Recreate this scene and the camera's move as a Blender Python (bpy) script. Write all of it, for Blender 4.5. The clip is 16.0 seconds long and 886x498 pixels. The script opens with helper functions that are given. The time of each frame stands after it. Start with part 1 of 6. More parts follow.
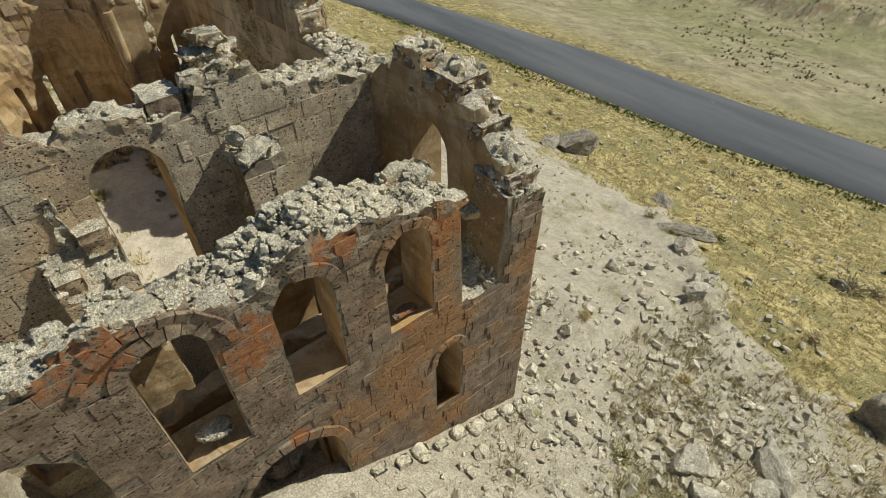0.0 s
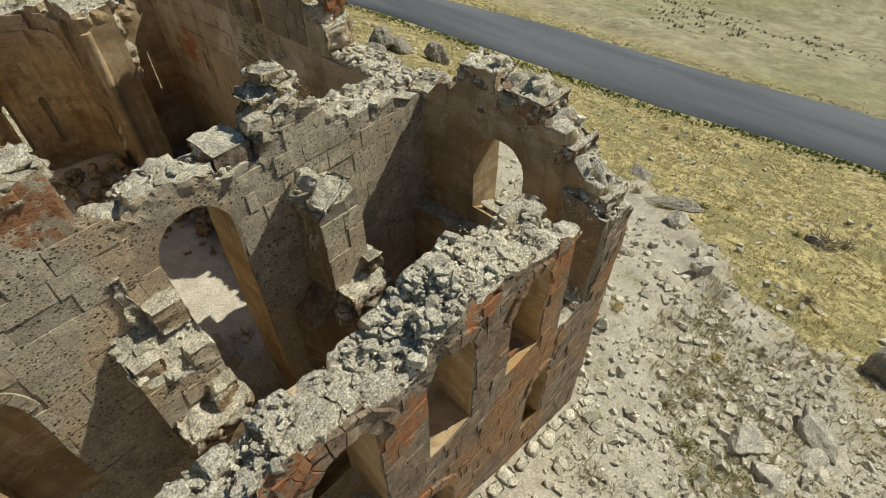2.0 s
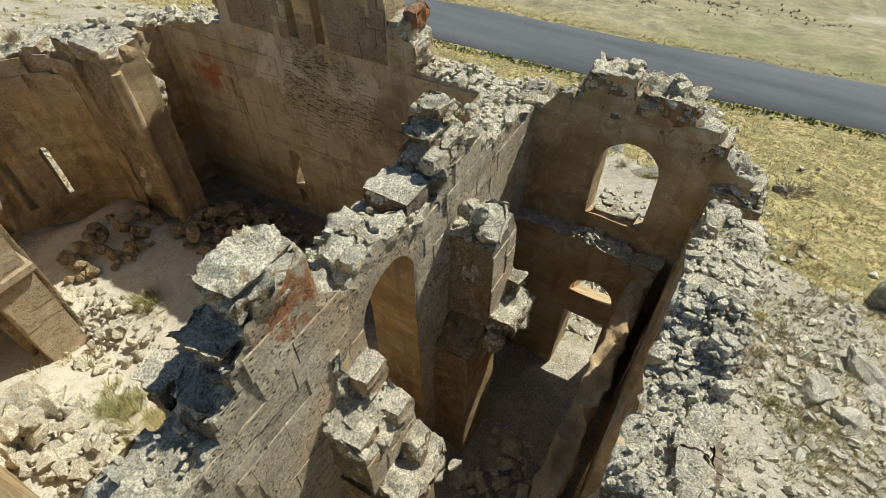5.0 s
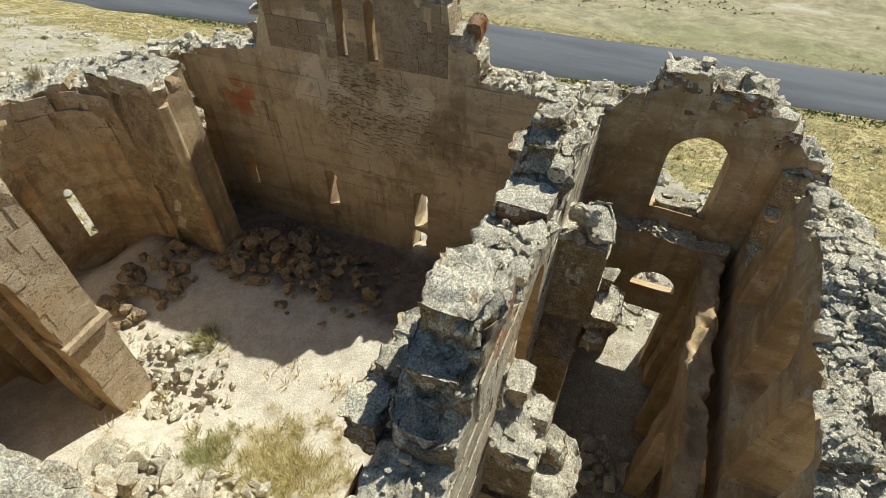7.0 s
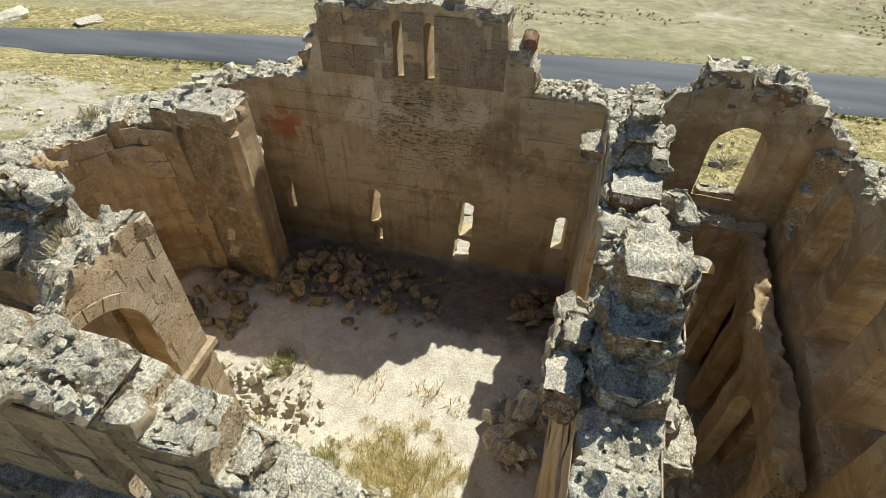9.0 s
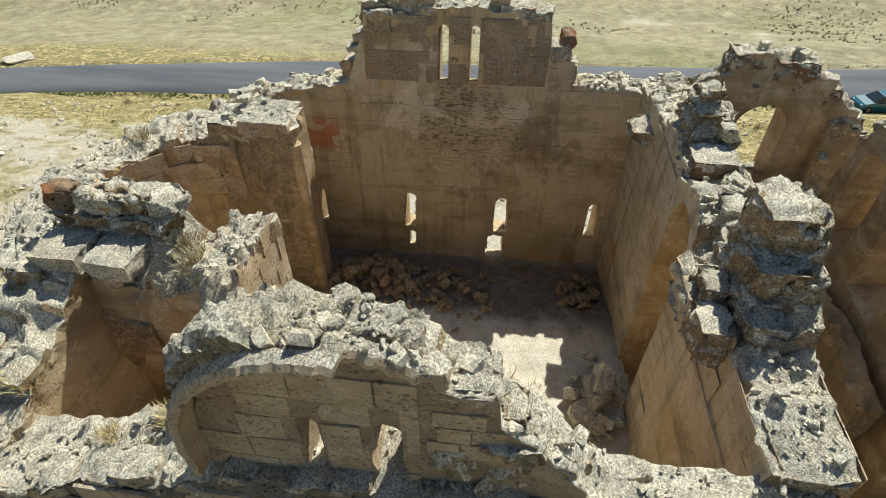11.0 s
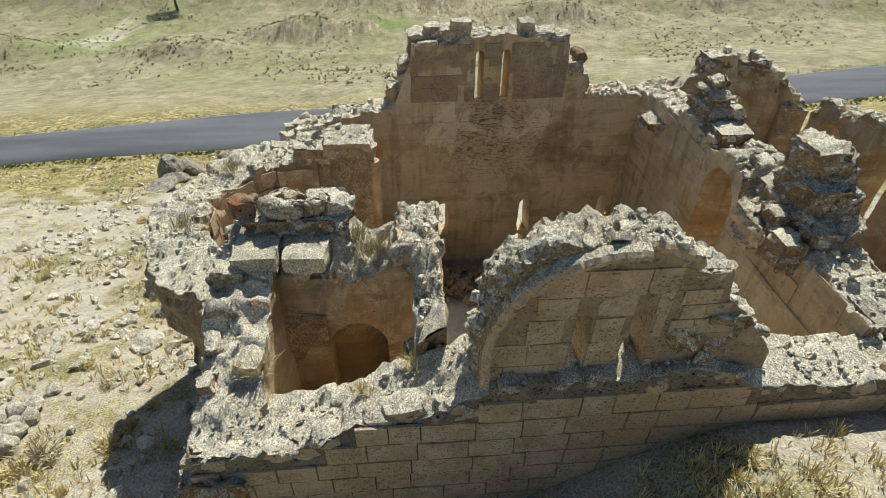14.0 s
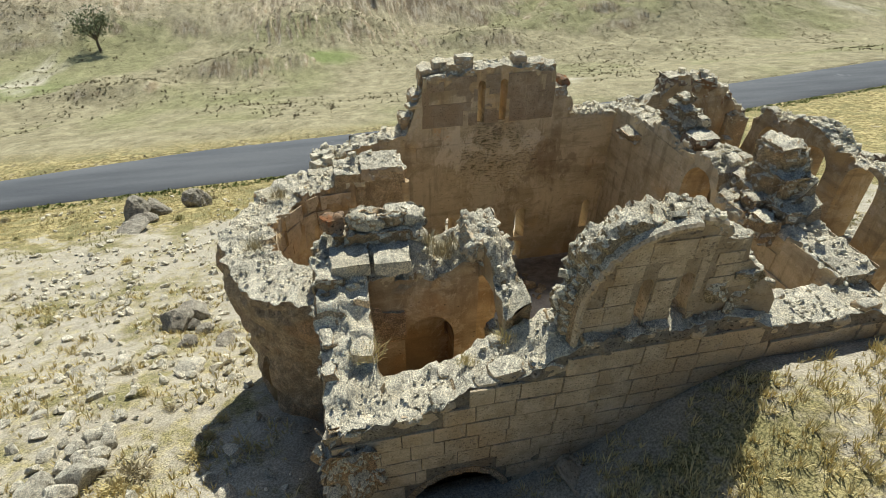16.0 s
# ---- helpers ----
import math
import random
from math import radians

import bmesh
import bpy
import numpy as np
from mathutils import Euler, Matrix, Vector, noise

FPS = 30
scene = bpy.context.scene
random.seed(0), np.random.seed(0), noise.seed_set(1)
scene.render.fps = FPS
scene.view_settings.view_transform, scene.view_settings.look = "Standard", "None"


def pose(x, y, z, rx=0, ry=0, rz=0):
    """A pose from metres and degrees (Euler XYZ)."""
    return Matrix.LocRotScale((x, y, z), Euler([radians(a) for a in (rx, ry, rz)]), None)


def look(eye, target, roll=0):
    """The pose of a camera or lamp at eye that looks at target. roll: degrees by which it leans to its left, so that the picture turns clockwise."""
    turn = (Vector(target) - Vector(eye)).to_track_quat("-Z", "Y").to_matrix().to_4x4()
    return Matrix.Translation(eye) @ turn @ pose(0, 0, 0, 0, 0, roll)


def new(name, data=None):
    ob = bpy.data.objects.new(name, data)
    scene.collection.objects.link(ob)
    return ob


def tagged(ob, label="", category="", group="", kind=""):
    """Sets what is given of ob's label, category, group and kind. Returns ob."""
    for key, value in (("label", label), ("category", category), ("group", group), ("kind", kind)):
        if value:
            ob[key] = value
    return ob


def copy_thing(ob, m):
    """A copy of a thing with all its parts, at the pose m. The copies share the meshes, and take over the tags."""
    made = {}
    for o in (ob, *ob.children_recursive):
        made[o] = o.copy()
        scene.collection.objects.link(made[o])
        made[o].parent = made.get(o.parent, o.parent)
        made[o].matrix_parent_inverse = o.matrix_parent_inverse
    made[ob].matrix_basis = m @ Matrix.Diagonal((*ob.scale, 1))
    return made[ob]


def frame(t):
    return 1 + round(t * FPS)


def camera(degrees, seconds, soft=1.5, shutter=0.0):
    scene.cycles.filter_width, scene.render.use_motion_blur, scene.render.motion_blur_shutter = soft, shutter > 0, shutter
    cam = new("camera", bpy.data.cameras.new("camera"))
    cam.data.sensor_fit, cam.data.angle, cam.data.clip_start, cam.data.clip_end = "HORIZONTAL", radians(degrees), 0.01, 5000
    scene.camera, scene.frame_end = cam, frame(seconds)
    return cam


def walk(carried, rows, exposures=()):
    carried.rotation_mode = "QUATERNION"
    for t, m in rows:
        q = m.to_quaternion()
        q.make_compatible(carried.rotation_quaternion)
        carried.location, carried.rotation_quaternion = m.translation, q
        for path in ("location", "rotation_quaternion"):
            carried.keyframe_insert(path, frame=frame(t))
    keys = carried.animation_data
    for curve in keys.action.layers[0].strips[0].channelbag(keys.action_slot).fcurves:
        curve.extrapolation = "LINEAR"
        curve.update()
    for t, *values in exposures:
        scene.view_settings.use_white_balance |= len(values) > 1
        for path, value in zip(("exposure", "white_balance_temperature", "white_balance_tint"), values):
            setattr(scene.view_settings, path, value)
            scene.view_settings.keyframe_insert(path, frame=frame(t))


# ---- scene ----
from mathutils.geometry import delaunay_2d_cdt

cam = camera(78.1, 16.0, soft=0.5)
METRES, EYE, TILT, LEAN, TURN = 20.0, 13.333, 0.0, 0.0, -39.3
ROWS = [
    (0.0, 0.0, 0.0, 0.0, -0.33, -42.96, 0.35),
    (0.5, -0.0286, 0.0117, 0.0067, -1.82, -43.74, 0.3),
    (1.0, -0.0586, 0.0255, 0.0138, -4.24, -44.23, 0.24),
    (1.5, -0.0843, 0.0403, 0.0168, -6.66, -44.91, 0.23),
    (2.0, -0.1122, 0.0568, 0.0189, -8.69, -45.75, 0.22),
    (2.5, -0.1388, 0.0712, 0.0205, -10.48, -46.26, 0.21),
    (3.0, -0.169, 0.085, 0.0214, -12.29, -46.83, 0.14),
    (3.5, -0.1979, 0.0952, 0.0234, -13.87, -47.16, 0.1),
    (4.0, -0.2279, 0.1061, 0.0267, -15.99, -47.25, 0.07),
    (6.5, -0.3568, 0.1673, 0.034, -25.91, -46.99, -0.07),
    (7.0, -0.3881, 0.1785, 0.0354, -27.81, -46.66, -0.11),
    (7.5, -0.4183, 0.1885, 0.0364, -29.56, -46.26, -0.15),
    (8.0, -0.4509, 0.1978, 0.0392, -31.49, -45.7, -0.2),
    (8.5, -0.4797, 0.2055, 0.0443, -33.4, -45.03, -0.23),
    (11.0, -0.6187, 0.2669, 0.0382, -43.15, -42.57, -0.36),
    (11.5, -0.648, 0.2791, 0.0374, -44.94, -41.95, -0.4),
    (12.0, -0.6799, 0.2923, 0.0377, -46.92, -41.03, -0.44),
    (12.5, -0.709, 0.3029, 0.0388, -48.73, -40.32, -0.45),
    (13.0, -0.7395, 0.3124, 0.0408, -50.94, -39.61, -0.41),
    (13.5, -0.7658, 0.322, 0.0441, -52.78, -38.93, -0.42),
    (14.0, -0.7948, 0.3334, 0.0472, -54.79, -38.2, -0.43),
    (14.5, -0.8223, 0.3442, 0.0521, -56.65, -37.69, -0.41),
    (15.0, -0.8538, 0.356, 0.0577, -58.75, -37.06, -0.42),
    (15.5, -0.883, 0.3674, 0.066, -60.58, -36.4, -0.42),
    (16.0, -0.9134, 0.3818, 0.078, -62.58, -35.59, -0.43),
]
walk(cam, [(t, pose(0, 0, EYE, TILT, LEAN, TURN) @ pose(METRES * x, METRES * y, METRES * z, 90 + pitch, roll, yaw)) for t, x, y, z, yaw, pitch, roll in ROWS],
     exposures=[(0.0, -0.34, 6640, 4), (3.5, -0.17, 6480, 4), (7.5, 0.13, 6280, 4), (11.0, 0.19, 6240, 5), (16.0, 0.10, 6300, 4)])

# ---------------------------------------------------------------- light
SUN_DIR = Vector((0.80, -0.27, 1.0)).normalized()      # towards the sun
world = bpy.data.worlds.new("sky_world")
scene.world = world
world.use_nodes = True
wn = world.node_tree
wn.nodes.clear()
sky = wn.nodes.new("ShaderNodeTexSky")
sky.sky_type = 'NISHITA'
sky.sun_disc = False
sky.sun_elevation = math.asin(SUN_DIR.z)
sky.sun_rotation = math.atan2(SUN_DIR.x, SUN_DIR.y)
sky.altitude = 1200
sky_bg = wn.nodes.new("ShaderNodeBackground")
sky_bg.inputs["Strength"].default_value = 0.084
sky_out = wn.nodes.new("ShaderNodeOutputWorld")
wn.links.new(sky.outputs[0], sky_bg.inputs[0])
wn.links.new(sky_bg.outputs[0], sky_out.inputs[0])

sun_data = bpy.data.lights.new("sun", 'SUN')
sun_data.energy = 4.95
sun_data.angle = radians(0.53)
sun_data.color = (1.0, 0.95, 0.86)
sun = new("sun", sun_data)
sun.matrix_world = look(SUN_DIR * 60, (0, 0, 0))


# ---------------------------------------------------------------- materials
class Nodes:
    """Short-hand for building a node material."""

    def __init__(self, name):
        self.mat = bpy.data.materials.new(name)
        self.mat.use_nodes = True
        self.tree = self.mat.node_tree
        self.tree.nodes.clear()
        self.out = self.tree.nodes.new("ShaderNodeOutputMaterial")
        self.bsdf = self.tree.nodes.new("ShaderNodeBsdfPrincipled")
        self.tree.links.new(self.bsdf.outputs[0], self.out.inputs[0])
        self.coord = self.tree.nodes.new("ShaderNodeTexCoord").outputs["Object"]
        self.geo = self.tree.nodes.new("ShaderNodeNewGeometry")
        self.pos = self.geo.outputs["Position"]

    def link(self, a, b):
        self.tree.links.new(a, b)

    def put(self, socket, v):
        if isinstance(v, (int, float)):
            socket.default_value = v
        elif isinstance(v, tuple):
            socket.default_value = (*v, 1.0) if len(v) == 3 and socket.type == 'RGBA' else v
        else:
            self.link(v, socket)

    def scaled(self, sx, sy, sz):
        n = self.tree.nodes.new("ShaderNodeMapping")
        n.inputs["Scale"].default_value = (sx, sy, sz)
        self.link(self.pos, n.inputs["Vector"])
        return n.outputs[0]

    def noise(self, scale, detail=4.0, rough=0.55, vec=None, distort=0.0):
        n = self.tree.nodes.new("ShaderNodeTexNoise")
        n.inputs["Scale"].default_value = scale
        n.inputs["Detail"].default_value = detail
        n.inputs["Roughness"].default_value = rough
        n.inputs["Distortion"].default_value = distort
        self.link(vec if vec is not None else self.pos, n.inputs["Vector"])
        return n.outputs["Fac"]

    def cells(self, scale, feature='F1', vec=None, out="Distance"):
        n = self.tree.nodes.new("ShaderNodeTexVoronoi")
        n.feature = feature
        n.inputs["Scale"].default_value = scale
        self.link(vec if vec is not None else self.pos, n.inputs["Vector"])
        return n.outputs[out]

    def ramp(self, fac, a, b, ca=0.0, cb=1.0):
        n = self.tree.nodes.new("ShaderNodeMapRange")
        n.interpolation_type = 'SMOOTHSTEP'
        n.inputs["From Min"].default_value = a
        n.inputs["From Max"].default_value = b
        n.inputs["To Min"].default_value = ca
        n.inputs["To Max"].default_value = cb
        self.link(fac, n.inputs["Value"])
        return n.outputs[0]

    def math(self, op, a, b=0.0):
        n = self.tree.nodes.new("ShaderNodeMath")
        n.operation = op
        self.put(n.inputs[0], a)
        self.put(n.inputs[1], b)
        return n.outputs[0]

    def mix(self, fac, a, b, mode='MIX'):
        n = self.tree.nodes.new("ShaderNodeMix")
        n.data_type = 'RGBA'
        n.blend_type = mode
        self.put(n.inputs[0], fac)
        self.put(n.inputs[6], a)
        self.put(n.inputs[7], b)
        return n.outputs[2]

    def axis(self, which, vec=None):
        n = self.tree.nodes.new("ShaderNodeSeparateXYZ")
        self.link(vec if vec is not None else self.pos, n.inputs[0])
        return n.outputs[which]

    def ball(self, centre, radius, soft):
        """1 inside a ball, 0 outside."""
        n = self.tree.nodes.new("ShaderNodeVectorMath")
        n.operation = 'DISTANCE'
        self.link(self.pos, n.inputs[0])
        n.inputs[1].default_value = centre
        return self.ramp(n.outputs["Value"], radius, radius + soft, 1.0, 0.0)

    def bump(self, height, strength, distance, normal=None):
        n = self.tree.nodes.new("ShaderNodeBump")
        n.inputs["Strength"].default_value = strength
        n.inputs["Distance"].default_value = distance
        self.link(height, n.inputs["Height"])
        if normal is not None:
            self.link(normal, n.inputs["Normal"])
        return n.outputs[0]

    def random(self):
        return self.tree.nodes.new("ShaderNodeObjectInfo").outputs["Random"]

    def island(self):
        return self.geo.outputs["Random Per Island"]

    def done(self, colour, rough=0.9, normal=None, spec=0.25):
        self.put(self.bsdf.inputs["Base Color"], colour)
        self.put(self.bsdf.inputs["Roughness"], rough)
        self.bsdf.inputs["Specular IOR Level"].default_value = spec
        if normal is not None:
            self.link(normal, self.bsdf.inputs["Normal"])
        return self.mat


def pits(m, scale, lo, hi):
    """Dark holes of weathered tuff, as a 0..1 mask."""
    d = m.cells(scale, vec=m.scaled(1, 1, 1.5))
    pick = m.noise(scale * 0.12, 5.0, 0.7)
    return m.math('MULTIPLY', m.ramp(d, lo, hi, 1.0, 0.0), m.ramp(pick, 0.42, 0.54))


def make_ashlar(name, tone_a, tone_b, warm, lichen_spots=(), per_piece=0.5, pitted=0.62):
    """Weathered tuff blocks: pitted, stained, with lichen where it grows."""
    m = Nodes(name)
    big = m.noise(0.55, 3.0)
    mid = m.noise(3.2, 6.0, 0.65)
    fine = m.noise(34.0, 5.0, 0.7)
    col = m.mix(m.ramp(mid, 0.35, 0.68), tone_a, tone_b)
    col = m.mix(m.ramp(big, 0.48, 0.66), col, warm)
    if per_piece:
        col = m.mix(per_piece, col, m.mix(m.random(), (0.62, 0.59, 0.55), (1.05, 1.0, 0.94)), 'MULTIPLY')
        lift = 1 + per_piece * 0.5
        col = m.mix(1.0, col, (lift, lift, lift), 'MULTIPLY')
    grain = m.ramp(fine, 0.3, 0.72, 0.70, 1.20)
    col = m.mix(min(1.0, 0.25 + pitted), col, grain, 'MULTIPLY')
    p1, p2 = pits(m, 9.0, 0.17, 0.25), pits(m, 19.0, 0.20, 0.30)
    holes_mask = m.math('MAXIMUM', p1, p2)
    col = m.mix(m.math('MULTIPLY', holes_mask, min(1.0, pitted * 1.4)), col, (0.035, 0.03, 0.022))
    pale = m.ramp(m.noise(1.7, 7.0, 0.72, distort=0.6), 0.60, 0.72)
    col = m.mix(m.math('MULTIPLY', pale, 0.45), col, (0.50, 0.49, 0.42))
    if lichen_spots:
        spots = None
        for c, r in lichen_spots:
            b = m.ball(c, r * 0.3, r * 0.9)
            spots = b if spots is None else m.math('MAXIMUM', spots, b)
        crust = m.ramp(m.math('ADD', m.noise(5.0, 8.0, 0.75, distort=0.4), m.math('MULTIPLY', spots, 0.27)), 0.66, 0.78)
        crust = m.math('MULTIPLY', crust, m.ramp(spots, 0.02, 0.3))
        rust = m.mix(m.noise(9.0, 3.0), (0.26, 0.085, 0.04), (0.50, 0.23, 0.085))
        col = m.mix(m.math('MULTIPLY', crust, 0.85), col, rust)
    h = m.math('ADD', m.math('MULTIPLY', mid, 0.6), m.math('MULTIPLY', fine, 0.35))
    rough_rock_skin = m.noise(13.0, 8.0, 0.8)
    col = m.mix(pitted * 0.8, col, m.ramp(rough_rock_skin, 0.36, 0.62, 0.66, 1.22), 'MULTIPLY')
    h = m.math('ADD', m.math('SUBTRACT', h, m.math('MULTIPLY', holes_mask, 0.6)), m.math('MULTIPLY', rough_rock_skin, 0.7))
    return m.done(col, 0.93, m.bump(h, 1.0, 0.035))


LICHEN = (((-0.75, 4.4, 9.25), 0.75), ((0.75, 4.4, 8.2), 0.75), ((3.7, 4.4, 8.3), 0.55), ((2.0, 4.4, 9.1), 0.5),
          ((3.0, 4.4, 6.85), 0.35), ((-0.75, 8.3, 9.9), 0.6), ((5.3, 10.8, 9.6), 0.42), ((0.9, 4.4, 5.9), 0.3),
          ((-1.2, 17.8, 9.9), 0.22))
M_ASHLAR = make_ashlar("weathered_tuff", (0.185, 0.135, 0.095), (0.305, 0.24, 0.17), (0.32, 0.185, 0.09), LICHEN)
M_ASHLAR_D = make_ashlar("grey_tuff", (0.44, 0.375, 0.27), (0.62, 0.545, 0.405), (0.55, 0.43, 0.285), LICHEN)
M_ASHLAR_W = make_ashlar("west_tuff", (0.47, 0.36, 0.23), (0.63, 0.51, 0.35), (0.55, 0.40, 0.24), LICHEN, per_piece=0.18, pitted=0.28)
M_CORE_W = make_ashlar("west_joint_mortar", (0.36, 0.27, 0.17), (0.48, 0.38, 0.26), (0.42, 0.30, 0.18), (), per_piece=0.0, pitted=0.28)
M_CORE_D = make_ashlar("grey_joint_mortar", (0.39, 0.325, 0.23), (0.56, 0.485, 0.355), (0.50, 0.385, 0.25), LICHEN, per_piece=0.0)
M_CORE = make_ashlar("joint_mortar", (0.22, 0.18, 0.13), (0.33, 0.28, 0.205), (0.30, 0.21, 0.13), LICHEN, per_piece=0.0)


def make_plaster(name, deep, lit, patch):
    """Old stained lime plaster over stone, orange-brown with pale scars and water streaks."""
    m = Nodes(name)
    big = m.noise(0.7, 4.0, 0.6, distort=0.5)
    streak = m.noise(1.0, 5.0, 0.6, vec=m.scaled(3.4, 3.4, 0.35))
    mid = m.noise(4.0, 7.0, 0.68)
    fine = m.noise(40.0, 4.0)
    col = m.mix(m.ramp(big, 0.36, 0.64), deep, lit)
    col = m.mix(m.ramp(m.noise(0.45, 3.0, vec=m.scaled(1.0, 1.3, 1.0)), 0.54, 0.66), col, patch)
    col = m.mix(m.math('MULTIPLY', m.ramp(streak, 0.50, 0.64), 0.42), col, (0.22, 0.145, 0.08))
    flake = m.ramp(m.noise(0.9, 9.0, 0.74, distort=1.1), 0.52, 0.555)
    col = m.mix(m.math('MULTIPLY', flake, 0.45), col, m.mix(m.ramp(mid, 0.4, 0.6), (0.52, 0.40, 0.24), (0.76, 0.64, 0.45)))
    band = m.noise(1.0, 6.0, 0.65, vec=m.scaled(0.45, 0.45, 2.6))
    col = m.mix(m.math('MULTIPLY', m.ramp(band, 0.50, 0.64), 0.42), col, (0.24, 0.175, 0.10))
    col = m.mix(m.math('MULTIPLY', m.ramp(band, 0.36, 0.46, 1.0, 0.0), 0.3), col, (0.66, 0.54, 0.36))
    col = m.mix(m.math('MULTIPLY', m.ramp(m.noise(1.3, 8.0, 0.72, distort=0.8), 0.55, 0.66), 0.45), col, (0.26, 0.19, 0.11))
    col = m.mix(m.math('MULTIPLY', m.ramp(mid, 0.60, 0.70), 0.7), col, (0.60, 0.50, 0.35))
    p1 = pits(m, 6.0, 0.07, 0.13)
    col = m.mix(m.math('MULTIPLY', p1, 0.8), col, (0.05, 0.04, 0.03))
    col = m.mix(1.0, col, m.ramp(fine, 0.3, 0.7, 0.88, 1.08), 'MULTIPLY')
    red = m.math('MULTIPLY', m.ball((4.72, 16.2, 7.35), 0.22, 0.4), m.ramp(m.noise(3.0, 5.0), 0.42, 0.50))
    col = m.mix(m.math('MULTIPLY', red, 0.75), col, (0.45, 0.13, 0.06))
    scar = m.math('ADD', m.ball((4.85, 13.0, 7.6), 0.3, 1.6), m.math('MULTIPLY', m.math('SUBTRACT', m.noise(1.5, 7.0, 0.7, distort=0.5), 0.5), 2.4))
    scar = m.math('MULTIPLY', m.ramp(scar, 0.30, 0.62), m.ball((4.85, 13.0, 7.6), 1.2, 0.6))
    rag = m.noise(7.0, 7.0, 0.75, vec=m.scaled(1.0, 1.0, 2.6))
    col = m.mix(m.math('MULTIPLY', scar, 0.8), col, m.mix(m.ramp(rag, 0.38, 0.50), (0.22, 0.165, 0.09), (0.60, 0.48, 0.30)))
    col = m.mix(m.math('MULTIPLY', m.math('MULTIPLY', m.ball((4.85, 13.0, 8.0), 0.5, 0.8), m.ramp(rag, 0.40, 0.52, 1.0, 0.0)), 0.6), col, (0.14, 0.125, 0.05))
    torn = m.math('MULTIPLY', m.math('SUBTRACT', m.noise(1.5, 9.0, 0.74, vec=m.scaled(1.0, 1.0, 0.7), distort=0.5), 0.56), 4.2)
    for spot, soft, tint, amount in (((4.85, 14.0, 8.15), 0.55, (0.80, 0.69, 0.50), 0.75), ((4.85, 12.05, 8.25), 0.45, (0.80, 0.69, 0.50), 0.75), ((4.85, 13.0, 6.75), 0.9, (0.74, 0.63, 0.43), 0.6),
                                     ((4.9, 13.1, 8.62), 0.35, (0.20, 0.15, 0.095), 0.65), ((4.95, 14.75, 8.75), 0.4, (0.62, 0.38, 0.18), 0.7), ((4.85, 10.9, 7.2), 0.7, (0.24, 0.165, 0.10), 0.55)):
        col = m.mix(m.math('MULTIPLY', m.ramp(m.math('ADD', m.ball(spot, 0.05, soft * 2.6), torn), 0.46, 0.72), amount), col, tint)
    h = m.math('ADD', m.math('MULTIPLY', mid, 0.9), m.math('MULTIPLY', fine, 0.5))
    h = m.math('SUBTRACT', h, p1)
    h = m.math('ADD', h, m.math('MULTIPLY', m.math('MULTIPLY', scar, rag), 2.0))
    return m.done(col, 0.92, m.bump(h, 0.6, 0.035))


M_PLASTER = make_plaster("stained_plaster", (0.38, 0.255, 0.13), (0.575, 0.425, 0.24), (0.55, 0.35, 0.15))
# stained plaster made less orange, and darkened to hold the chamber's shade
M_BROWN_SHADED = make_plaster("brown_shaded_plaster", (0.31, 0.225, 0.13), (0.49, 0.385, 0.24), (0.44, 0.30, 0.16))
M_TAN = make_plaster("tan_plaster", (0.48, 0.375, 0.225), (0.68, 0.555, 0.36), (0.60, 0.43, 0.23))


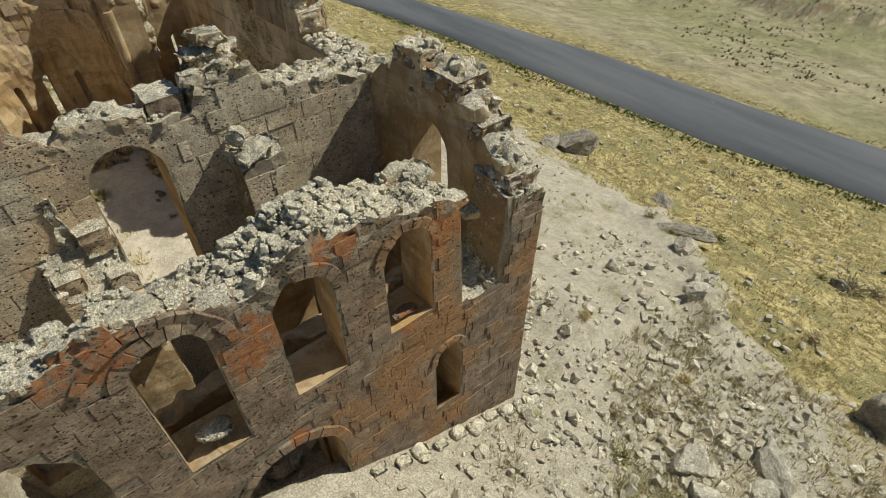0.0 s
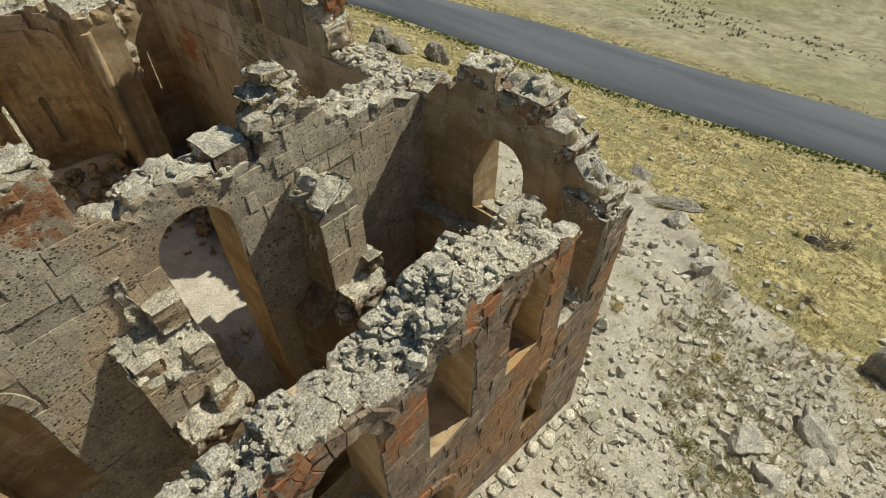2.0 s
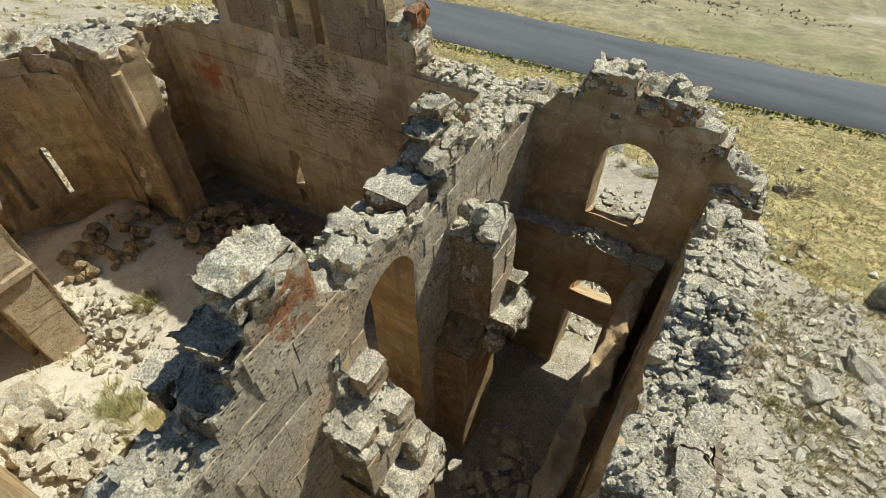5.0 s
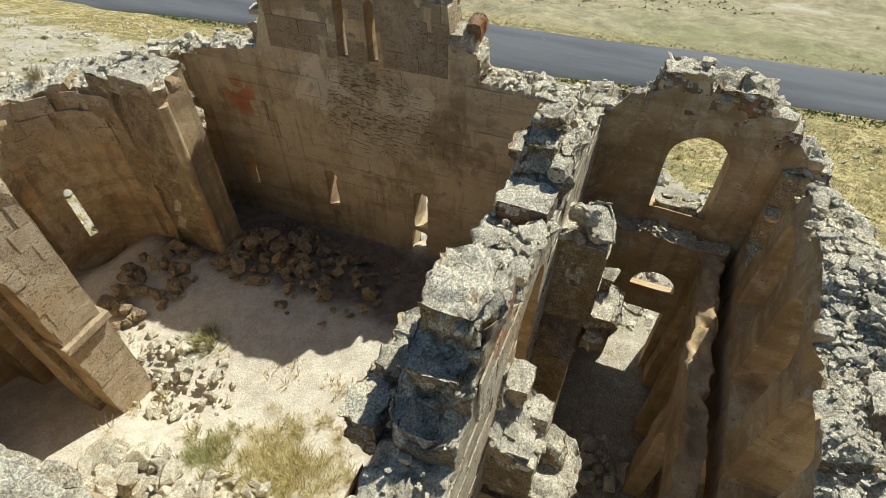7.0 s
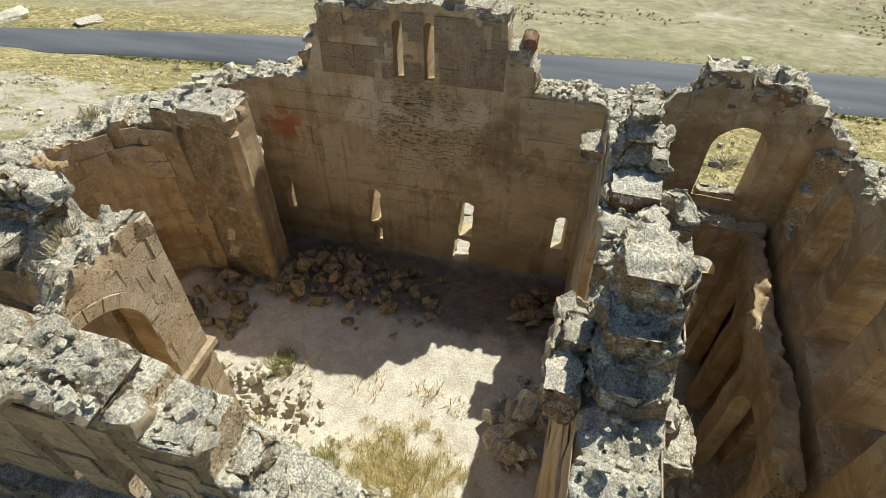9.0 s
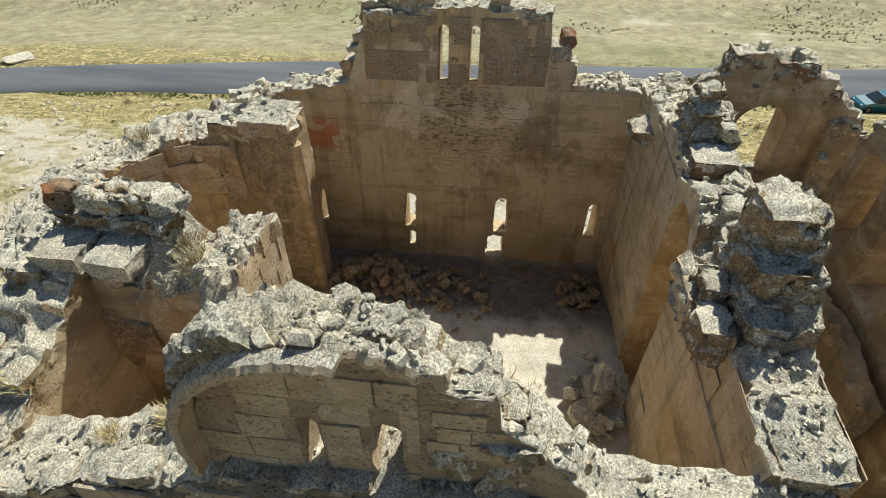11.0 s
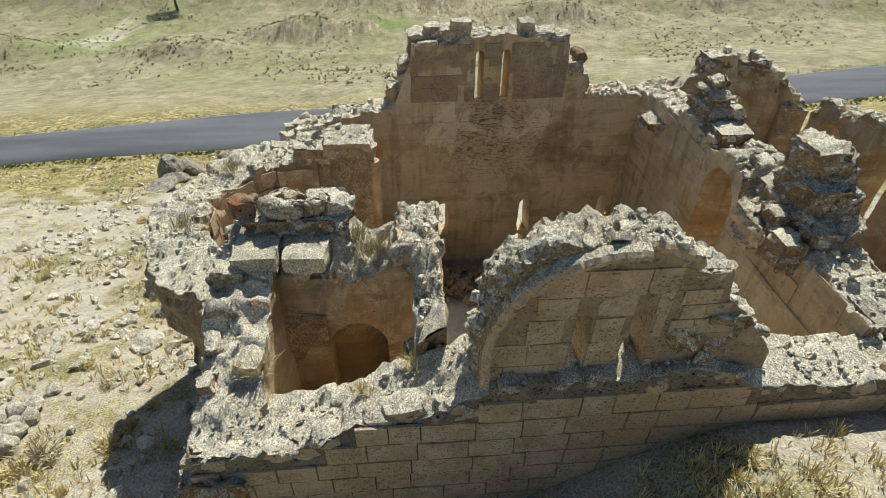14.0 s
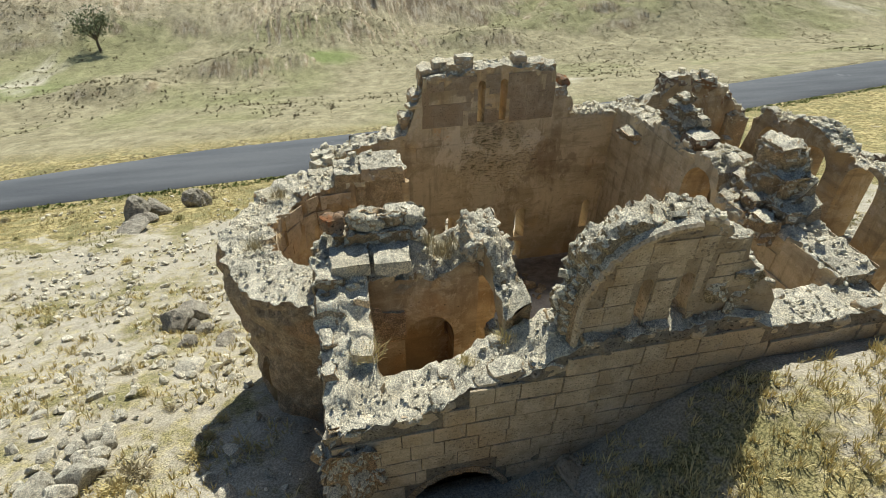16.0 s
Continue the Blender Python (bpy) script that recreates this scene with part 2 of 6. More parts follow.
def make_rubble(name, dark, light, tint, per='island', green=0.2, dirt=1.0, joints=0.0):
    """Broken tuff and old mortar: pale, stained, with grey-green and dark lichen."""
    m = Nodes(name)
    big = m.noise(0.9, 4.0)
    mid = m.noise(6.5, 8.0, 0.75)
    fine = m.noise(38.0, 6.0, 0.75)
    col = m.mix(m.ramp(mid, 0.36, 0.62), dark, light)
    col = m.mix(m.ramp(big, 0.50, 0.66), col, tint)
    shade = m.island() if per == 'island' else m.random()
    col = m.mix(1.0, col, m.mix(shade, (0.84, 0.83, 0.80), (1.16, 1.14, 1.09)), 'MULTIPLY')
    crust = m.ramp(m.noise(2.4, 8.0, 0.72, distort=0.4), 0.52, 0.64)
    col = m.mix(m.math('MULTIPLY', crust, green), col, (0.36, 0.37, 0.29))
    spots = m.ramp(m.noise(5.2, 10.0, 0.82, distort=0.6), 0.55, 0.63)
    col = m.mix(m.math('MULTIPLY', spots, 0.38 * dirt), col, (0.17, 0.15, 0.11))
    warp = m.tree.nodes.new("ShaderNodeVectorMath")
    warp.operation = 'ADD'
    wob = m.tree.nodes.new("ShaderNodeTexNoise")
    wob.inputs["Scale"].default_value, wob.inputs["Detail"].default_value = 5.0, 4.0
    m.link(m.pos, wob.inputs["Vector"])
    less = m.tree.nodes.new("ShaderNodeVectorMath")
    less.operation = 'SCALE'
    less.inputs["Scale"].default_value = 0.16
    m.link(wob.outputs["Color"], less.inputs[0])
    m.link(m.pos, warp.inputs[0])
    m.link(less.outputs[0], warp.inputs[1])
    e1, e2 = m.cells(4.6, 'DISTANCE_TO_EDGE', warp.outputs[0]), m.cells(12.5, 'DISTANCE_TO_EDGE', warp.outputs[0])
    patchy = m.ramp(m.noise(1.6, 4.0), 0.40, 0.58)
    crevice = m.math('MAXIMUM', m.math('MULTIPLY', m.ramp(e1, 0.0, 0.045, 1.0, 0.0), m.ramp(m.noise(2.9, 6.0, 0.7), 0.46, 0.60)), m.math('MULTIPLY', m.ramp(e2, 0.0, 0.10, 1.0, 0.0), m.math('MULTIPLY', patchy, 0.6)))
    tone = m.axis(0, m.cells(4.6, 'F1', warp.outputs[0], "Color"))
    col = m.mix(0.8, col, m.ramp(tone, 0.0, 1.0, 0.84, 1.14), 'MULTIPLY')
    col = m.mix(m.math('MULTIPLY', crevice, joints), col, (0.20, 0.17, 0.125))
    specks = m.ramp(m.noise(17.0, 6.0, 0.8), 0.59, 0.64)
    col = m.mix(m.math('MULTIPLY', specks, 0.75 * dirt), col, (0.07, 0.062, 0.05))
    col = m.mix(1.0, col, m.ramp(fine, 0.37, 0.61, 0.78 - 0.26 * dirt, 1.22 + 0.14 * dirt), 'MULTIPLY')
    h = m.math('ADD', m.math('MULTIPLY', mid, 1.0), m.math('MULTIPLY', fine, 0.6))
    h = m.math('SUBTRACT', h, m.math('MULTIPLY', specks, 0.35))
    h = m.math('SUBTRACT', h, m.math('MULTIPLY', crevice, 0.9 * joints))
    return m.done(col, 0.95, m.bump(h, 1.0, 0.06))


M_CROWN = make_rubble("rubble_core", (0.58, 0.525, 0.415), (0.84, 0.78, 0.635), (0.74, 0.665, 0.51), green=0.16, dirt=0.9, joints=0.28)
# brown rubble core, darker than the tops to paint shade on steep sides
M_SHADE_CORE = make_rubble("shaded_core", (0.36, 0.265, 0.155), (0.56, 0.445, 0.29), (0.48, 0.33, 0.185), joints=0.3)
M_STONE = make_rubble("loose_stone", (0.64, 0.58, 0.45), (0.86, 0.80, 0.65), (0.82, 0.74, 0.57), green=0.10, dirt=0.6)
M_ERODED = make_rubble("eroded_tuff", (0.40, 0.275, 0.16), (0.62, 0.47, 0.30), (0.52, 0.33, 0.18), green=0.0, joints=0.4)
M_LEDGE = make_rubble("ledge_rock", (0.22, 0.195, 0.155), (0.44, 0.40, 0.33), (0.34, 0.305, 0.245), per='random', joints=0.3)
M_BOULDER = make_rubble("field_boulder", (0.46, 0.415, 0.335), (0.76, 0.71, 0.59), (0.62, 0.57, 0.46), per='random')


# ---------------------------------------------------------------- shape helpers
def smooth(a, b, x):
    u = min(1.0, max(0.0, (x - a) / (b - a)))
    return u * u * (3 - 2 * u)


def fbm(x, y, z, octaves=3):
    v, a, f = 0.0, 1.0, 1.0
    for _ in range(octaves):
        v += a * noise.noise((x * f, y * f, z * f))
        a, f = a * 0.5, f * 2.1
    return v


def chunk(x, y, z, scale, seed):
    """Broken-stone relief: every cell of a random mosaic lies at its own height and tilt, with a groove between."""
    p = Vector((x * scale + seed, y * scale, z * scale))
    d, c = noise.voronoi(p)
    q = c[0] * 13.7
    lean = (p - c[0]).dot(noise.noise_vector(q))
    gap = min(1.0, (d[1] - d[0]) * 2.6)
    return ((noise.cell(q) - 0.5) * 0.9 + 0.6 * lean) * gap - 0.35 * (1 - gap)


def interp(knots, x):
    return float(np.interp(x, [k[0] for k in knots], [k[1] for k in knots]))


def mesh_object(name, verts, faces, mats, slots=None, flat=True):
    me = bpy.data.meshes.new(name)
    me.from_pydata([tuple(v) for v in verts], [], [tuple(f) for f in faces])
    for mt in mats:
        me.materials.append(mt)
    if slots is not None:
        me.polygons.foreach_set("material_index", np.array(slots, dtype=np.int32))
    me.polygons.foreach_set("use_smooth", np.full(len(me.polygons), not flat))
    me.update()
    return new(name, me)


def part(name, bm, material, parent, label=""):
    me = bpy.data.meshes.new(name)
    bm.to_mesh(me)
    bm.free()
    me.materials.append(material)
    ob = new(name, me)
    ob.parent = parent
    return tagged(ob, label=label)


def child(ob, parent, label="", kind=""):
    ob.parent = parent
    return tagged(ob, label=label, kind=kind)


def stone_shape(rng, flatness=0.75):
    """An angular broken stone about 1 across: verts and triangles."""
    bm = bmesh.new()
    for _ in range(14):
        v = Vector(rng.normal(size=3)).normalized()
        v.x *= rng.uniform(0.8, 1.15)
        v.z *= flatness
        bm.verts.new(v * 0.5 * rng.uniform(0.82, 1.05))
    res = bmesh.ops.convex_hull(bm, input=bm.verts)
    bmesh.ops.delete(bm, geom=list({g for g in res["geom_interior"] + res["geom_unused"] if isinstance(g, bmesh.types.BMVert)}), context='VERTS')
    bmesh.ops.triangulate(bm, faces=bm.faces)
    bm.verts.index_update()
    vs = np.array([v.co[:] for v in bm.verts])
    fs = np.array([[v.index for v in f.verts] for f in bm.faces])
    bm.free()
    return vs, fs


def brick_shape(rng):
    """A broken squared stone about 1 across: a jittered box with one or two corners knocked off."""
    bm = bmesh.new()
    half = (0.5, rng.uniform(0.32, 0.46), rng.uniform(0.22, 0.36))
    for sx in (-1, 1):
        for sy in (-1, 1):
            for sz in (-1, 1):
                c = Vector((sx * half[0], sy * half[1], sz * half[2])) * rng.uniform(0.82, 1.0)
                if rng.random() < 0.25:
                    bm.verts.new((c.x * 0.55, c.y, c.z))
                    bm.verts.new((c.x, c.y * 0.5, c.z * 0.8))
                else:
                    bm.verts.new(c)
    bmesh.ops.convex_hull(bm, input=bm.verts)
    bmesh.ops.triangulate(bm, faces=bm.faces)
    bm.verts.index_update()
    vs = np.array([v.co[:] for v in bm.verts])
    fs = np.array([[v.index for v in f.verts] for f in bm.faces])
    bm.free()
    return vs, fs


STONES = [stone_shape(np.random.default_rng(40 + i), 0.6 + 0.05 * (i % 6)) for i in range(9)] + [brick_shape(np.random.default_rng(90 + i)) for i in range(11)]


def rotation(rng, tilt):
    e = Euler((rng.uniform(-tilt, tilt), rng.uniform(-tilt, tilt), rng.uniform(0, 6.283)))
    return np.array(e.to_matrix())


def stone_heap(name, places, material, rng, tilt=0.7, kinds=20):
    """Many stones joined in one mesh. places: (x, y, z, size)."""
    vs, fs, base = [], [], 0
    for x, y, z, size in places:
        v, f = STONES[rng.integers(min(kinds, len(STONES)))]
        s = np.array([rng.uniform(0.8, 1.3), rng.uniform(0.7, 1.1), rng.uniform(0.7, 1.1)]) * size
        vs.append((v * s) @ rotation(rng, tilt).T + (x, y, z))
        fs.append(f + base)
        base += len(v)
    return mesh_object(name, np.concatenate(vs), np.concatenate(fs), [material])


def rough_rock(name, centre, size, material, seed, sub=3, rough=0.22, turn=0.0):
    """One boulder: a faceted, noise-worn block, resting on its base. size: width, depth, height."""
    bm = bmesh.new()
    bmesh.ops.create_icosphere(bm, subdivisions=sub, radius=0.5)
    rng = np.random.default_rng(seed)
    cuts = [(Vector(rng.normal(size=3)).normalized(), rng.uniform(0.27, 0.42)) for _ in range(9)]
    for v in bm.verts:
        p = v.co.copy()
        for n, d in cuts:
            over = p.dot(n) - d
            if over > 0:
                p -= n * over * 0.92
        p *= 1 + rough * (0.35 * fbm(p.x * 4 + seed, p.y * 4, p.z * 4, 4) + 0.45 * chunk(p.x, p.y, p.z, 3.2, seed) + 0.25 * chunk(p.x, p.y, p.z, 8.0, seed))
        v.co = Vector((p.x * size[0] * 1.25, p.y * size[1] * 1.25, p.z * size[2] * 1.25))
    bmesh.ops.rotate(bm, verts=bm.verts, matrix=Matrix.Rotation(turn, 3, 'Z'))
    me = bpy.data.meshes.new(name)
    bm.to_mesh(me)
    bm.free()
    me.materials.append(material)
    ob = new(name, me)
    ob.location = centre
    return ob


def crag(name, box, side, seed, rough=0.10, strata=0.10, step=0.042, turn=0.0, tilt=(0.0, 0.0), top=None, worn=0.5):
    """A broken mass of masonry: a box with bedded, chipped sides and an eroded top. box: x0, x1, y0, y1, z0, z1."""
    x0, x1, y0, y1, z0, z1 = box
    half = Vector(((x1 - x0) / 2, (y1 - y0) / 2, (z1 - z0) / 2))
    mid = Vector(((x0 + x1) / 2, (y0 + y1) / 2, (z0 + z1) / 2))

    def shift(p):
        u = Vector((p.x / half.x, p.y / half.y, p.z / half.z))
        n = Vector((u.x ** 5, u.y ** 5, u.z ** 5))
        n = n.normalized() if n.length > 1e-6 else Vector((0, 0, 1))
        corner = max(0.0, abs(u.x) + abs(u.y) + abs(u.z) - 1.7)
        q = p + mid
        w = rough * (0.85 * chunk(q.x, q.y, q.z, 2.1, seed) + 0.62 * chunk(q.x, q.y, q.z, 4.6, seed + 3) + 0.26 * chunk(q.x, q.y, q.z, 9.5, seed + 7)) + 0.40 * rough * fbm(q.x * 8, q.y * 8, q.z * 8, 3)
        bed = math.floor((q.z + 0.05 * noise.noise((q.x * 1.3, q.y * 1.3, seed))) / 0.24)
        w += strata * noise.noise((bed * 7.31 + seed, q.x * 0.9, q.y * 0.9)) * (1 - abs(n.z))
        w -= worn * rough * 1.2 * corner
        return p + n * w

    verts, faces = [], []
    for axis in range(3):
        for sign in (-1, 1):
            if axis == 2 and sign < 0:
                continue
            i, j = [k for k in range(3) if k != axis]
            ni, nj = max(3, int(2 * half[i] / step)), max(3, int(2 * half[j] / step))
            o = len(verts)
            for a in range(ni + 1):
                for b in range(nj + 1):
                    p = Vector((0, 0, 0))
                    p[axis] = sign * half[axis]
                    p[i], p[j] = half[i] * (2 * a / ni - 1), half[j] * (2 * b / nj - 1)
                    verts.append(shift(p))
            for a in range(ni):
                for b in range(nj):
                    q = o + a * (nj + 1) + b
                    f = (q, q + nj + 1, q + nj + 2, q + 1)
                    faces.append(f if (sign > 0) == (axis != 1) else f[::-1])
    ob = mesh_object(name, verts, faces, [top or M_CROWN, side], flat=False)
    turned = Euler((tilt[0], tilt[1], turn))
    rot = turned.to_matrix()
    # upward faces get the pale top, the rest the side: shading painted by slope
    slots = [0 if (rot @ f.normal).z > 0.45 else 1 for f in ob.data.polygons]
    ob.data.polygons.foreach_set("material_index", np.array(slots, dtype=np.int32))
    ob.location = mid
    ob.rotation_euler = turned
    return ob


class Hole:
    """An opening through a wall: from s0 to s1, sill z0, straight to z1, then an arch to z2 (z2 = z1: flat head). ragged: broken edges."""

    def __init__(self, s0, s1, z0, z1, z2=None, ragged=0.0, splay=0.0, ring=0.0, dip=0.0, fall=0.0):
        self.s0, self.s1, self.z0, self.z1, self.z2 = s0, s1, z0, z1, (z1 if z2 is None else z2)
        self.ragged, self.splay, self.ring, self.dip, self.fall = ragged, splay, ring, dip, fall

    def loop(self, back=False):
        g = self.splay if back else 0.0
        s0, s1, z0, z1, z2 = self.s0 - g, self.s1 + g, self.z0 - min(g, 0.06) - (self.fall if back else self.dip), self.z1, self.z2 + min(g, 0.06)
        c, r = (s0 + s1) / 2, (s1 - s0) / 2
        pts = []
        n = max(2, int((self.z1 - self.z0) / 0.22))
        pts += [(s1, z0 + (z1 - z0) * i / n) for i in range(n)]
        k = 12 if z2 > z1 + 0.01 else 2
        for i in range(k + 1):
            a = math.pi * i / k
            pts.append((c + r * math.cos(a), z1 + (z2 - z1) * math.sin(a)))
        pts += [(s0, z1 + (z0 - z1) * i / n) for i in range(1, n)]
        m = max(1, int((self.s1 - self.s0) / 0.22))
        pts += [(s0 + (s1 - s0) * i / m, z0) for i in range(m)]
        if self.ragged:
            out = []
            for s, z in pts:
                out.append((s + self.ragged * fbm(s * 5 + 3, z * 5, self.s0, 3), z + self.ragged * fbm(s * 5, z * 5 + 7, self.s0, 3)))
            pts = out
        return pts

    def near(self, s, z, margin):
        """Whether the point lies in the opening grown by margin."""
        if s < self.s0 - margin or s > self.s1 + margin or z < self.z0 - max(self.dip, self.fall) - margin * 0.3:
            return False
        if z <= self.z1:
            return True
        c, r = (self.s0 + self.s1) / 2, (self.s1 - self.s0) / 2 + margin
        h = self.z2 - self.z1 + margin
        return ((s - c) / r) ** 2 + ((z - self.z1) / h) ** 2 < 1


def inside(poly, s, z):
    hit, j = False, len(poly) - 1
    for i in range(len(poly)):
        a, b = poly[i], poly[j]
        if (a[1] > z) != (b[1] > z) and s < (b[0] - a[0]) * (z - a[1]) / (b[1] - a[1]) + a[0]:
            hit = not hit
        j = i
    return hit


class Wall:
    """A ruined wall: a front line from a to b (its outside is to the right of the way), a thickness, a broken top."""

    def __init__(self, *args, **kw):
        self.setup(*args, **kw)

    def setup(self, name, a, b, thick, base, top, holes=(), top_back=None, rough=0.02, seed=1, crumble=0.10,
              mats=None, label="", top_rough=0.13, end_rough=0.10, erode=0.14, joint=0.002):
        self.a, self.b, self.thick, self.base = Vector(a), Vector(b), thick, base
        self.d = (self.b - self.a).normalized()
        self.n = Vector((self.d.y, -self.d.x))
        self.length = (self.b - self.a).length
        self.top, self.top_back, self.holes = top, top_back or top, holes
        self.rough, self.seed, self.crumble, self.erode, self.joint = rough, seed, crumble, erode, joint
        self.mats = tuple(mats or (M_CORE, M_PLASTER, M_CROWN, M_PLASTER)) + (M_SHADE_CORE,)
        self.top_rough = top_rough
        self.build(name, label, top_rough, end_rough)

    def height(self, s, back=False):
        base = interp(self.top_back if back else self.top, s)
        q = 17.3 if back else 0.0
        stepped = noise.cell((s * 2.2 + self.seed * 7.7 + q, self.seed, 0.5)) - 0.5
        return base + self.crumble * (0.9 * stepped + 0.8 * fbm(s * 3.1 + q, self.seed * 3.3, 1.7, 3))

    def place(self, s, z, back=False):
        t = self.thick if back else 0.0
        q = 31.0 if back else 0.0
        w = self.rough * fbm(s * 1.4 + q, z * 1.4, self.seed * 5.1, 3)
        below = self.height(s, back) - z
        if below < 0.45:
            w += self.erode * (1 - max(0.0, below) / 0.45) * (0.45 + 0.8 * chunk(s + q, z, 0.3, 3.4, self.seed))
        t = t - w if back else t + w
        p = self.a + self.d * s - self.n * t
        return Vector((p.x, p.y, z))

    def sheet(self, ss, back, verts, faces, slots, slot):
        tops = [(s, self.height(s, back)) for s in ss]
        k = 26
        left = [(0.0, self.base + (tops[0][1] - self.base) * i / k) for i in range(k)]
        right = [(self.length, tops[-1][1] + (self.base - tops[-1][1]) * i / k) for i in range(1, k)]
        bottom = [(self.length - self.length * i / 12, self.base) for i in range(12)]
        outer = left + tops + right + bottom
        outer = [p for i, p in enumerate(outer) if i == 0 or math.dist(p, outer[i - 1]) > 1e-4]
        loops = [outer] + [h.loop(back) for h in self.holes]
        pts, edges = [], []
        for lp in loops:
            o = len(pts)
            pts += lp
            edges += [(o + i, o + (i + 1) % len(lp)) for i in range(len(lp))]
        step = 0.22
        zmax = max(p[1] for p in tops)
        for i in range(1, int(self.length / step)):
            for j in range(1, int((zmax - self.base) / step)):
                s = i * step + 0.05 * noise.noise((i * 1.7, j * 1.3, 2.0))
                z = self.base + j * step + 0.05 * noise.noise((i * 1.1, j * 1.9, 9.0))
                if z < self.height(s, back) - 0.55 and not any(h.near(s, z, 0.07 + h.splay) for h in self.holes):
                    pts.append((s, z))
        for i in range(1, int(self.length / 0.085)):
            s = i * 0.085
            hs = self.height(s, back)
            for j in range(1, 7):
                z = hs - 0.085 * j + 0.02 * noise.noise((i * 1.7, j * 2.3, 5.0))
                if not any(h.near(s, z, 0.07 + h.splay) for h in self.holes):
                    pts.append((s, z))
        out = delaunay_2d_cdt([Vector(p) for p in pts], edges, [], 0, 1e-5)
        o = len(verts)
        verts += [self.place(v.x, v.y, back) for v in out[0]]
        for f in out[2]:
            c = sum((out[0][i] for i in f), Vector((0, 0))) / 3
            if not inside(outer, c.x, c.y) or any(inside(lp, c.x, c.y) for lp in loops[1:]):
                continue
            f = [o + i for i in f]
            faces.append(f if (not back) else f[::-1])
            slots.append(slot)
        return left, right

    def build(self, name, label, top_rough, end_rough):
        verts, faces, slots = [], [], []
        n = max(4, int(self.length / 0.042))
        ss = sorted({round(self.length * i / n, 4) for i in range(n + 1)} |
                    {round(k[0], 4) for k in self.top if 0 <= k[0] <= self.length})
        self.sheet(ss, False, verts, faces, slots, 0)
        self.sheet(ss, True, verts, faces, slots, 1)
        m = max(5, int(self.thick / 0.045))

        def grid(rows, slot):
            o = len(verts)
            w = len(rows[0])
            for r in rows:
                verts.extend(r)
            for i in range(len(rows) - 1):
                for j in range(w - 1):
                    q = o + i * w + j
                    faces.append([q, q + 1, q + w + 1, q + w])
                    slots.append(slot)

        relief = min(1.0, top_rough / 0.14)
        rows = []
        for s in ss:                                       # broken top
            p, q = self.place(s, self.height(s)), self.place(s, self.height(s, True), True)
            row = []
            for j in range(m + 1):
                u = j / m
                c = p.lerp(q, u)
                lift = math.sin(math.pi * u) ** 0.6 if 0 < u < 1 else 0.0
                c.z += lift * (top_rough * (0.35 + 1.1 * fbm(c.x * 2.3, c.y * 2.3, self.seed, 2)) + 0.06 * relief * chunk(c.x, c.y, 0.2, 2.3, self.seed)
                               + 0.05 * relief * chunk(c.x, c.y, 0.7, 4.6, self.seed) + 0.04 * relief * chunk(c.x, c.y, 0.7, 10.0, self.seed) + 0.025 * fbm(c.x * 12, c.y * 12, 2.0, 3))
                if lift:
                    push = noise.noise_vector(c * 4.0) * 0.03 + noise.noise_vector(c * 1.7) * 0.04
                    c += Vector((push.x, push.y, 0)) * lift
                row.append(c)
            rows.append(row)
        grid(rows, 2)
        for s, sign in ((0.0, -1), (self.length, 1)):      # two ends
            rows = []
            for i in range(27):
                u = i / 26
                p = self.place(s, self.base + (self.height(s) - self.base) * u)
                q = self.place(s, self.base + (self.height(s, True) - self.base) * u, True)
                row = []
                for j in range(m + 1):
                    c = p.lerp(q, j / m)
                    lift = math.sin(math.pi * j / m) if 0 < j < m and i < 26 else 0.0
                    if i == 26 and 0 < j < m:
                        lift = 0.0
                    c += sign * Vector((self.d.x, self.d.y, 0)) * lift * end_rough * (fbm(c.x * 2, c.y * 2, c.z * 2, 2) + 1.3 * chunk(c.x, c.y, c.z, 3.2, self.seed))
                    row.append(c)
                rows.append(row)
            grid(rows if sign > 0 else rows[::-1], 2)
        for h in self.holes:                               # reveals
            fr, bk = h.loop(False), h.loop(True)
            rows = []
            for i in list(range(len(fr))) + [0]:
                p, q = self.place(*fr[i]), self.place(*bk[i], True)
                row = []
                for j in range(6):
                    c = p.lerp(q, j / 5)
                    if 0 < j < 5:
                        c += Vector((fbm(c.x * 3, c.y * 3, c.z * 3, 2), 0, fbm(c.z * 3, c.x * 3, c.y * 3, 2))) * (0.012 + h.ragged * 0.5)
                    row.append(c)
                rows.append(row)
            grid(rows, 3)
        bm = bmesh.new()
        bv = [bm.verts.new(v) for v in verts]
        for f, sl in zip(faces, slots):
            try:
                bm.faces.new([bv[i] for i in f]).material_index = sl
            except ValueError:
                pass
        bmesh.ops.remove_doubles(bm, verts=bm.verts, dist=0.0015)
        bmesh.ops.recalc_face_normals(bm, faces=bm.faces)
        bm.normal_update()
        for f in bm.faces:                                 # steep faces go to the darker brown core: side shade put into colour
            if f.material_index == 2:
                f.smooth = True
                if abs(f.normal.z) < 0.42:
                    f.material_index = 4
        me = bpy.data.meshes.new(name)
        bm.to_mesh(me)
        bm.free()
        for mt in self.mats:
            me.materials.append(mt)
        self.ob = tagged(new(name, me), label=label, kind="structure")

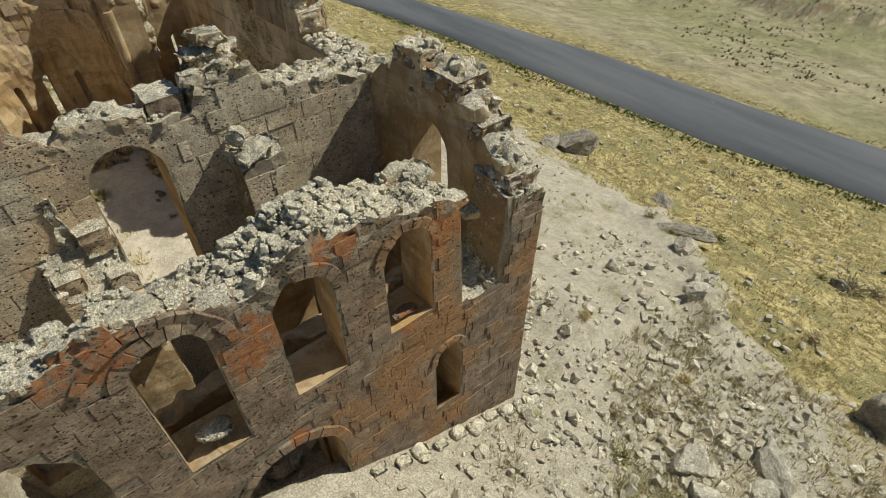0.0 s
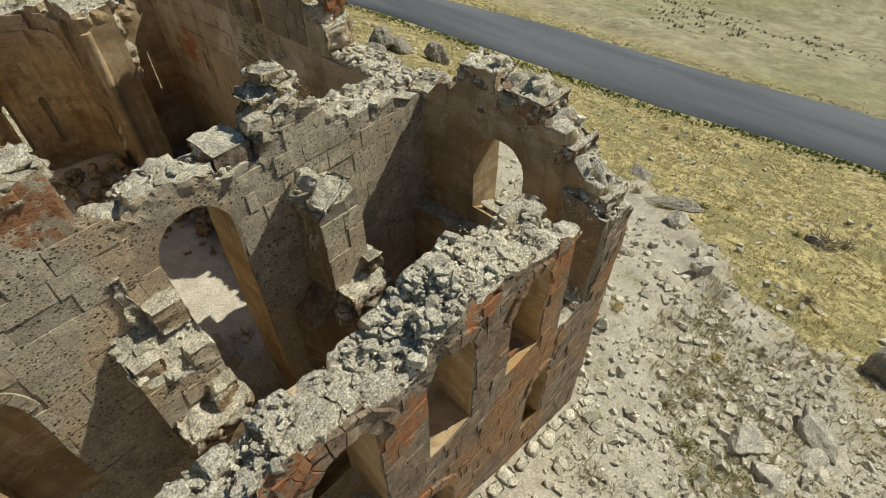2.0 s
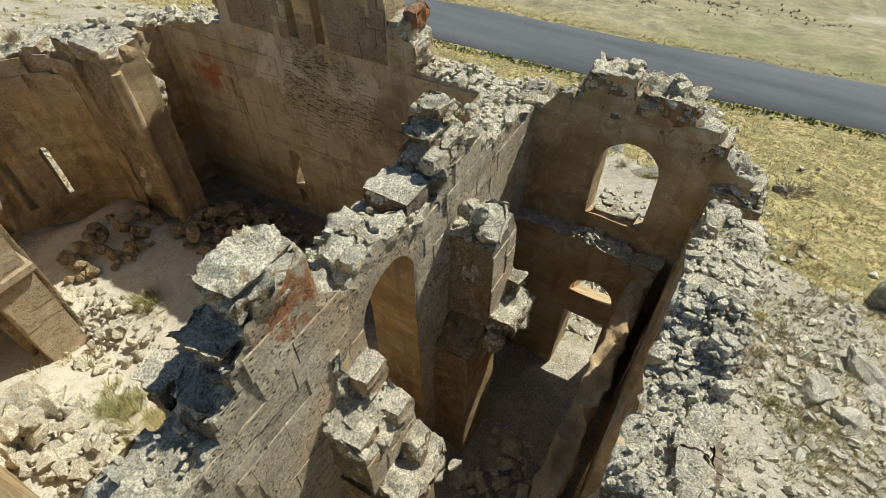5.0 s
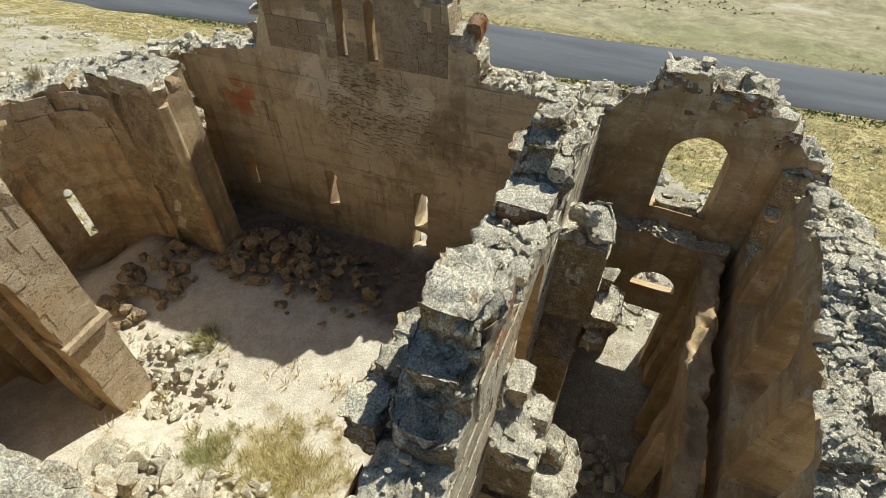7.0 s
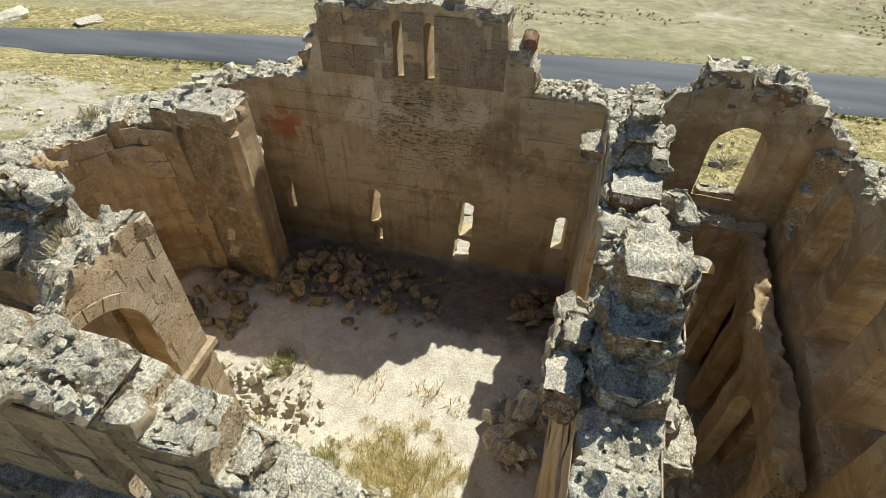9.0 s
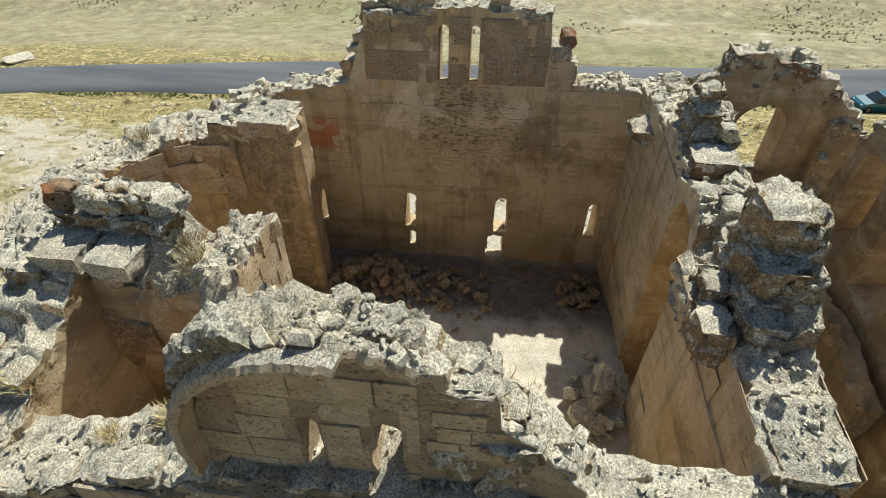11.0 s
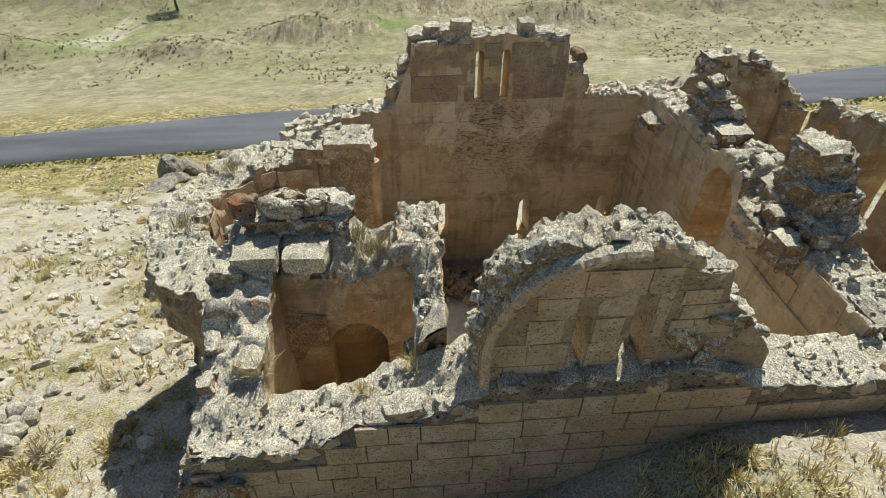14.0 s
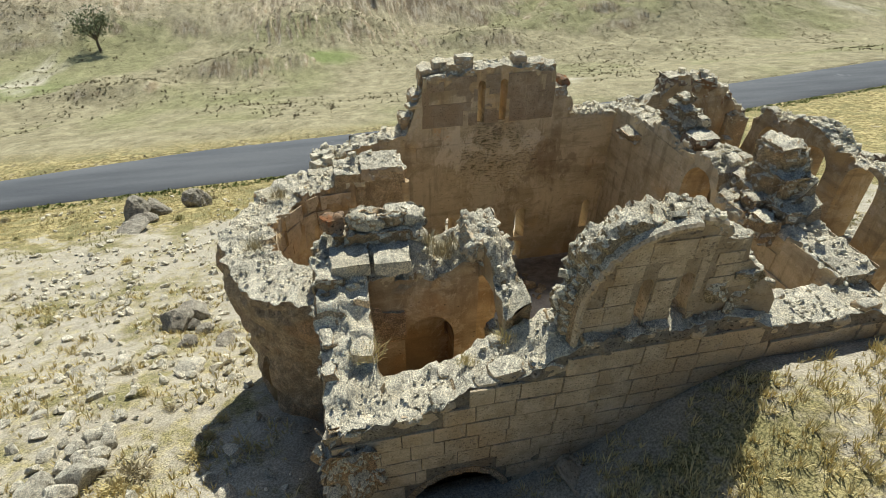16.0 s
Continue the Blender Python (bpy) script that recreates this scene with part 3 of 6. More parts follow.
    # --- facing
    def blocks(self, material, course=0.43, z0=None, z1=99.0, s0=0.0, s1=None, back=False, skip=0.03, lengths=(0.45, 0.95), seed=0, depth=0.020):
        rng = np.random.default_rng(900 + seed + self.seed)
        s1 = self.length if s1 is None else s1
        z = self.base if z0 is None else z0
        shapes = block_shapes(material)
        while z < min(z1, 12.0):
            hgt = course * rng.uniform(0.9, 1.1)
            s = s0 - rng.uniform(0, 0.4)
            while s < s1 - 0.08:
                ln = rng.uniform(*lengths)
                a, b = max(s, s0), min(s + ln, s1)
                s += ln
                if b - a < 0.12 or rng.random() < skip:
                    continue
                if min(self.height(a + (b - a) * u, back) for u in (0.1, 0.5, 0.9)) < z + hgt * 0.8:
                    continue
                a, b = self.trim(a, b, z, z + hgt)
                if b - a < 0.12:
                    continue
                self.piece(shapes, rng, a, b, z, z + hgt, back, depth)
            z += hgt

    def trim(self, a, b, z0, z1):
        for h in self.holes:
            mg = h.ring + 0.02
            top = h.z1 if h.z2 > h.z1 else h.z1 + mg
            if z1 < h.z0 - h.dip - 0.02 or z0 > h.z2 + mg or b < h.s0 - mg or a > h.s1 + mg:
                continue
            if z1 <= top + 0.3 * (h.z2 - h.z1):
                cut0, cut1 = h.s0 - (0.02 if z1 < h.z1 else mg * 0.6), h.s1 + (0.02 if z1 < h.z1 else mg * 0.6)
                if a < cut0 and b - cut0 < cut0 - a + (cut1 - cut0):
                    b = min(b, cut0)
                elif b > cut1:
                    a = max(a, cut1)
                else:
                    return 0, 0
            else:
                c = (h.s0 + h.s1) / 2
                r, hh = (h.s1 - h.s0) / 2 + mg, h.z2 - h.z1 + mg
                u = max(0.0, (z0 - h.z1) / hh)
                half = r * math.sqrt(max(0.0, 1 - u * u))
                if a < c - half and (a + b) / 2 < c:
                    b = min(b, c - half)
                elif b > c + half and (a + b) / 2 > c:
                    a = max(a, c + half)
                elif half > 0.02:
                    return 0, 0
        return a, b

    def piece(self, shapes, rng, a, b, z0, z1, back, depth):
        gap = self.joint
        p = self.place((a + b) / 2, (z0 + z1) / 2, back)
        nrm = -self.n if back else self.n
        rot = math.atan2(self.d.y, self.d.x) + (math.pi if back else 0)
        ob = new("ashlar_block", shapes[rng.integers(len(shapes))])
        ob.parent = self.ob
        out = rng.normal(0, 0.0035)
        ob.location = p + Vector((nrm.x, nrm.y, 0)) * (out + 0.002)
        ob.rotation_euler = (rng.normal(0, 0.006), rng.normal(0, 0.005), rot + rng.normal(0, 0.006))
        ob.scale = (b - a - 2 * gap, depth / 0.035, z1 - z0 - 2 * gap)

    def arch_ring(self, h, material, width=0.24, count=11, proud=0.03, drop=(), back=False, name="voussoir", a0=0.0, a1=180.0):
        """Wedge stones round an arched head."""
        c, r = (h.s0 + h.s1) / 2, (h.s1 - h.s0) / 2
        sq = (h.z2 - h.z1) / r
        for i in range(count):
            if i in drop:
                continue
            t0 = radians(a0 + (a1 - a0) * (i + 0.02) / count)
            t1 = radians(a0 + (a1 - a0) * (i + 0.98) / count)
            bm = bmesh.new()
            ring = []
            for tt, rr in ((t0, r), ((t0 + t1) / 2, r), (t1, r), (t1, r + width), ((t0 + t1) / 2, r + width), (t0, r + width)):
                ring.append((c + rr * math.cos(tt), h.z1 + (rr if rr == r else rr) * math.sin(tt) * (sq if rr == r else (sq * r + width) / (r + width))))
            cs, cz = sum(p[0] for p in ring) / 6, sum(p[1] for p in ring) / 6
            deep = [bm.verts.new(self.place(*p, back)) for p in ring]
            nrm = (-self.n if back else self.n).to_3d()
            front = [bm.verts.new(self.place(cs + (p[0] - cs) * 0.95, cz + (p[1] - cz) * 0.95, back) + nrm * (proud + 0.008 * math.sin(i * 2.3))) for p in ring]
            bm.faces.new(front)
            for k in range(6):
                bm.faces.new((deep[k], deep[(k + 1) % 6], front[(k + 1) % 6], front[k]))
            bmesh.ops.recalc_face_normals(bm, faces=bm.faces)
            part(name, bm, material, self.ob)

    def mass(self, box, seed, side=None, label="", **kw):
        """A lump of broken masonry that belongs to this wall."""
        return child(crag("broken_masonry", box, side or M_SHADE_CORE, seed, **kw), self.ob, label)

    def course(self, count, seed, side, back=False, s0=0.2, s1=None, size=(0.3, 0.65), rise=0.10):
        """Single blocks of the top course still in place along one edge of the broken top."""
        rng = np.random.default_rng(700 + seed)
        s1 = self.length - 0.2 if s1 is None else s1
        for k in range(count):
            s = s0 + (s1 - s0) * (k + rng.uniform(0.1, 0.9)) / count
            ln, hg, dp = rng.uniform(*size), rng.uniform(0.2, 0.36), rng.uniform(0.25, 0.45)
            z = self.height(s, back) + rng.uniform(-0.5, 1.0) * rise - hg * 0.35
            if any(h.near(s, z, 0.12) for h in self.holes):
                continue
            p = self.place(s, z, back) + (self.n if back else -self.n).to_3d() * (dp * 0.5 - 0.03)
            box = (p.x - ln / 2, p.x + ln / 2, p.y - dp / 2, p.y + dp / 2, z - hg / 2, z + hg / 2)
            child(crag("top_block", box, side, seed + k * 1.7, rough=0.05, strata=0.02, step=0.05, turn=math.atan2(self.d.y, self.d.x) + rng.normal(0, 0.08), tilt=(rng.normal(0, 0.06), rng.normal(0, 0.08)), worn=1.2), self.ob)

    def loose(self, count, size, seed, s0=0.0, s1=None, sink=0.25, label="loose rubble on the broken wall top", kinds=20):
        """Stones lying on the top."""
        rng = np.random.default_rng(seed)
        s1 = self.length if s1 is None else s1
        pts = []
        for _ in range(count):
            s, u = rng.uniform(s0, s1), rng.uniform(0.06, 0.94)
            z = self.height(s) * (1 - u) + self.height(s, True) * u
            if any(h.near(s, z - 0.1, 0.05) for h in self.holes):
                continue
            sz = size[0] + (size[1] - size[0]) * rng.random() ** 3.6
            p = self.a + self.d * s - self.n * (self.thick * u)
            bed = math.sin(math.pi * u) ** 0.6 * self.top_rough * (0.35 + 1.1 * fbm(p.x * 2.3, p.y * 2.3, self.seed, 2))
            pts.append((p.x, p.y, z + bed + sz * (0.38 - sink), sz))
        ob = stone_heap("loose_rubble", pts, M_STONE, rng, 0.4, kinds)
        child(ob, self.ob, label, "stuff")


_shapes = {}


def block_shapes(material):
    """A few worn block faces, 1 wide and 1 high, shared by all the blocks of a material."""
    if material.name not in _shapes:
        made = []
        for k in range(12):
            rng = np.random.default_rng(70 + k)
            bm = bmesh.new()
            outline = [(-0.5, -0.5), (-0.2, -0.5), (0.15, -0.5), (0.5, -0.5), (0.5, 0), (0.5, 0.5), (0.2, 0.5), (-0.15, 0.5), (-0.5, 0.5), (-0.5, 0)]
            corners = (0, 3, 5, 8)
            deep, front = [], []
            for i, (x, z) in enumerate(outline):
                chip = 0.07 * rng.random() if i in corners and rng.random() < 0.35 else 0.0
                jx, jz = rng.uniform(0.0, 0.007) + chip, rng.uniform(0.0, 0.012) + chip
                deep.append(bm.verts.new((x, 0.01, z)))
                front.append(bm.verts.new((x * (1 - jx - 0.004), -0.016 - 0.010 * rng.random() + chip * 0.12, z * (1 - jz - 0.005))))
            mid = bm.verts.new((rng.normal(0, 0.12), -0.020 - 0.014 * rng.random(), rng.normal(0, 0.12)))
            for i in range(10):
                k2 = (i + 1) % 10
                bm.faces.new((deep[i], deep[k2], front[k2], front[i]))
                bm.faces.new((front[i], front[k2], mid))
            bmesh.ops.recalc_face_normals(bm, faces=bm.faces)
            me = bpy.data.meshes.new("ashlar_block")
            bm.to_mesh(me)
            bm.free()
            me.materials.append(material)
            made.append(me)
        _shapes[material.name] = made
    return _shapes[material.name]


# ---------------------------------------------------------------- ground
SLOPE = ((-60, 12.0), (-14, 8.6), (-5, 6.2), (-2.2, 5.15), (0.2, 4.5), (2.6, 3.35), (5, 2.25), (9, 1.0), (14, -0.8), (22, -3.5),
         (29, -5.9), (36, -8.2), (39, -8.66), (45, -8.74), (52, -9.6), (64, -12.6), (80, -16.4), (105, -19.0), (140, -20.5), (600, -24.0))
ROAD = ((-300, 70.0), (-120, 62.0), (-60, 52.5), (-40, 49.2), (-20, 45.6), (5, 42.9), (14, 41.4), (30, 40.2), (42, 38.6), (52, 37.0), (70, 33.0), (110, 22.0), (300, -40.0))
ROAD_Z = -8.70
MOUNDS = ((101, 33, 7, 13, 3.6), (89, 53, 6, 9, 2.4), (128, 14, 12, 17, 5.0), (113, -17, 7, 15, 3.8), (132, -75, 20, 45, 6.5), (139, 84, 14, 22, 3.6),
          (143, 48, 12, 18, 3.2), (91, 88, 7, 14, 2.8), (150, -22, 13, 18, 4.6), (158, 18, 14, 22, 5.0), (100, -48, 7, 14, 1.8), (172, 70, 18, 30, 4.0), (172, -60, 18, 35, 5.0))


def road_x(y):
    return interp(ROAD, y)


def road_half(y):
    return float(np.interp(y, (-60, 0, 15, 30, 45, 60), (4.0, 3.6, 3.9, 3.8, 3.0, 2.8)))


def ground_plain(x, y):
    """Height of the ground without its small unevenness."""
    shift = road_x(y) - 41.5
    z = interp(SLOPE, x - shift * smooth(22, 40, x) * (1 - smooth(60, 110, x)))
    bank = smooth(15.8, 10.6, y) * smooth(-1.6, -4.4, x) * (0.35 + 0.65 * smooth(2.0, 8.0, y))
    z += 2.35 * bank
    if 1.5 < y < 22 and -7 < x < 7:                                        # floors inside
        hall = smooth(8.55, 8.95, y) * smooth(18.9, 18.0, y) * smooth(-3.95, -3.6, x) * smooth(5.6, 5.2, x)
        annex = smooth(4.75, 5.2, y) * smooth(8.95, 8.55, y) * smooth(-3.6, -2.9, x) * smooth(5.6, 5.2, x)
        fl = 4.55 + 0.5 * smooth(-0.6, -3.2, x) - 0.85 * smooth(1.8, 4.9, x)
        z = z * (1 - hall) + fl * hall
        z = z * (1 - annex) + 2.35 * annex
    return z


def ground_height(x, y):
    z = ground_plain(x, y)
    r = abs(x - road_x(y))
    half = road_half(y)
    off = smooth(half + 0.2, half + 3.5, r)
    far = smooth(70, 150, x)
    z += off * (0.10 * fbm(x * 0.45, y * 0.45, 3.0, 3) + 0.035 * fbm(x * 2.1, y * 2.1, 8.0, 2))
    if x > 6:
        z += off * smooth(6, 16, x) * 0.35 * fbm(x * 0.16, y * 0.16, 5.0, 3)
    if far > 0:
        ridge = 1 - abs(noise.noise((x * 0.013 + 1.7, y * 0.013, 0.3)))
        gully = abs(noise.noise((x * 0.06, y * 0.11, 4.0))) + 0.5 * abs(noise.noise((x * 0.13, y * 0.24, 9.0)))
        hilly = smooth(118, 175, x)
        z += far * (6.0 * ridge ** 3 - 3.0 + 0.8 * fbm(x * 0.11, y * 0.11, 2.0, 3)) + hilly * (7.0 * ridge ** 2 - 2 - 1.3 * gully - 0.4 * abs(noise.noise((x * 0.10, y * 0.33, 6.0))))
        z += smooth(150, 420, x) * 26
    if 70 < x < 230:                                                        # eroded mounds and hills
        for mx, my, rx, ry, hh in MOUNDS:
            k = ((x - mx) / rx) ** 2 + ((y - my) / ry) ** 2
            if k < 6:
                rills = abs(noise.noise((x * 0.10, y * 0.42, 3.0))) + 0.6 * abs(noise.noise((x * 0.22, y * 0.8, 5.0)))
                z += hh * math.exp(-k ** 1.5) * (1 + 0.28 * fbm(x * 0.2, y * 0.25, 7.0, 3)) - hh * 0.30 * rills * math.exp(-(k - 0.9) ** 2 * 2)
    spine = math.exp(-((y - 6.2 - (x - 7) * -0.18) / 2.4) ** 2) * smooth(6.2, 9.0, x) * smooth(19, 14, x)    # bare rock rib
    z += spine * (0.55 + 0.35 * fbm(x * 0.7, y * 0.7, 1.0, 3))
    if 8 < x < 26 and -3 < y < 14:                                           # low scarp between bare rock and meadow
        lip = x - (13.6 + 6.9 * smooth(0.5, 9.0, y)) - 1.6 * fbm(x * 0.45, y * 0.45, 21.0, 3)
        z += 0.42 * smooth(0.30, -0.30, lip) * smooth(-3.0, -0.2, lip) * smooth(-2.0, 1.5, y) * smooth(13.0, 9.0, y)
    return z * off + (ROAD_Z - 0.03) * (1 - off)


def make_ground():
    m = Nodes("dry_hillside")
    x, y = m.axis(0), m.axis(1)
    big = m.noise(0.11, 4.0, 0.6)
    mid = m.noise(0.55, 6.0, 0.65)
    small = m.noise(3.6, 7.0, 0.7)
    fine = m.noise(26.0, 5.0, 0.7)
    dust = m.mix(m.ramp(small, 0.35, 0.65), (0.42, 0.37, 0.28), (0.575, 0.52, 0.41))
    tuss = m.noise(2.4, 9.0, 0.78)
    grass = m.mix(m.ramp(tuss, 0.42, 0.58), (0.19, 0.15, 0.06), (0.63, 0.52, 0.25))
    olive = m.mix(m.ramp(fine, 0.3, 0.7), (0.19, 0.18, 0.08), (0.33, 0.29, 0.14))
    pasture = m.mix(m.ramp(mid, 0.43, 0.66), grass, olive)
    # bare and stony round the ruin, grassy further down the slope
    edge = m.ramp(y, 0.5, 9.0, 13.6, 20.5)
    near = m.ramp(m.math('ADD', m.math('SUBTRACT', x, edge), m.math('MULTIPLY', m.math('SUBTRACT', mid, 0.5), 7.0)), -1.2, 1.6, 1.0, 0.0)
    near = m.math('MULTIPLY', near, m.ramp(y, 17.0, 21.0, 1.0, 0.68))
    near = m.math('MULTIPLY', near, m.ramp(x, -6.0, -4.6, 0.45, 1.0))
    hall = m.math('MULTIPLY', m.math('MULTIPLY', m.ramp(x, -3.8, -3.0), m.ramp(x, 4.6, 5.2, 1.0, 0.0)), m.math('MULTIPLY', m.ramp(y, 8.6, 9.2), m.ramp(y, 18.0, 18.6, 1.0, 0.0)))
    far = m.ramp(x, 43.0, 50.0)
    cover = m.ramp(m.math('ADD', m.math('ADD', mid, m.math('MULTIPLY', small, 0.5)), m.math('ADD', m.math('MULTIPLY', near, -0.34), m.math('MULTIPLY', hall, -0.2))), 0.46, 0.66)
    dust = m.mix(m.math('MULTIPLY', hall, 0.8), dust, m.mix(m.ramp(small, 0.4, 0.6), (0.70, 0.62, 0.49), (0.82, 0.75, 0.61)))
    # east wall's shade painted on the hall floor as dark earth, noisy edge
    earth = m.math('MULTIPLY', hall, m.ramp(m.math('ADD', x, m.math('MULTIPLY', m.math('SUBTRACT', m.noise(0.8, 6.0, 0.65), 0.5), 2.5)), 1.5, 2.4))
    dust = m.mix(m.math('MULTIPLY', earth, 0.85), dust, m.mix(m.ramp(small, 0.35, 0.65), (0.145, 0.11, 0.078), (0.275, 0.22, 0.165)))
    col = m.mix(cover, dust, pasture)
    pebble = m.cells(9.0, out='Color')
    grit = m.ramp(m.cells(23.0), 0.18, 0.36, 1.0, 0.0)
    grit = m.math('MULTIPLY', m.math('MULTIPLY', grit, m.math('SUBTRACT', 1.0, hall)), m.ramp(m.noise(1.9, 5.0, 0.7), 0.46, 0.60))
    col = m.mix(m.math('MULTIPLY', m.math('MULTIPLY', grit, near), 0.65), col, m.mix(m.axis(0, pebble), (0.20, 0.175, 0.135), (0.62, 0.57, 0.48)))
    pale_field = m.mix(m.ramp(mid, 0.35, 0.65), (0.325, 0.285, 0.172), (0.42, 0.372, 0.235))
    pale_field = m.mix(m.math('MULTIPLY', m.ramp(m.noise(0.03, 3.0), 0.48, 0.62), 0.75), pale_field, (0.29, 0.285, 0.14))
    scrub = m.ramp(m.noise(0.9, 10.0, 0.85), 0.545, 0.60)
    pale_field = m.mix(m.math('MULTIPLY', scrub, m.ramp(m.noise(0.03, 5.0), 0.40, 0.58, 0.05, 0.50)), pale_field, (0.155, 0.125, 0.075))
    dots = m.math('MULTIPLY', m.ramp(m.cells(1.15), 0.18, 0.36, 1.0, 0.0), m.ramp(m.noise(0.045, 6.0, 0.7), 0.46, 0.60))
    pale_field = m.mix(m.math('MULTIPLY', dots, 0.6), pale_field, (0.15, 0.13, 0.07))
    rill = m.noise(0.55, 7.0, 0.7, vec=m.scaled(0.4, 1.4, 0.4), distort=1.2)
    slope = m.math('MULTIPLY', m.ramp(x, 120.0, 150.0), m.ramp(m.noise(0.022, 4.0), 0.42, 0.56))
    rills = m.mix(m.ramp(rill, 0.46, 0.55), (0.54, 0.46, 0.335), (0.27, 0.215, 0.14))
    pale_field = m.mix(m.math('MULTIPLY', slope, 0.7), pale_field, rills)
    pale_field = m.mix(1.0, pale_field, m.ramp(m.noise(0.4, 9.0, 0.8), 0.36, 0.64, 0.76, 1.20), 'MULTIPLY')
    lush = m.math('MAXIMUM', m.ball((105.0, 16.5, -18.5), 2.0, 6.0), m.math('MULTIPLY', m.ball((97.0, 72.0, -18.0), 3.0, 12.0), 0.7))
    pale_field = m.mix(m.math('MULTIPLY', lush, 0.7), pale_field, (0.20, 0.265, 0.075))
    bare = m.ramp(m.noise(0.018, 5.0, 0.6, distort=0.7), 0.60, 0.68)
    pale_field = m.mix(m.math('MULTIPLY', bare, 0.8), pale_field, (0.60, 0.54, 0.42))
    steep = m.math('MULTIPLY', m.ramp(m.axis(2, m.geo.outputs["Normal"]), 0.84, 0.95, 1.0, 0.0), m.ramp(x, 74.0, 84.0))
    scar = m.mix(m.ramp(m.noise(0.7, 8.0, 0.75, vec=m.scaled(0.35, 1.6, 0.5), distort=1.0), 0.44, 0.54), (0.62, 0.53, 0.39), (0.33, 0.25, 0.155))
    pale_field = m.mix(m.math('MULTIPLY', steep, 0.75), pale_field, scar)
    col = m.mix(far, col, pale_field)
    calm = m.math('MAXIMUM', m.math('MULTIPLY', hall, 0.75), m.math('MULTIPLY', m.math('SUBTRACT', 1.0, cover), 0.35))
    col = m.mix(1.0, col, m.mix(calm, m.ramp(fine, 0.34, 0.66, 0.42, 1.40), (0.93, 0.93, 0.93)), 'MULTIPLY')
    col = m.mix(m.math('MULTIPLY', m.ramp(m.noise(1.3, 9.0, 0.8), 0.60, 0.70), m.ramp(x, 43.0, 50.0, 0.5, 0.22)), col, (0.16, 0.135, 0.085))
    h = m.math('ADD', m.math('MULTIPLY', small, 0.7), m.math('ADD', m.math('MULTIPLY', fine, 0.4), m.math('MULTIPLY', grit, 0.3)))
    return m.done(col, 0.97, m.bump(h, 0.9, 0.06), 0.1)


M_GROUND = make_ground()
_gx = np.concatenate([np.arange(-60, -8, 2.0), np.arange(-8, 26, 0.24), np.arange(26, 52, 0.6), np.arange(52, 90, 1.2), np.arange(90, 200, 1.5), np.arange(200, 260, 3), np.arange(260, 560, 12)])
_gy = np.concatenate([np.arange(-300, -60, 6.0), np.arange(-60, -8, 1.3), np.arange(-8, 34, 0.24), np.arange(34, 70, 0.8), np.arange(70, 130, 1.6), np.arange(130, 200, 3), np.arange(200, 330, 10)])
_verts = [(x, y, ground_height(x, y)) for x in _gx for y in _gy]
_w = len(_gy)
_faces = [(i * _w + j, (i + 1) * _w + j, (i + 1) * _w + j + 1, i * _w + j + 1) for i in range(len(_gx) - 1) for j in range(_w - 1)]
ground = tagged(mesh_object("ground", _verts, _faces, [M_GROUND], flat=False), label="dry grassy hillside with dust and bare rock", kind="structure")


def make_asphalt():
    m = Nodes("asphalt")
    wear = m.noise(0.5, 5.0, vec=m.scaled(1.0, 0.12, 1.0))
    fine = m.noise(60.0, 3.0)
    col = m.mix(m.ramp(wear, 0.3, 0.7), (0.098, 0.104, 0.114), (0.150, 0.155, 0.162))
    patch = m.ramp(m.noise(0.22, 6.0, 0.7), 0.66, 0.70)
    col = m.mix(m.math('MULTIPLY', patch, 0.7), col, (0.27, 0.28, 0.285))
    col = m.mix(1.0, col, m.ramp(fine, 0.3, 0.7, 0.8, 1.15), 'MULTIPLY')
    return m.done(col, 0.88, m.bump(fine, 0.3, 0.01))


def build_road():
    ys = np.concatenate([np.arange(-260, -80, 8.0), np.arange(-80, 110, 1.5), np.arange(110, 230, 8.0)])
    verts, faces = [], []
    for y in ys:
        c, hw = road_x(y), road_half(y)
        for u in (-1.0, -0.97, -0.5, 0.0, 0.5, 0.97, 1.0):
            e = 0.10 * fbm(y * 0.6, u * 9, 3.0, 2) if abs(u) > 0.9 else 0.0
            verts.append((c + u * hw + e, y, ROAD_Z + 0.05 * (1 - u * u) - (0.08 if abs(u) == 1.0 else -0.02)))
    for i in range(len(ys) - 1):
        for j in range(6):
            q = i * 7 + j
            faces.append((q, q + 1, q + 8, q + 7))
    tagged(mesh_object("road", verts, faces, [make_asphalt()], flat=False), label="worn grey two-lane asphalt road", kind="structure")


build_road()


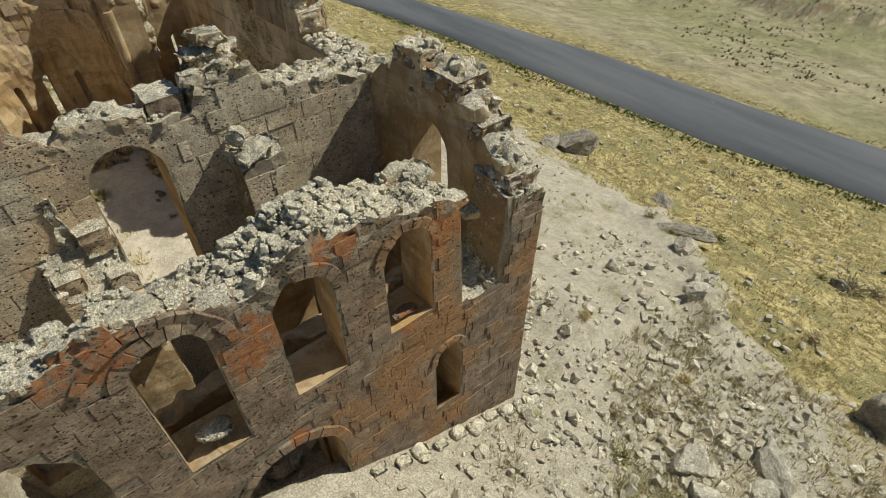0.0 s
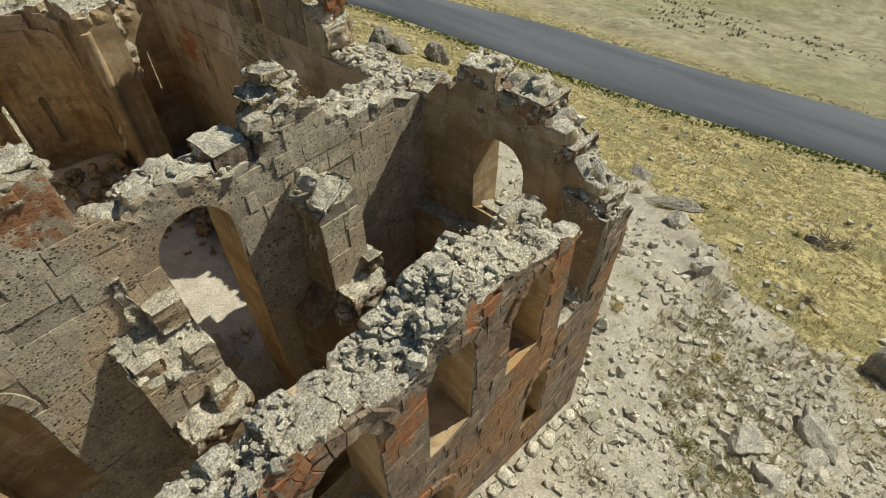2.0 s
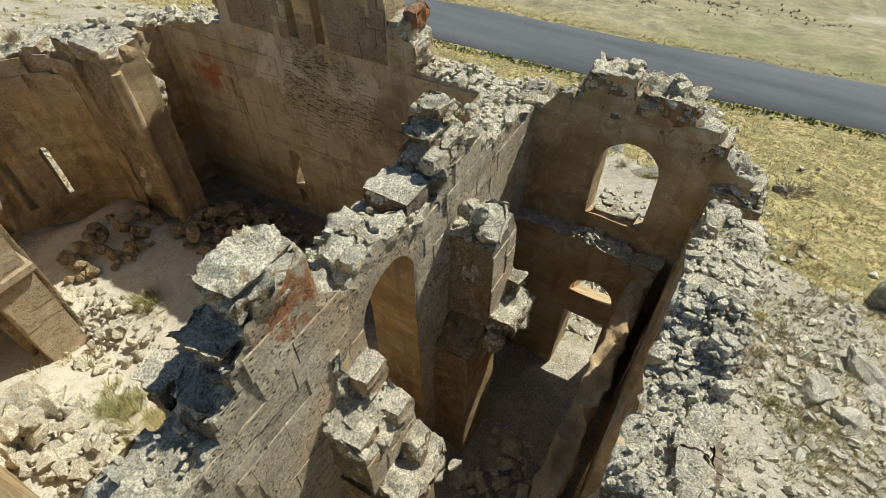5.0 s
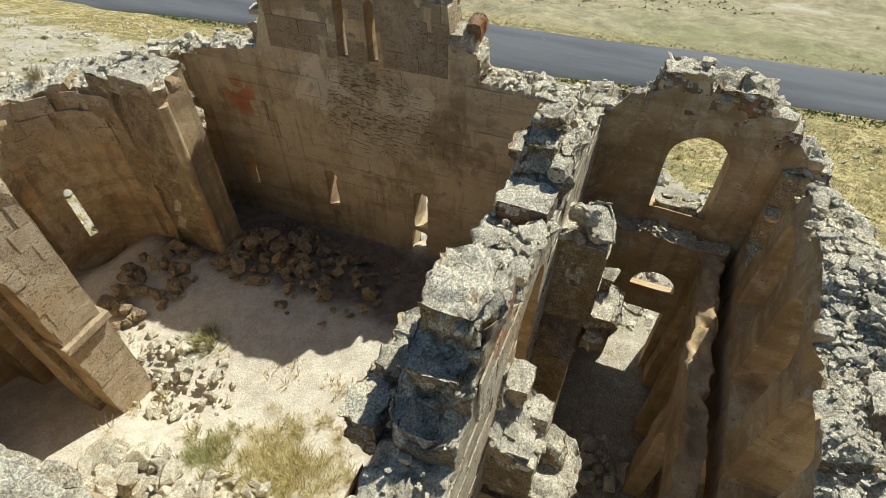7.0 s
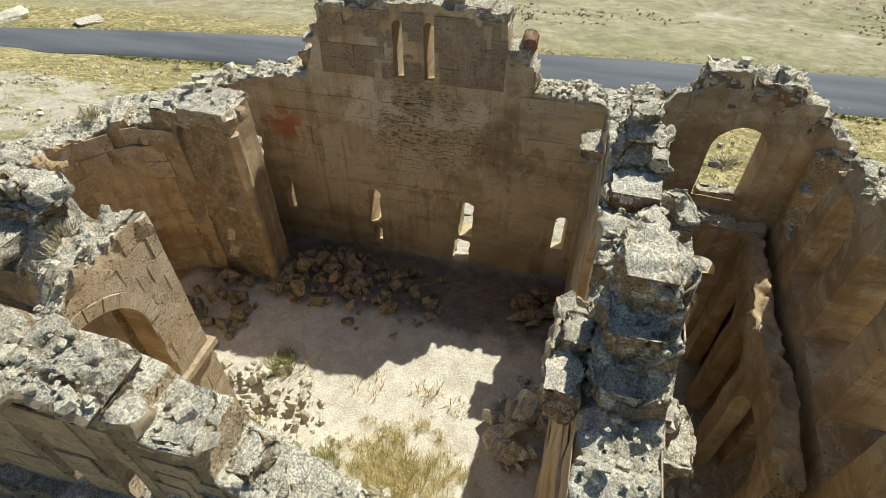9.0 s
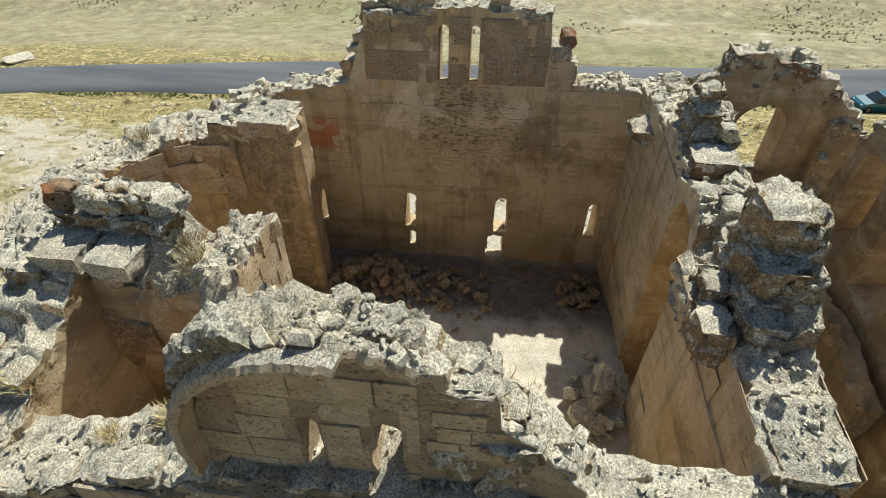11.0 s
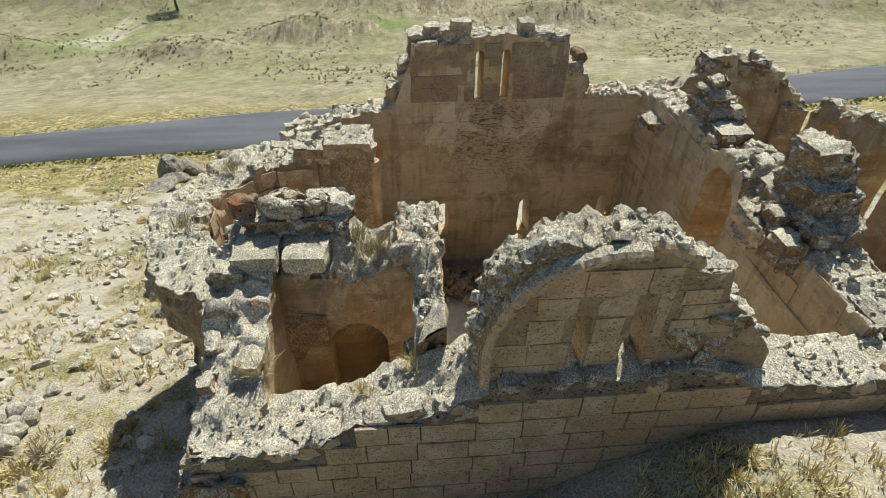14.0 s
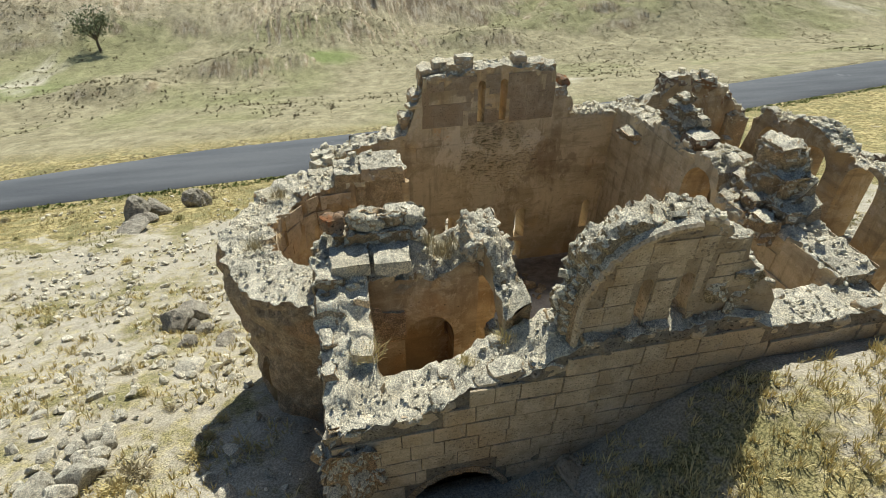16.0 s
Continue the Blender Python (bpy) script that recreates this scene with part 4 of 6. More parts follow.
# ---------------------------------------------------------------- the ruined church
class ArcWall(Wall):
    """A wall bent round a centre; s runs anticlockwise along its outside."""

    def __init__(self, name, centre, radius, deg0, deg1, thick, *args, **kw):
        self.centre, self.radius, self.phi0 = Vector(centre), radius, radians(deg0)
        length = radius * radians(deg1 - deg0)
        self.setup(name, (0, 0), (length, 0), thick, *args, **kw)

    def place(self, s, z, back=False):
        t = self.thick if back else 0.0
        q = 31.0 if back else 0.0
        w = self.rough * fbm(s * 1.4 + q, z * 1.4, self.seed * 5.1, 3)
        below = self.height(s, back) - z
        if below < 0.45:
            w += self.erode * (1 - max(0.0, below) / 0.45) * (0.5 + 0.9 * noise.noise((s * 4.1 + q, z * 4.1, self.seed)))
        if not back:
            bed = math.floor((z + 0.08 * noise.noise((s * 0.9, 2.0, self.seed))) / 0.34)
            w += 0.13 * noise.noise((bed * 7.3, s * 0.7, self.seed)) + 0.10 * chunk(s, z, 0.5, 1.6, self.seed) + 0.30 * smooth(8.0, 6.6, z) - 0.08
        r = self.radius - (t - w if back else t + w)
        a = self.phi0 + s / self.radius
        return Vector((self.centre.x + r * math.cos(a), self.centre.y + r * math.sin(a), z))

    def piece(self, shapes, rng, a, b, z0, z1, back, depth):
        ang = self.phi0 + (a + b) / 2 / self.radius
        self.n = Vector((math.cos(ang), math.sin(ang)))
        self.d = Vector((-self.n.y, self.n.x))
        if back:
            k = (self.radius - self.thick) / self.radius
            m = (a + b) / 2
            super().piece(shapes, rng, m - (b - a) * k / 2, m + (b - a) * k / 2, z0, z1, back, depth)
        else:
            super().piece(shapes, rng, a, b, z0, z1, back, depth)

    def loose(self, count, size, seed, **kw):
        rng = np.random.default_rng(seed)
        pts = []
        for _ in range(count):
            s, u = rng.uniform(0, self.length), rng.uniform(0.06, 0.94)
            p = self.place(s, self.height(s)).lerp(self.place(s, self.height(s, True), True), u)
            sz = size[0] + (size[1] - size[0]) * rng.random() ** 3.6
            pts.append((p.x, p.y, p.z + sz * 0.12 + 0.03, sz))
        child(stone_heap("loose_rubble", pts, M_STONE, rng), self.ob, "loose rubble on the broken wall top", "stuff")


def offset(knots, by):
    return [(k[0] + by, k[1]) for k in knots]


# south front: x runs from -2.6
S_TOP = offset([(-2.6, 9.0), (-1.9, 9.25), (-0.5, 9.36), (0.1, 9.30), (0.6, 8.98), (1.0, 8.98), (1.3, 9.2), (1.7, 9.22), (2.1, 9.24), (2.62, 9.15),
                (3.4, 8.95), (3.98, 8.65), (4.03, 6.62), (4.88, 6.45), (4.93, 8.25), (5.74, 8.05)], 2.6)
S_BACK = offset([(-2.6, 8.9), (-1.0, 9.0), (0.0, 9.08), (1.0, 9.05), (1.5, 9.35), (2.2, 9.45), (2.9, 9.0), (3.5, 9.1), (3.9, 8.7), (4.1, 6.9), (4.8, 6.8), (4.95, 8.4), (5.74, 8.3)], 2.6)
W1 = Hole(-0.47 + 2.6, 0.33 + 2.6, 6.60, 8.62, 8.92, ring=0.22, fall=0.15, splay=0.06)
W2 = Hole(1.07 + 2.6, 1.86 + 2.6, 6.80, 8.42, 8.82, ragged=0.02, ring=0.20, fall=0.15, splay=0.10)
W3 = Hole(2.62 + 2.6, 3.41 + 2.6, 6.88, 8.30, 8.70, ring=0.18, fall=0.15, splay=0.06)
LOW = Hole(3.44 + 2.6, 4.04 + 2.6, 3.85, 5.38, 5.70, ring=0.14, fall=1.0)
LOW_ARCH = Hole(-0.15 + 2.6, 1.50 + 2.6, 2.0, 4.9, 5.78, ring=0.2)
WEST_GAP = Hole(-2.50 + 2.6, -1.22 + 2.6, 2.0, 7.55, 8.35, ragged=0.06)
wall_s = Wall("wall_south", (-2.6, 4.43), (5.74, 4.43), 0.84, 0.6, S_TOP, [W1, W2, W3, LOW, LOW_ARCH, WEST_GAP], S_BACK, seed=3, crumble=0.10, top_rough=0.13, mats=(M_CORE, M_PLASTER, M_CROWN, M_PLASTER),
              label="ruined south wall of pitted brown tuff ashlar with arched windows")
wall_s.blocks(M_ASHLAR, course=0.225, z0=1.9, lengths=(0.24, 0.52), seed=1, skip=0.02)
for hole, width, count, drop in ((W1, 0.20, 9, ()), (W2, 0.18, 9, (5, 6, 7, 8)), (W3, 0.16, 9, ()), (LOW, 0.13, 7, ()), (LOW_ARCH, 0.18, 13, ())):
    wall_s.arch_ring(hole, M_ASHLAR, width, count, drop=drop, proud=0.045)
wall_s.arch_ring(Hole(-0.94 + 2.6, 0.54 + 2.6, 8.0, 8.45, 9.14), M_ASHLAR, 0.13, 12, proud=0.06, name="hood_stone", a0=2, a1=150)
wall_s.course(9, 1, M_ASHLAR, s0=0.2, s1=3.4)
wall_s.course(8, 2, M_TAN, back=True)
wall_s.course(4, 3, M_ASHLAR, s0=5.2, s1=6.6)
wall_s.loose(2600, (0.02, 0.13), 11, kinds=12)
wall_s.loose(700, (0.04, 0.20), 12, s0=3.4, s1=5.5, sink=0.20, kinds=12, label="heaped tuff rubble on the wall top")

# thicker lower storey inside the south wall
wall_sb = Wall("wall_south_lining", (4.68, 5.86), (-0.62, 5.86), 0.36, 0.6, [(0, 6.45), (1.2, 6.55), (2.4, 6.35), (3.6, 6.6), (4.4, 6.45), (5.3, 6.3)],
               [Hole(4.68 - 4.2, 4.68 - 3.25, 1.9, 5.1, 5.75), Hole(4.68 - 2.85, 4.68 - 1.95, 1.9, 5.2, 5.7, ragged=0.03), Hole(4.68 - 1.5, 4.68 + 0.15, 1.9, 4.9, 5.75)],
               seed=61, crumble=0.06, top_rough=0.14, rough=0.05, erode=0.12, mats=(M_PLASTER, M_PLASTER, M_PLASTER, M_PLASTER), label="plastered lower lining of the annex with blind arches")

# east wall, annex part: y from 4.43
E1_TOP = offset([(4.43, 8.2), (4.9, 8.6), (5.3, 8.9), (5.7, 9.25), (6.1, 9.45), (6.8, 9.6), (7.3, 9.65), (7.7, 9.2), (8.2, 8.95), (8.7, 8.85)], -4.43)
E_WIN = Hole(6.03 - 4.43, 7.06 - 4.43, 6.95, 8.12, 8.64, ragged=0.015, ring=0.2, dip=0.35)
E_DOOR = Hole(5.85 - 4.43, 6.90 - 4.43, 1.9, 4.05)
E_LENS = Hole(5.68 - 4.43, 6.88 - 4.43, 4.77, 5.10, 6.30, dip=0.60)
wall_e1 = Wall("wall_east_annex", (5.75, 4.43), (5.75, 8.75), 0.70, 0.4, E1_TOP, [E_WIN, E_DOOR, E_LENS], seed=5, top_rough=0.22, crumble=0.16,
               label="ruined annex end wall with a tall arched window over a doorway")
wall_e1.blocks(M_ASHLAR, z0=1.2, seed=2)
wall_e1.mass((5.1, 5.62, 6.12, 6.98, 6.5, 7.06), 38, label="rubble lying in the window sill", rough=0.12, strata=0.0)
HEAD = "eroded blocks over the arched window"
wall_e1.mass((5.0, 5.8, 5.75, 6.75, 8.95, 9.62), 33, M_ASHLAR, label=HEAD, rough=0.11, strata=0.06)
wall_e1.mass((5.02, 5.78, 6.7, 7.62, 9.0, 9.72), 34, M_ASHLAR, label=HEAD, rough=0.11, strata=0.06)
wall_e1.mass((5.0, 5.75, 5.15, 5.8, 8.5, 9.12), 35, M_ASHLAR, label=HEAD, rough=0.10, strata=0.05)
wall_e1.mass((4.98, 5.78, 4.5, 5.25, 8.0, 8.55), 36, M_ASHLAR, label=HEAD, rough=0.10, strata=0.05)
wall_eb = Wall("wall_east_annex_base", (5.06, 5.45), (5.06, 8.32), 0.36, 0.6, [(0, 6.55), (0.6, 6.5), (1.5, 6.6), (2.87, 6.5)],
               [Hole(0.57, 1.45, 1.9, 4.42), Hole(0.56, 1.46, 5.10, 5.12, 5.58, dip=0.33)], seed=45, crumble=0.04, top_rough=0.10, mats=(M_PLASTER, M_PLASTER, M_CROWN, M_PLASTER),
               label="thicker lower storey of the annex end wall")
wall_eb.loose(120, (0.04, 0.22), 46, s0=0.4, s1=1.7)
wall_e1.course(5, 8, M_TAN, back=True)
wall_e1.loose(110, (0.03, 0.2), 13)

# east wall of the hall with its gable
E2_TOP = offset([(8.7, 8.85), (9.1, 8.84), (10.66, 8.88), (10.7, 9.45), (11.22, 9.5), (11.27, 10.1), (11.9, 10.28), (13.5, 10.36), (15.05, 10.22), (15.08, 9.85),
                 (15.35, 9.15), (15.55, 8.7), (16.5, 8.55), (18.05, 8.2)], -8.7)
SLITS = [Hole(y - w - 8.7, y + w - 8.7, z0, 5.62, 5.74, splay=0.03, ragged=rg, dip=0.45) for y, w, z0, rg in ((9.60, 0.12, 4.75, 0.01), (11.9, 0.15, 4.70, 0.05), (14.26, 0.12, 4.70, 0.03), (16.58, 0.09, 4.75, 0.0))]
SLITS += [Hole(11.78 - 8.7, 12.22 - 8.7, 3.72, 4.42, 4.55, ragged=0.07, dip=0.35), Hole(14.16 - 8.7, 14.36 - 8.7, 3.95, 4.42, 4.52, ragged=0.04, dip=0.4)]
SLITS += [Hole(y - 0.085 - 8.7, y + 0.085 - 8.7, 8.86, 9.9, 9.99, splay=0.02, dip=0.3) for y in (13.42, 12.78)]
wall_e2 = Wall("wall_east", (5.72, 8.7), (5.34, 18.05), 0.72, 1.0, E2_TOP, SLITS, seed=8, crumble=0.09, top_rough=0.12, rough=0.025, mats=(M_CORE, M_TAN, M_CROWN, M_TAN),
               label="high plastered east wall with slit windows and broken gable")
wall_e2.blocks(M_ASHLAR, z0=1.2, seed=3)
wall_e2.blocks(M_TAN, z0=4.6, seed=4, back=True, course=0.46, lengths=(0.6, 1.2), depth=0.008, skip=0.06)


def bare_patch(wall, s_mid, z_mid, rs, rz, seed):
    """Thin bedded stones where the plaster has fallen from the inside of a wall."""
    rng = np.random.default_rng(seed)
    vs, fs, base, row = [], [], 0, z_mid - rz
    while row < z_mid + rz:
        hgt = rng.uniform(0.04, 0.085)
        s = s_mid - rs
        while s < s_mid + rs:
            ln = rng.uniform(0.08, 0.34)
            u, w = (s + ln / 2 - s_mid) / rs, (row - z_mid) / rz
            edge = u * u + w * w + 0.5 * fbm(s * 1.1, row * 1.3, seed, 3)
            if edge < 0.75 and rng.random() < 0.80 - 0.3 * max(0, edge):
                v, f = STONES[9 + rng.integers(11)]
                p = wall.place(s + ln / 2, row + 0.02 * rng.normal(), True)
                vs.append((v * np.array([ln * 1.0, 0.055, hgt * 1.8])) @ np.array(Euler((0, rng.normal(0, 0.05), math.atan2(wall.d.y, wall.d.x))).to_matrix()).T + np.array(p))
                fs.append(f + base)
                base += len(v)
            s += ln
        row += hgt
    child(mesh_object("bedded_stones", np.concatenate(vs), np.concatenate(fs), [M_TAN]), wall.ob, "thin bedded stones laid bare by fallen plaster", "stuff")


bare_patch(wall_e2, 12.9 - 8.7, 7.55, 1.55, 1.05, 5)
EDGE = "stepped broken masonry of the gable"
for y0_, y1_, z0_, z1_, sd_ in ((10.55, 11.15, 8.7, 9.35, 41), (10.72, 11.3, 9.2, 9.72, 42), (11.18, 11.75, 9.85, 10.38, 43), (11.5, 12.3, 10.0, 10.45, 44), (13.7, 14.6, 10.05, 10.5, 45), (14.5, 15.15, 9.75, 10.4, 46), (14.95, 15.4, 9.1, 9.75, 47), (15.2, 15.7, 8.6, 9.15, 48)):
    wall_e2.mass((4.86, 5.6, y0_, y1_, z0_, z1_), sd_, M_ASHLAR_W, label=EDGE, rough=0.09, strata=0.06)
wall_e2.course(12, 9, M_TAN, back=True)
wall_e2.loose(260, (0.02, 0.14), 14, s0=1.9, s1=6.5, kinds=9)
wall_e2.loose(200, (0.03, 0.20), 114, s0=0.0, s1=1.9, kinds=12)
wall_e2.loose(160, (0.03, 0.20), 115, s0=6.7, kinds=12)
wall_e2.blocks(M_CORE_W, z0=8.78, seed=17, back=True, course=0.33, lengths=(0.35, 0.8), depth=0.016, skip=0.04, s0=2.55, s1=6.4)
for y0_, y1_, z1_, sd_ in ((12.05, 12.5, 10.62, 91), (13.55, 14.1, 10.66, 92), (14.3, 14.75, 10.55, 93)):
    wall_e2.mass((4.95, 5.5, y0_, y1_, 10.2, z1_), sd_, M_ASHLAR_W, label="single block left on the gable's crest", rough=0.06, strata=0.02)

# wall between hall and annex: x from -3.4
D_TOP = offset([(-3.4, 9.05), (-2.7, 9.12), (-1.95, 9.18), (-1.9, 9.5), (-1.6, 9.6), (-1.57, 9.95), (-1.32, 10.05), (-1.28, 10.25), (-0.46, 10.28), (-0.43, 9.62), (-0.05, 9.25), (0.1, 9.3), (0.4, 9.46),
                (1.0, 9.42), (1.3, 9.38), (1.85, 9.28), (1.93, 9.6), (2.3, 9.8), (2.9, 9.75), (3.05, 9.35), (3.6, 9.15), (5.1, 8.86)], 3.4)
D_BACK = offset([(-3.4, 9.0), (-1.95, 9.05), (-1.3, 8.95), (-0.5, 8.9), (0.0, 8.8), (0.1, 9.32), (0.9, 9.38), (1.85, 9.2), (2.0, 9.3), (2.8, 9.3), (3.0, 9.1), (5.1, 8.85)], 3.4)
D_ARCH = Hole(0.10 + 3.4, 1.20 + 3.4, 2.0, 8.45, 9.02, ragged=0.015, ring=0.25)
D_LOW = Hole(-2.95 + 3.4, -2.05 + 3.4, 3.0, 7.5, 8.08, ring=0.18)
wall_d = Wall("wall_middle", (-3.4, 8.3), (5.08, 8.3), 0.85, 0.8, D_TOP, [D_ARCH, D_LOW], D_BACK, seed=10, crumble=0.10, top_rough=0.16, mats=(M_CORE_D, M_TAN, M_CROWN, M_PLASTER),
              label="broken dividing wall of grey tuff ashlar with an arched passage")
wall_d.blocks(M_ASHLAR_D, course=0.36, z0=3.1, seed=5, lengths=(0.38, 0.85), skip=0.02)
wall_d.arch_ring(D_LOW, M_ASHLAR_D, 0.16, 11)
# added plate that closes D_LOW, so the sunlit hall floor stays hidden
Wall("wall_middle_blocking", (-3.1, 8.92), (-0.85, 8.92), 0.26, 3.0, [(0, 8.12), (2.25, 8.12)], [], seed=44, crumble=0.0, top_rough=0.01, erode=0.0, mats=(M_PLASTER, M_TAN, M_TAN, M_TAN), label="thin plate added behind the arch to keep it dark")
wall_d.blocks(M_TAN, z0=4.8, seed=16, back=True, course=0.46, lengths=(0.6, 1.1), depth=0.008, skip=0.08)
wall_d.course(7, 6, M_ASHLAR_D, s0=3.6)
wall_d.course(9, 7, M_TAN, back=True, s0=3.4)
wall_d.loose(500, (0.02, 0.15), 15)
TALL = "bedded rubble core left standing on the wall"
wall_d.mass((-1.30, -0.36, 8.36, 9.10, 8.8, 10.46), 4, label=TALL, rough=0.13, strata=0.17)
wall_d.mass((-1.64, -0.5, 8.36, 9.14, 8.7, 9.98), 5, label=TALL, rough=0.13, strata=0.15)
wall_d.mass((-1.95, -0.9, 8.36, 9.14, 8.7, 9.42), 6, label=TALL, rough=0.13, strata=0.12)
wall_d.mass((-0.42, 0.1, 8.4, 9.0, 8.7, 9.35), 7, label=TALL, rough=0.10)
wall_d.mass((1.92, 3.0, 8.42, 9.1, 9.1, 9.98), 8, label=TALL, rough=0.15)
wall_d.mass((2.2, 2.75, 8.45, 9.05, 9.9, 10.22), 9, label=TALL, rough=0.12)
for x0_, x1_, y0_, y1_, z0_, z1_, sd_ in ((-1.98, -1.25, 9.08, 9.58, 8.6, 9.28, 81), (-1.45, -0.85, 9.05, 9.5, 8.8, 9.44, 82)):
    wall_d.mass((x0_, x1_, y0_, y1_, z0_, z1_), sd_, label="rough springer spur jutting into the hall", rough=0.11, strata=0.06)
wall_d.mass((-3.5, -2.0, 8.34, 9.1, 8.6, 9.06), 11, label="lit rubble ledge of the dividing wall", rough=0.07, strata=0.02)
wall_d.mass((-1.5, -0.38, 9.02, 9.62, 8.5, 9.2), 12, M_TAN, label="overhanging broken ledge on the hall side", rough=0.13)
wall_d.mass((1.22, 1.85, 8.35, 9.1, 9.1, 9.52), 13, M_ASHLAR, label="block left on the wall top", rough=0.05, strata=0.02)

# west front: y from 18.05 downwards
F_TOP = [(18.05 - y, z) for y, z in ((18.05, 8.0), (17.4, 8.15), (16.9, 8.3), (16.0, 8.5), (15.2, 8.75), (14.6, 9.0), (14.35, 9.2), (11.75, 9.22), (11.3, 9.1), (10.6, 8.85), (9.7, 8.8), (9.2, 8.85), (8.45, 8.7))]
F_BACK = [(18.05 - y, z) for y, z in ((18.05, 8.2), (16.5, 8.3), (15.6, 8.7), (14.9, 9.1), (14.35, 9.25), (11.75, 9.3), (11.2, 9.3), (10.6, 8.9), (9.7, 8.85), (8.45, 8.9))]
W_ARCH = Hole(18.05 - 16.95, 18.05 - 15.25, 3.3, 5.65, 6.58, ring=0.12)
wall_w = Wall("wall_west", (-4.28, 18.05), (-4.18, 8.45), 0.88, 3.2, F_TOP, [W_ARCH], F_BACK, seed=14, crumble=0.09, top_rough=0.08, joint=0.007, mats=(M_CORE, M_PLASTER, M_CROWN, M_PLASTER),
              label="shaded west front of coursed tan tuff blocks")
wall_w.blocks(M_ASHLAR_W, course=0.34, z0=4.2, seed=6, skip=0.012, lengths=(0.38, 0.80), depth=0.04)
wall_w.arch_ring(W_ARCH, M_ERODED, 0.13, 19, proud=0.02)
wall_w.mass((-4.52, -3.8, 17.25, 18.3, 6.7, 7.9), 59, M_ERODED, label="crumbling corner of the west front", rough=0.20, strata=0.20)
wall_w.mass((-4.44, -3.9, 17.5, 18.2, 5.3, 6.8), 60, M_ERODED, label="crumbling corner of the west front", rough=0.16, strata=0.18)
wall_w.mass((-4.42, -3.6, 17.3, 18.15, 7.1, 7.75), 57, M_ERODED, label="crumbling corner of the west front", rough=0.15, strata=0.14)
wall_w.course(16, 4, M_ASHLAR_W)
wall_w.course(9, 5, M_TAN, back=True)
wall_w.loose(1000, (0.012, 0.09), 16)
wall_wp = Wall("wall_west_plinth", (-4.42, 15.0), (-4.36, 11.6), 0.3, 3.2, [(0, 6.05), (0.7, 6.45), (2.2, 6.75), (3.4, 7.0)], [], seed=83, crumble=0.05, top_rough=0.03, erode=0.05, joint=0.006, mats=(M_CORE, M_CORE_W, M_ASHLAR_W, M_CORE_W), label="projecting footing course of the west front")
wall_wp.blocks(M_ASHLAR_W, course=0.34, z0=4.4, seed=84, lengths=(0.4, 0.9), depth=0.03)
# added plate that stops light showing through W_ARCH
Wall("wall_west_blocking", (-3.5, 17.0), (-3.5, 14.85), 0.12, 3.2, [(0, 6.95), (2.15, 6.95)], [], seed=63, crumble=0.0, top_rough=0.01, erode=0.0, mats=(M_SHADE_CORE, M_PLASTER, M_PLASTER, M_PLASTER), label="plate added behind the low west arch to block light")

# blind arch over the west front
T_TOP = [(14.42 - y, z) for y, z in ((14.42, 9.4), (14.38, 9.9), (14.2, 10.35), (13.95, 10.75), (13.5, 10.98), (13.07, 11.02), (12.6, 10.88), (12.32, 10.72), (12.28, 10.62), (11.82, 10.55), (11.78, 10.2), (11.5, 10.0), (11.2, 9.6), (10.95, 9.25))]
T_L = Hole(14.42 - 13.46, 14.42 - 13.27, 9.02, 9.98, 10.09)
T_R = Hole(14.42 - 12.84, 14.42 - 12.56, 9.05, 9.95, 10.06, ragged=0.07)
wall_t = Wall("wall_west_lunette", (-4.02, 14.42), (-3.98, 10.95), 0.55, 8.8, T_TOP, [T_L, T_R], seed=17, crumble=0.03, top_rough=0.06, erode=0.04, joint=0.006,
              mats=(M_CORE_W, M_PLASTER, M_CROWN, M_ASHLAR_W), label="arched lunette wall of large smooth blocks with two slit windows")
wall_t.blocks(M_ASHLAR_W, course=0.34, z0=8.95, seed=7, lengths=(0.4, 0.75), skip=0.0, s1=2.0)
wall_t.blocks(M_ASHLAR_W, course=0.22, z0=9.7, z1=10.3, seed=8, lengths=(0.2, 0.5), skip=0.12, s0=2.05)
wall_t.course(4, 10, M_ASHLAR_W, s0=2.0)
wall_t.loose(70, (0.03, 0.2), 34, s0=2.1)
LUN = "broken rubble haunch of the west arch"
wall_t.mass((-4.06, -3.55, 11.85, 12.4, 9.3, 10.5), 21, label=LUN, rough=0.12, strata=0.16)
wall_t.mass((-4.06, -3.5, 11.35, 11.95, 9.0, 10.0), 22, label=LUN, rough=0.12, strata=0.14)
wall_t.mass((-4.02, -3.45, 12.33, 13.05, 10.45, 10.96), 23, label=LUN, rough=0.09, strata=0.03)
wall_t.mass((-3.98, -3.45, 13.0, 13.8, 10.5, 10.99), 85, label=LUN, rough=0.09, strata=0.03)
wall_t.mass((-3.98, -3.45, 11.82, 12.36, 10.0, 10.66), 86, M_ASHLAR_W, label=LUN, rough=0.07, strata=0.03)
wall_t.mass((-3.95, -3.45, 11.5, 11.86, 9.6, 10.26), 87, label=LUN, rough=0.09, strata=0.05)


def vault_stub():
    """Broken barrel vault behind the lunette: a thick rough half shell."""
    cy, cz, n, k, rows = 13.07, 9.68, 110, 18, []
    for i in range(n + 1):
        deg = -22 + 140 * i / n
        a = radians(deg)
        ri, ro = 1.33, 1.50 + 0.06 * smooth(20, -15, deg) + 0.20 * smooth(10, 40, deg) * smooth(85, 62, deg)
        x0 = -4.24 + 0.03 * fbm(i * 0.35, 2.0, 1.0, 2) + (0.16 if deg > 96 else 0.0)
        x1 = -3.52 + 0.10 * fbm(i * 0.17, 5.0, 1.0, 3)
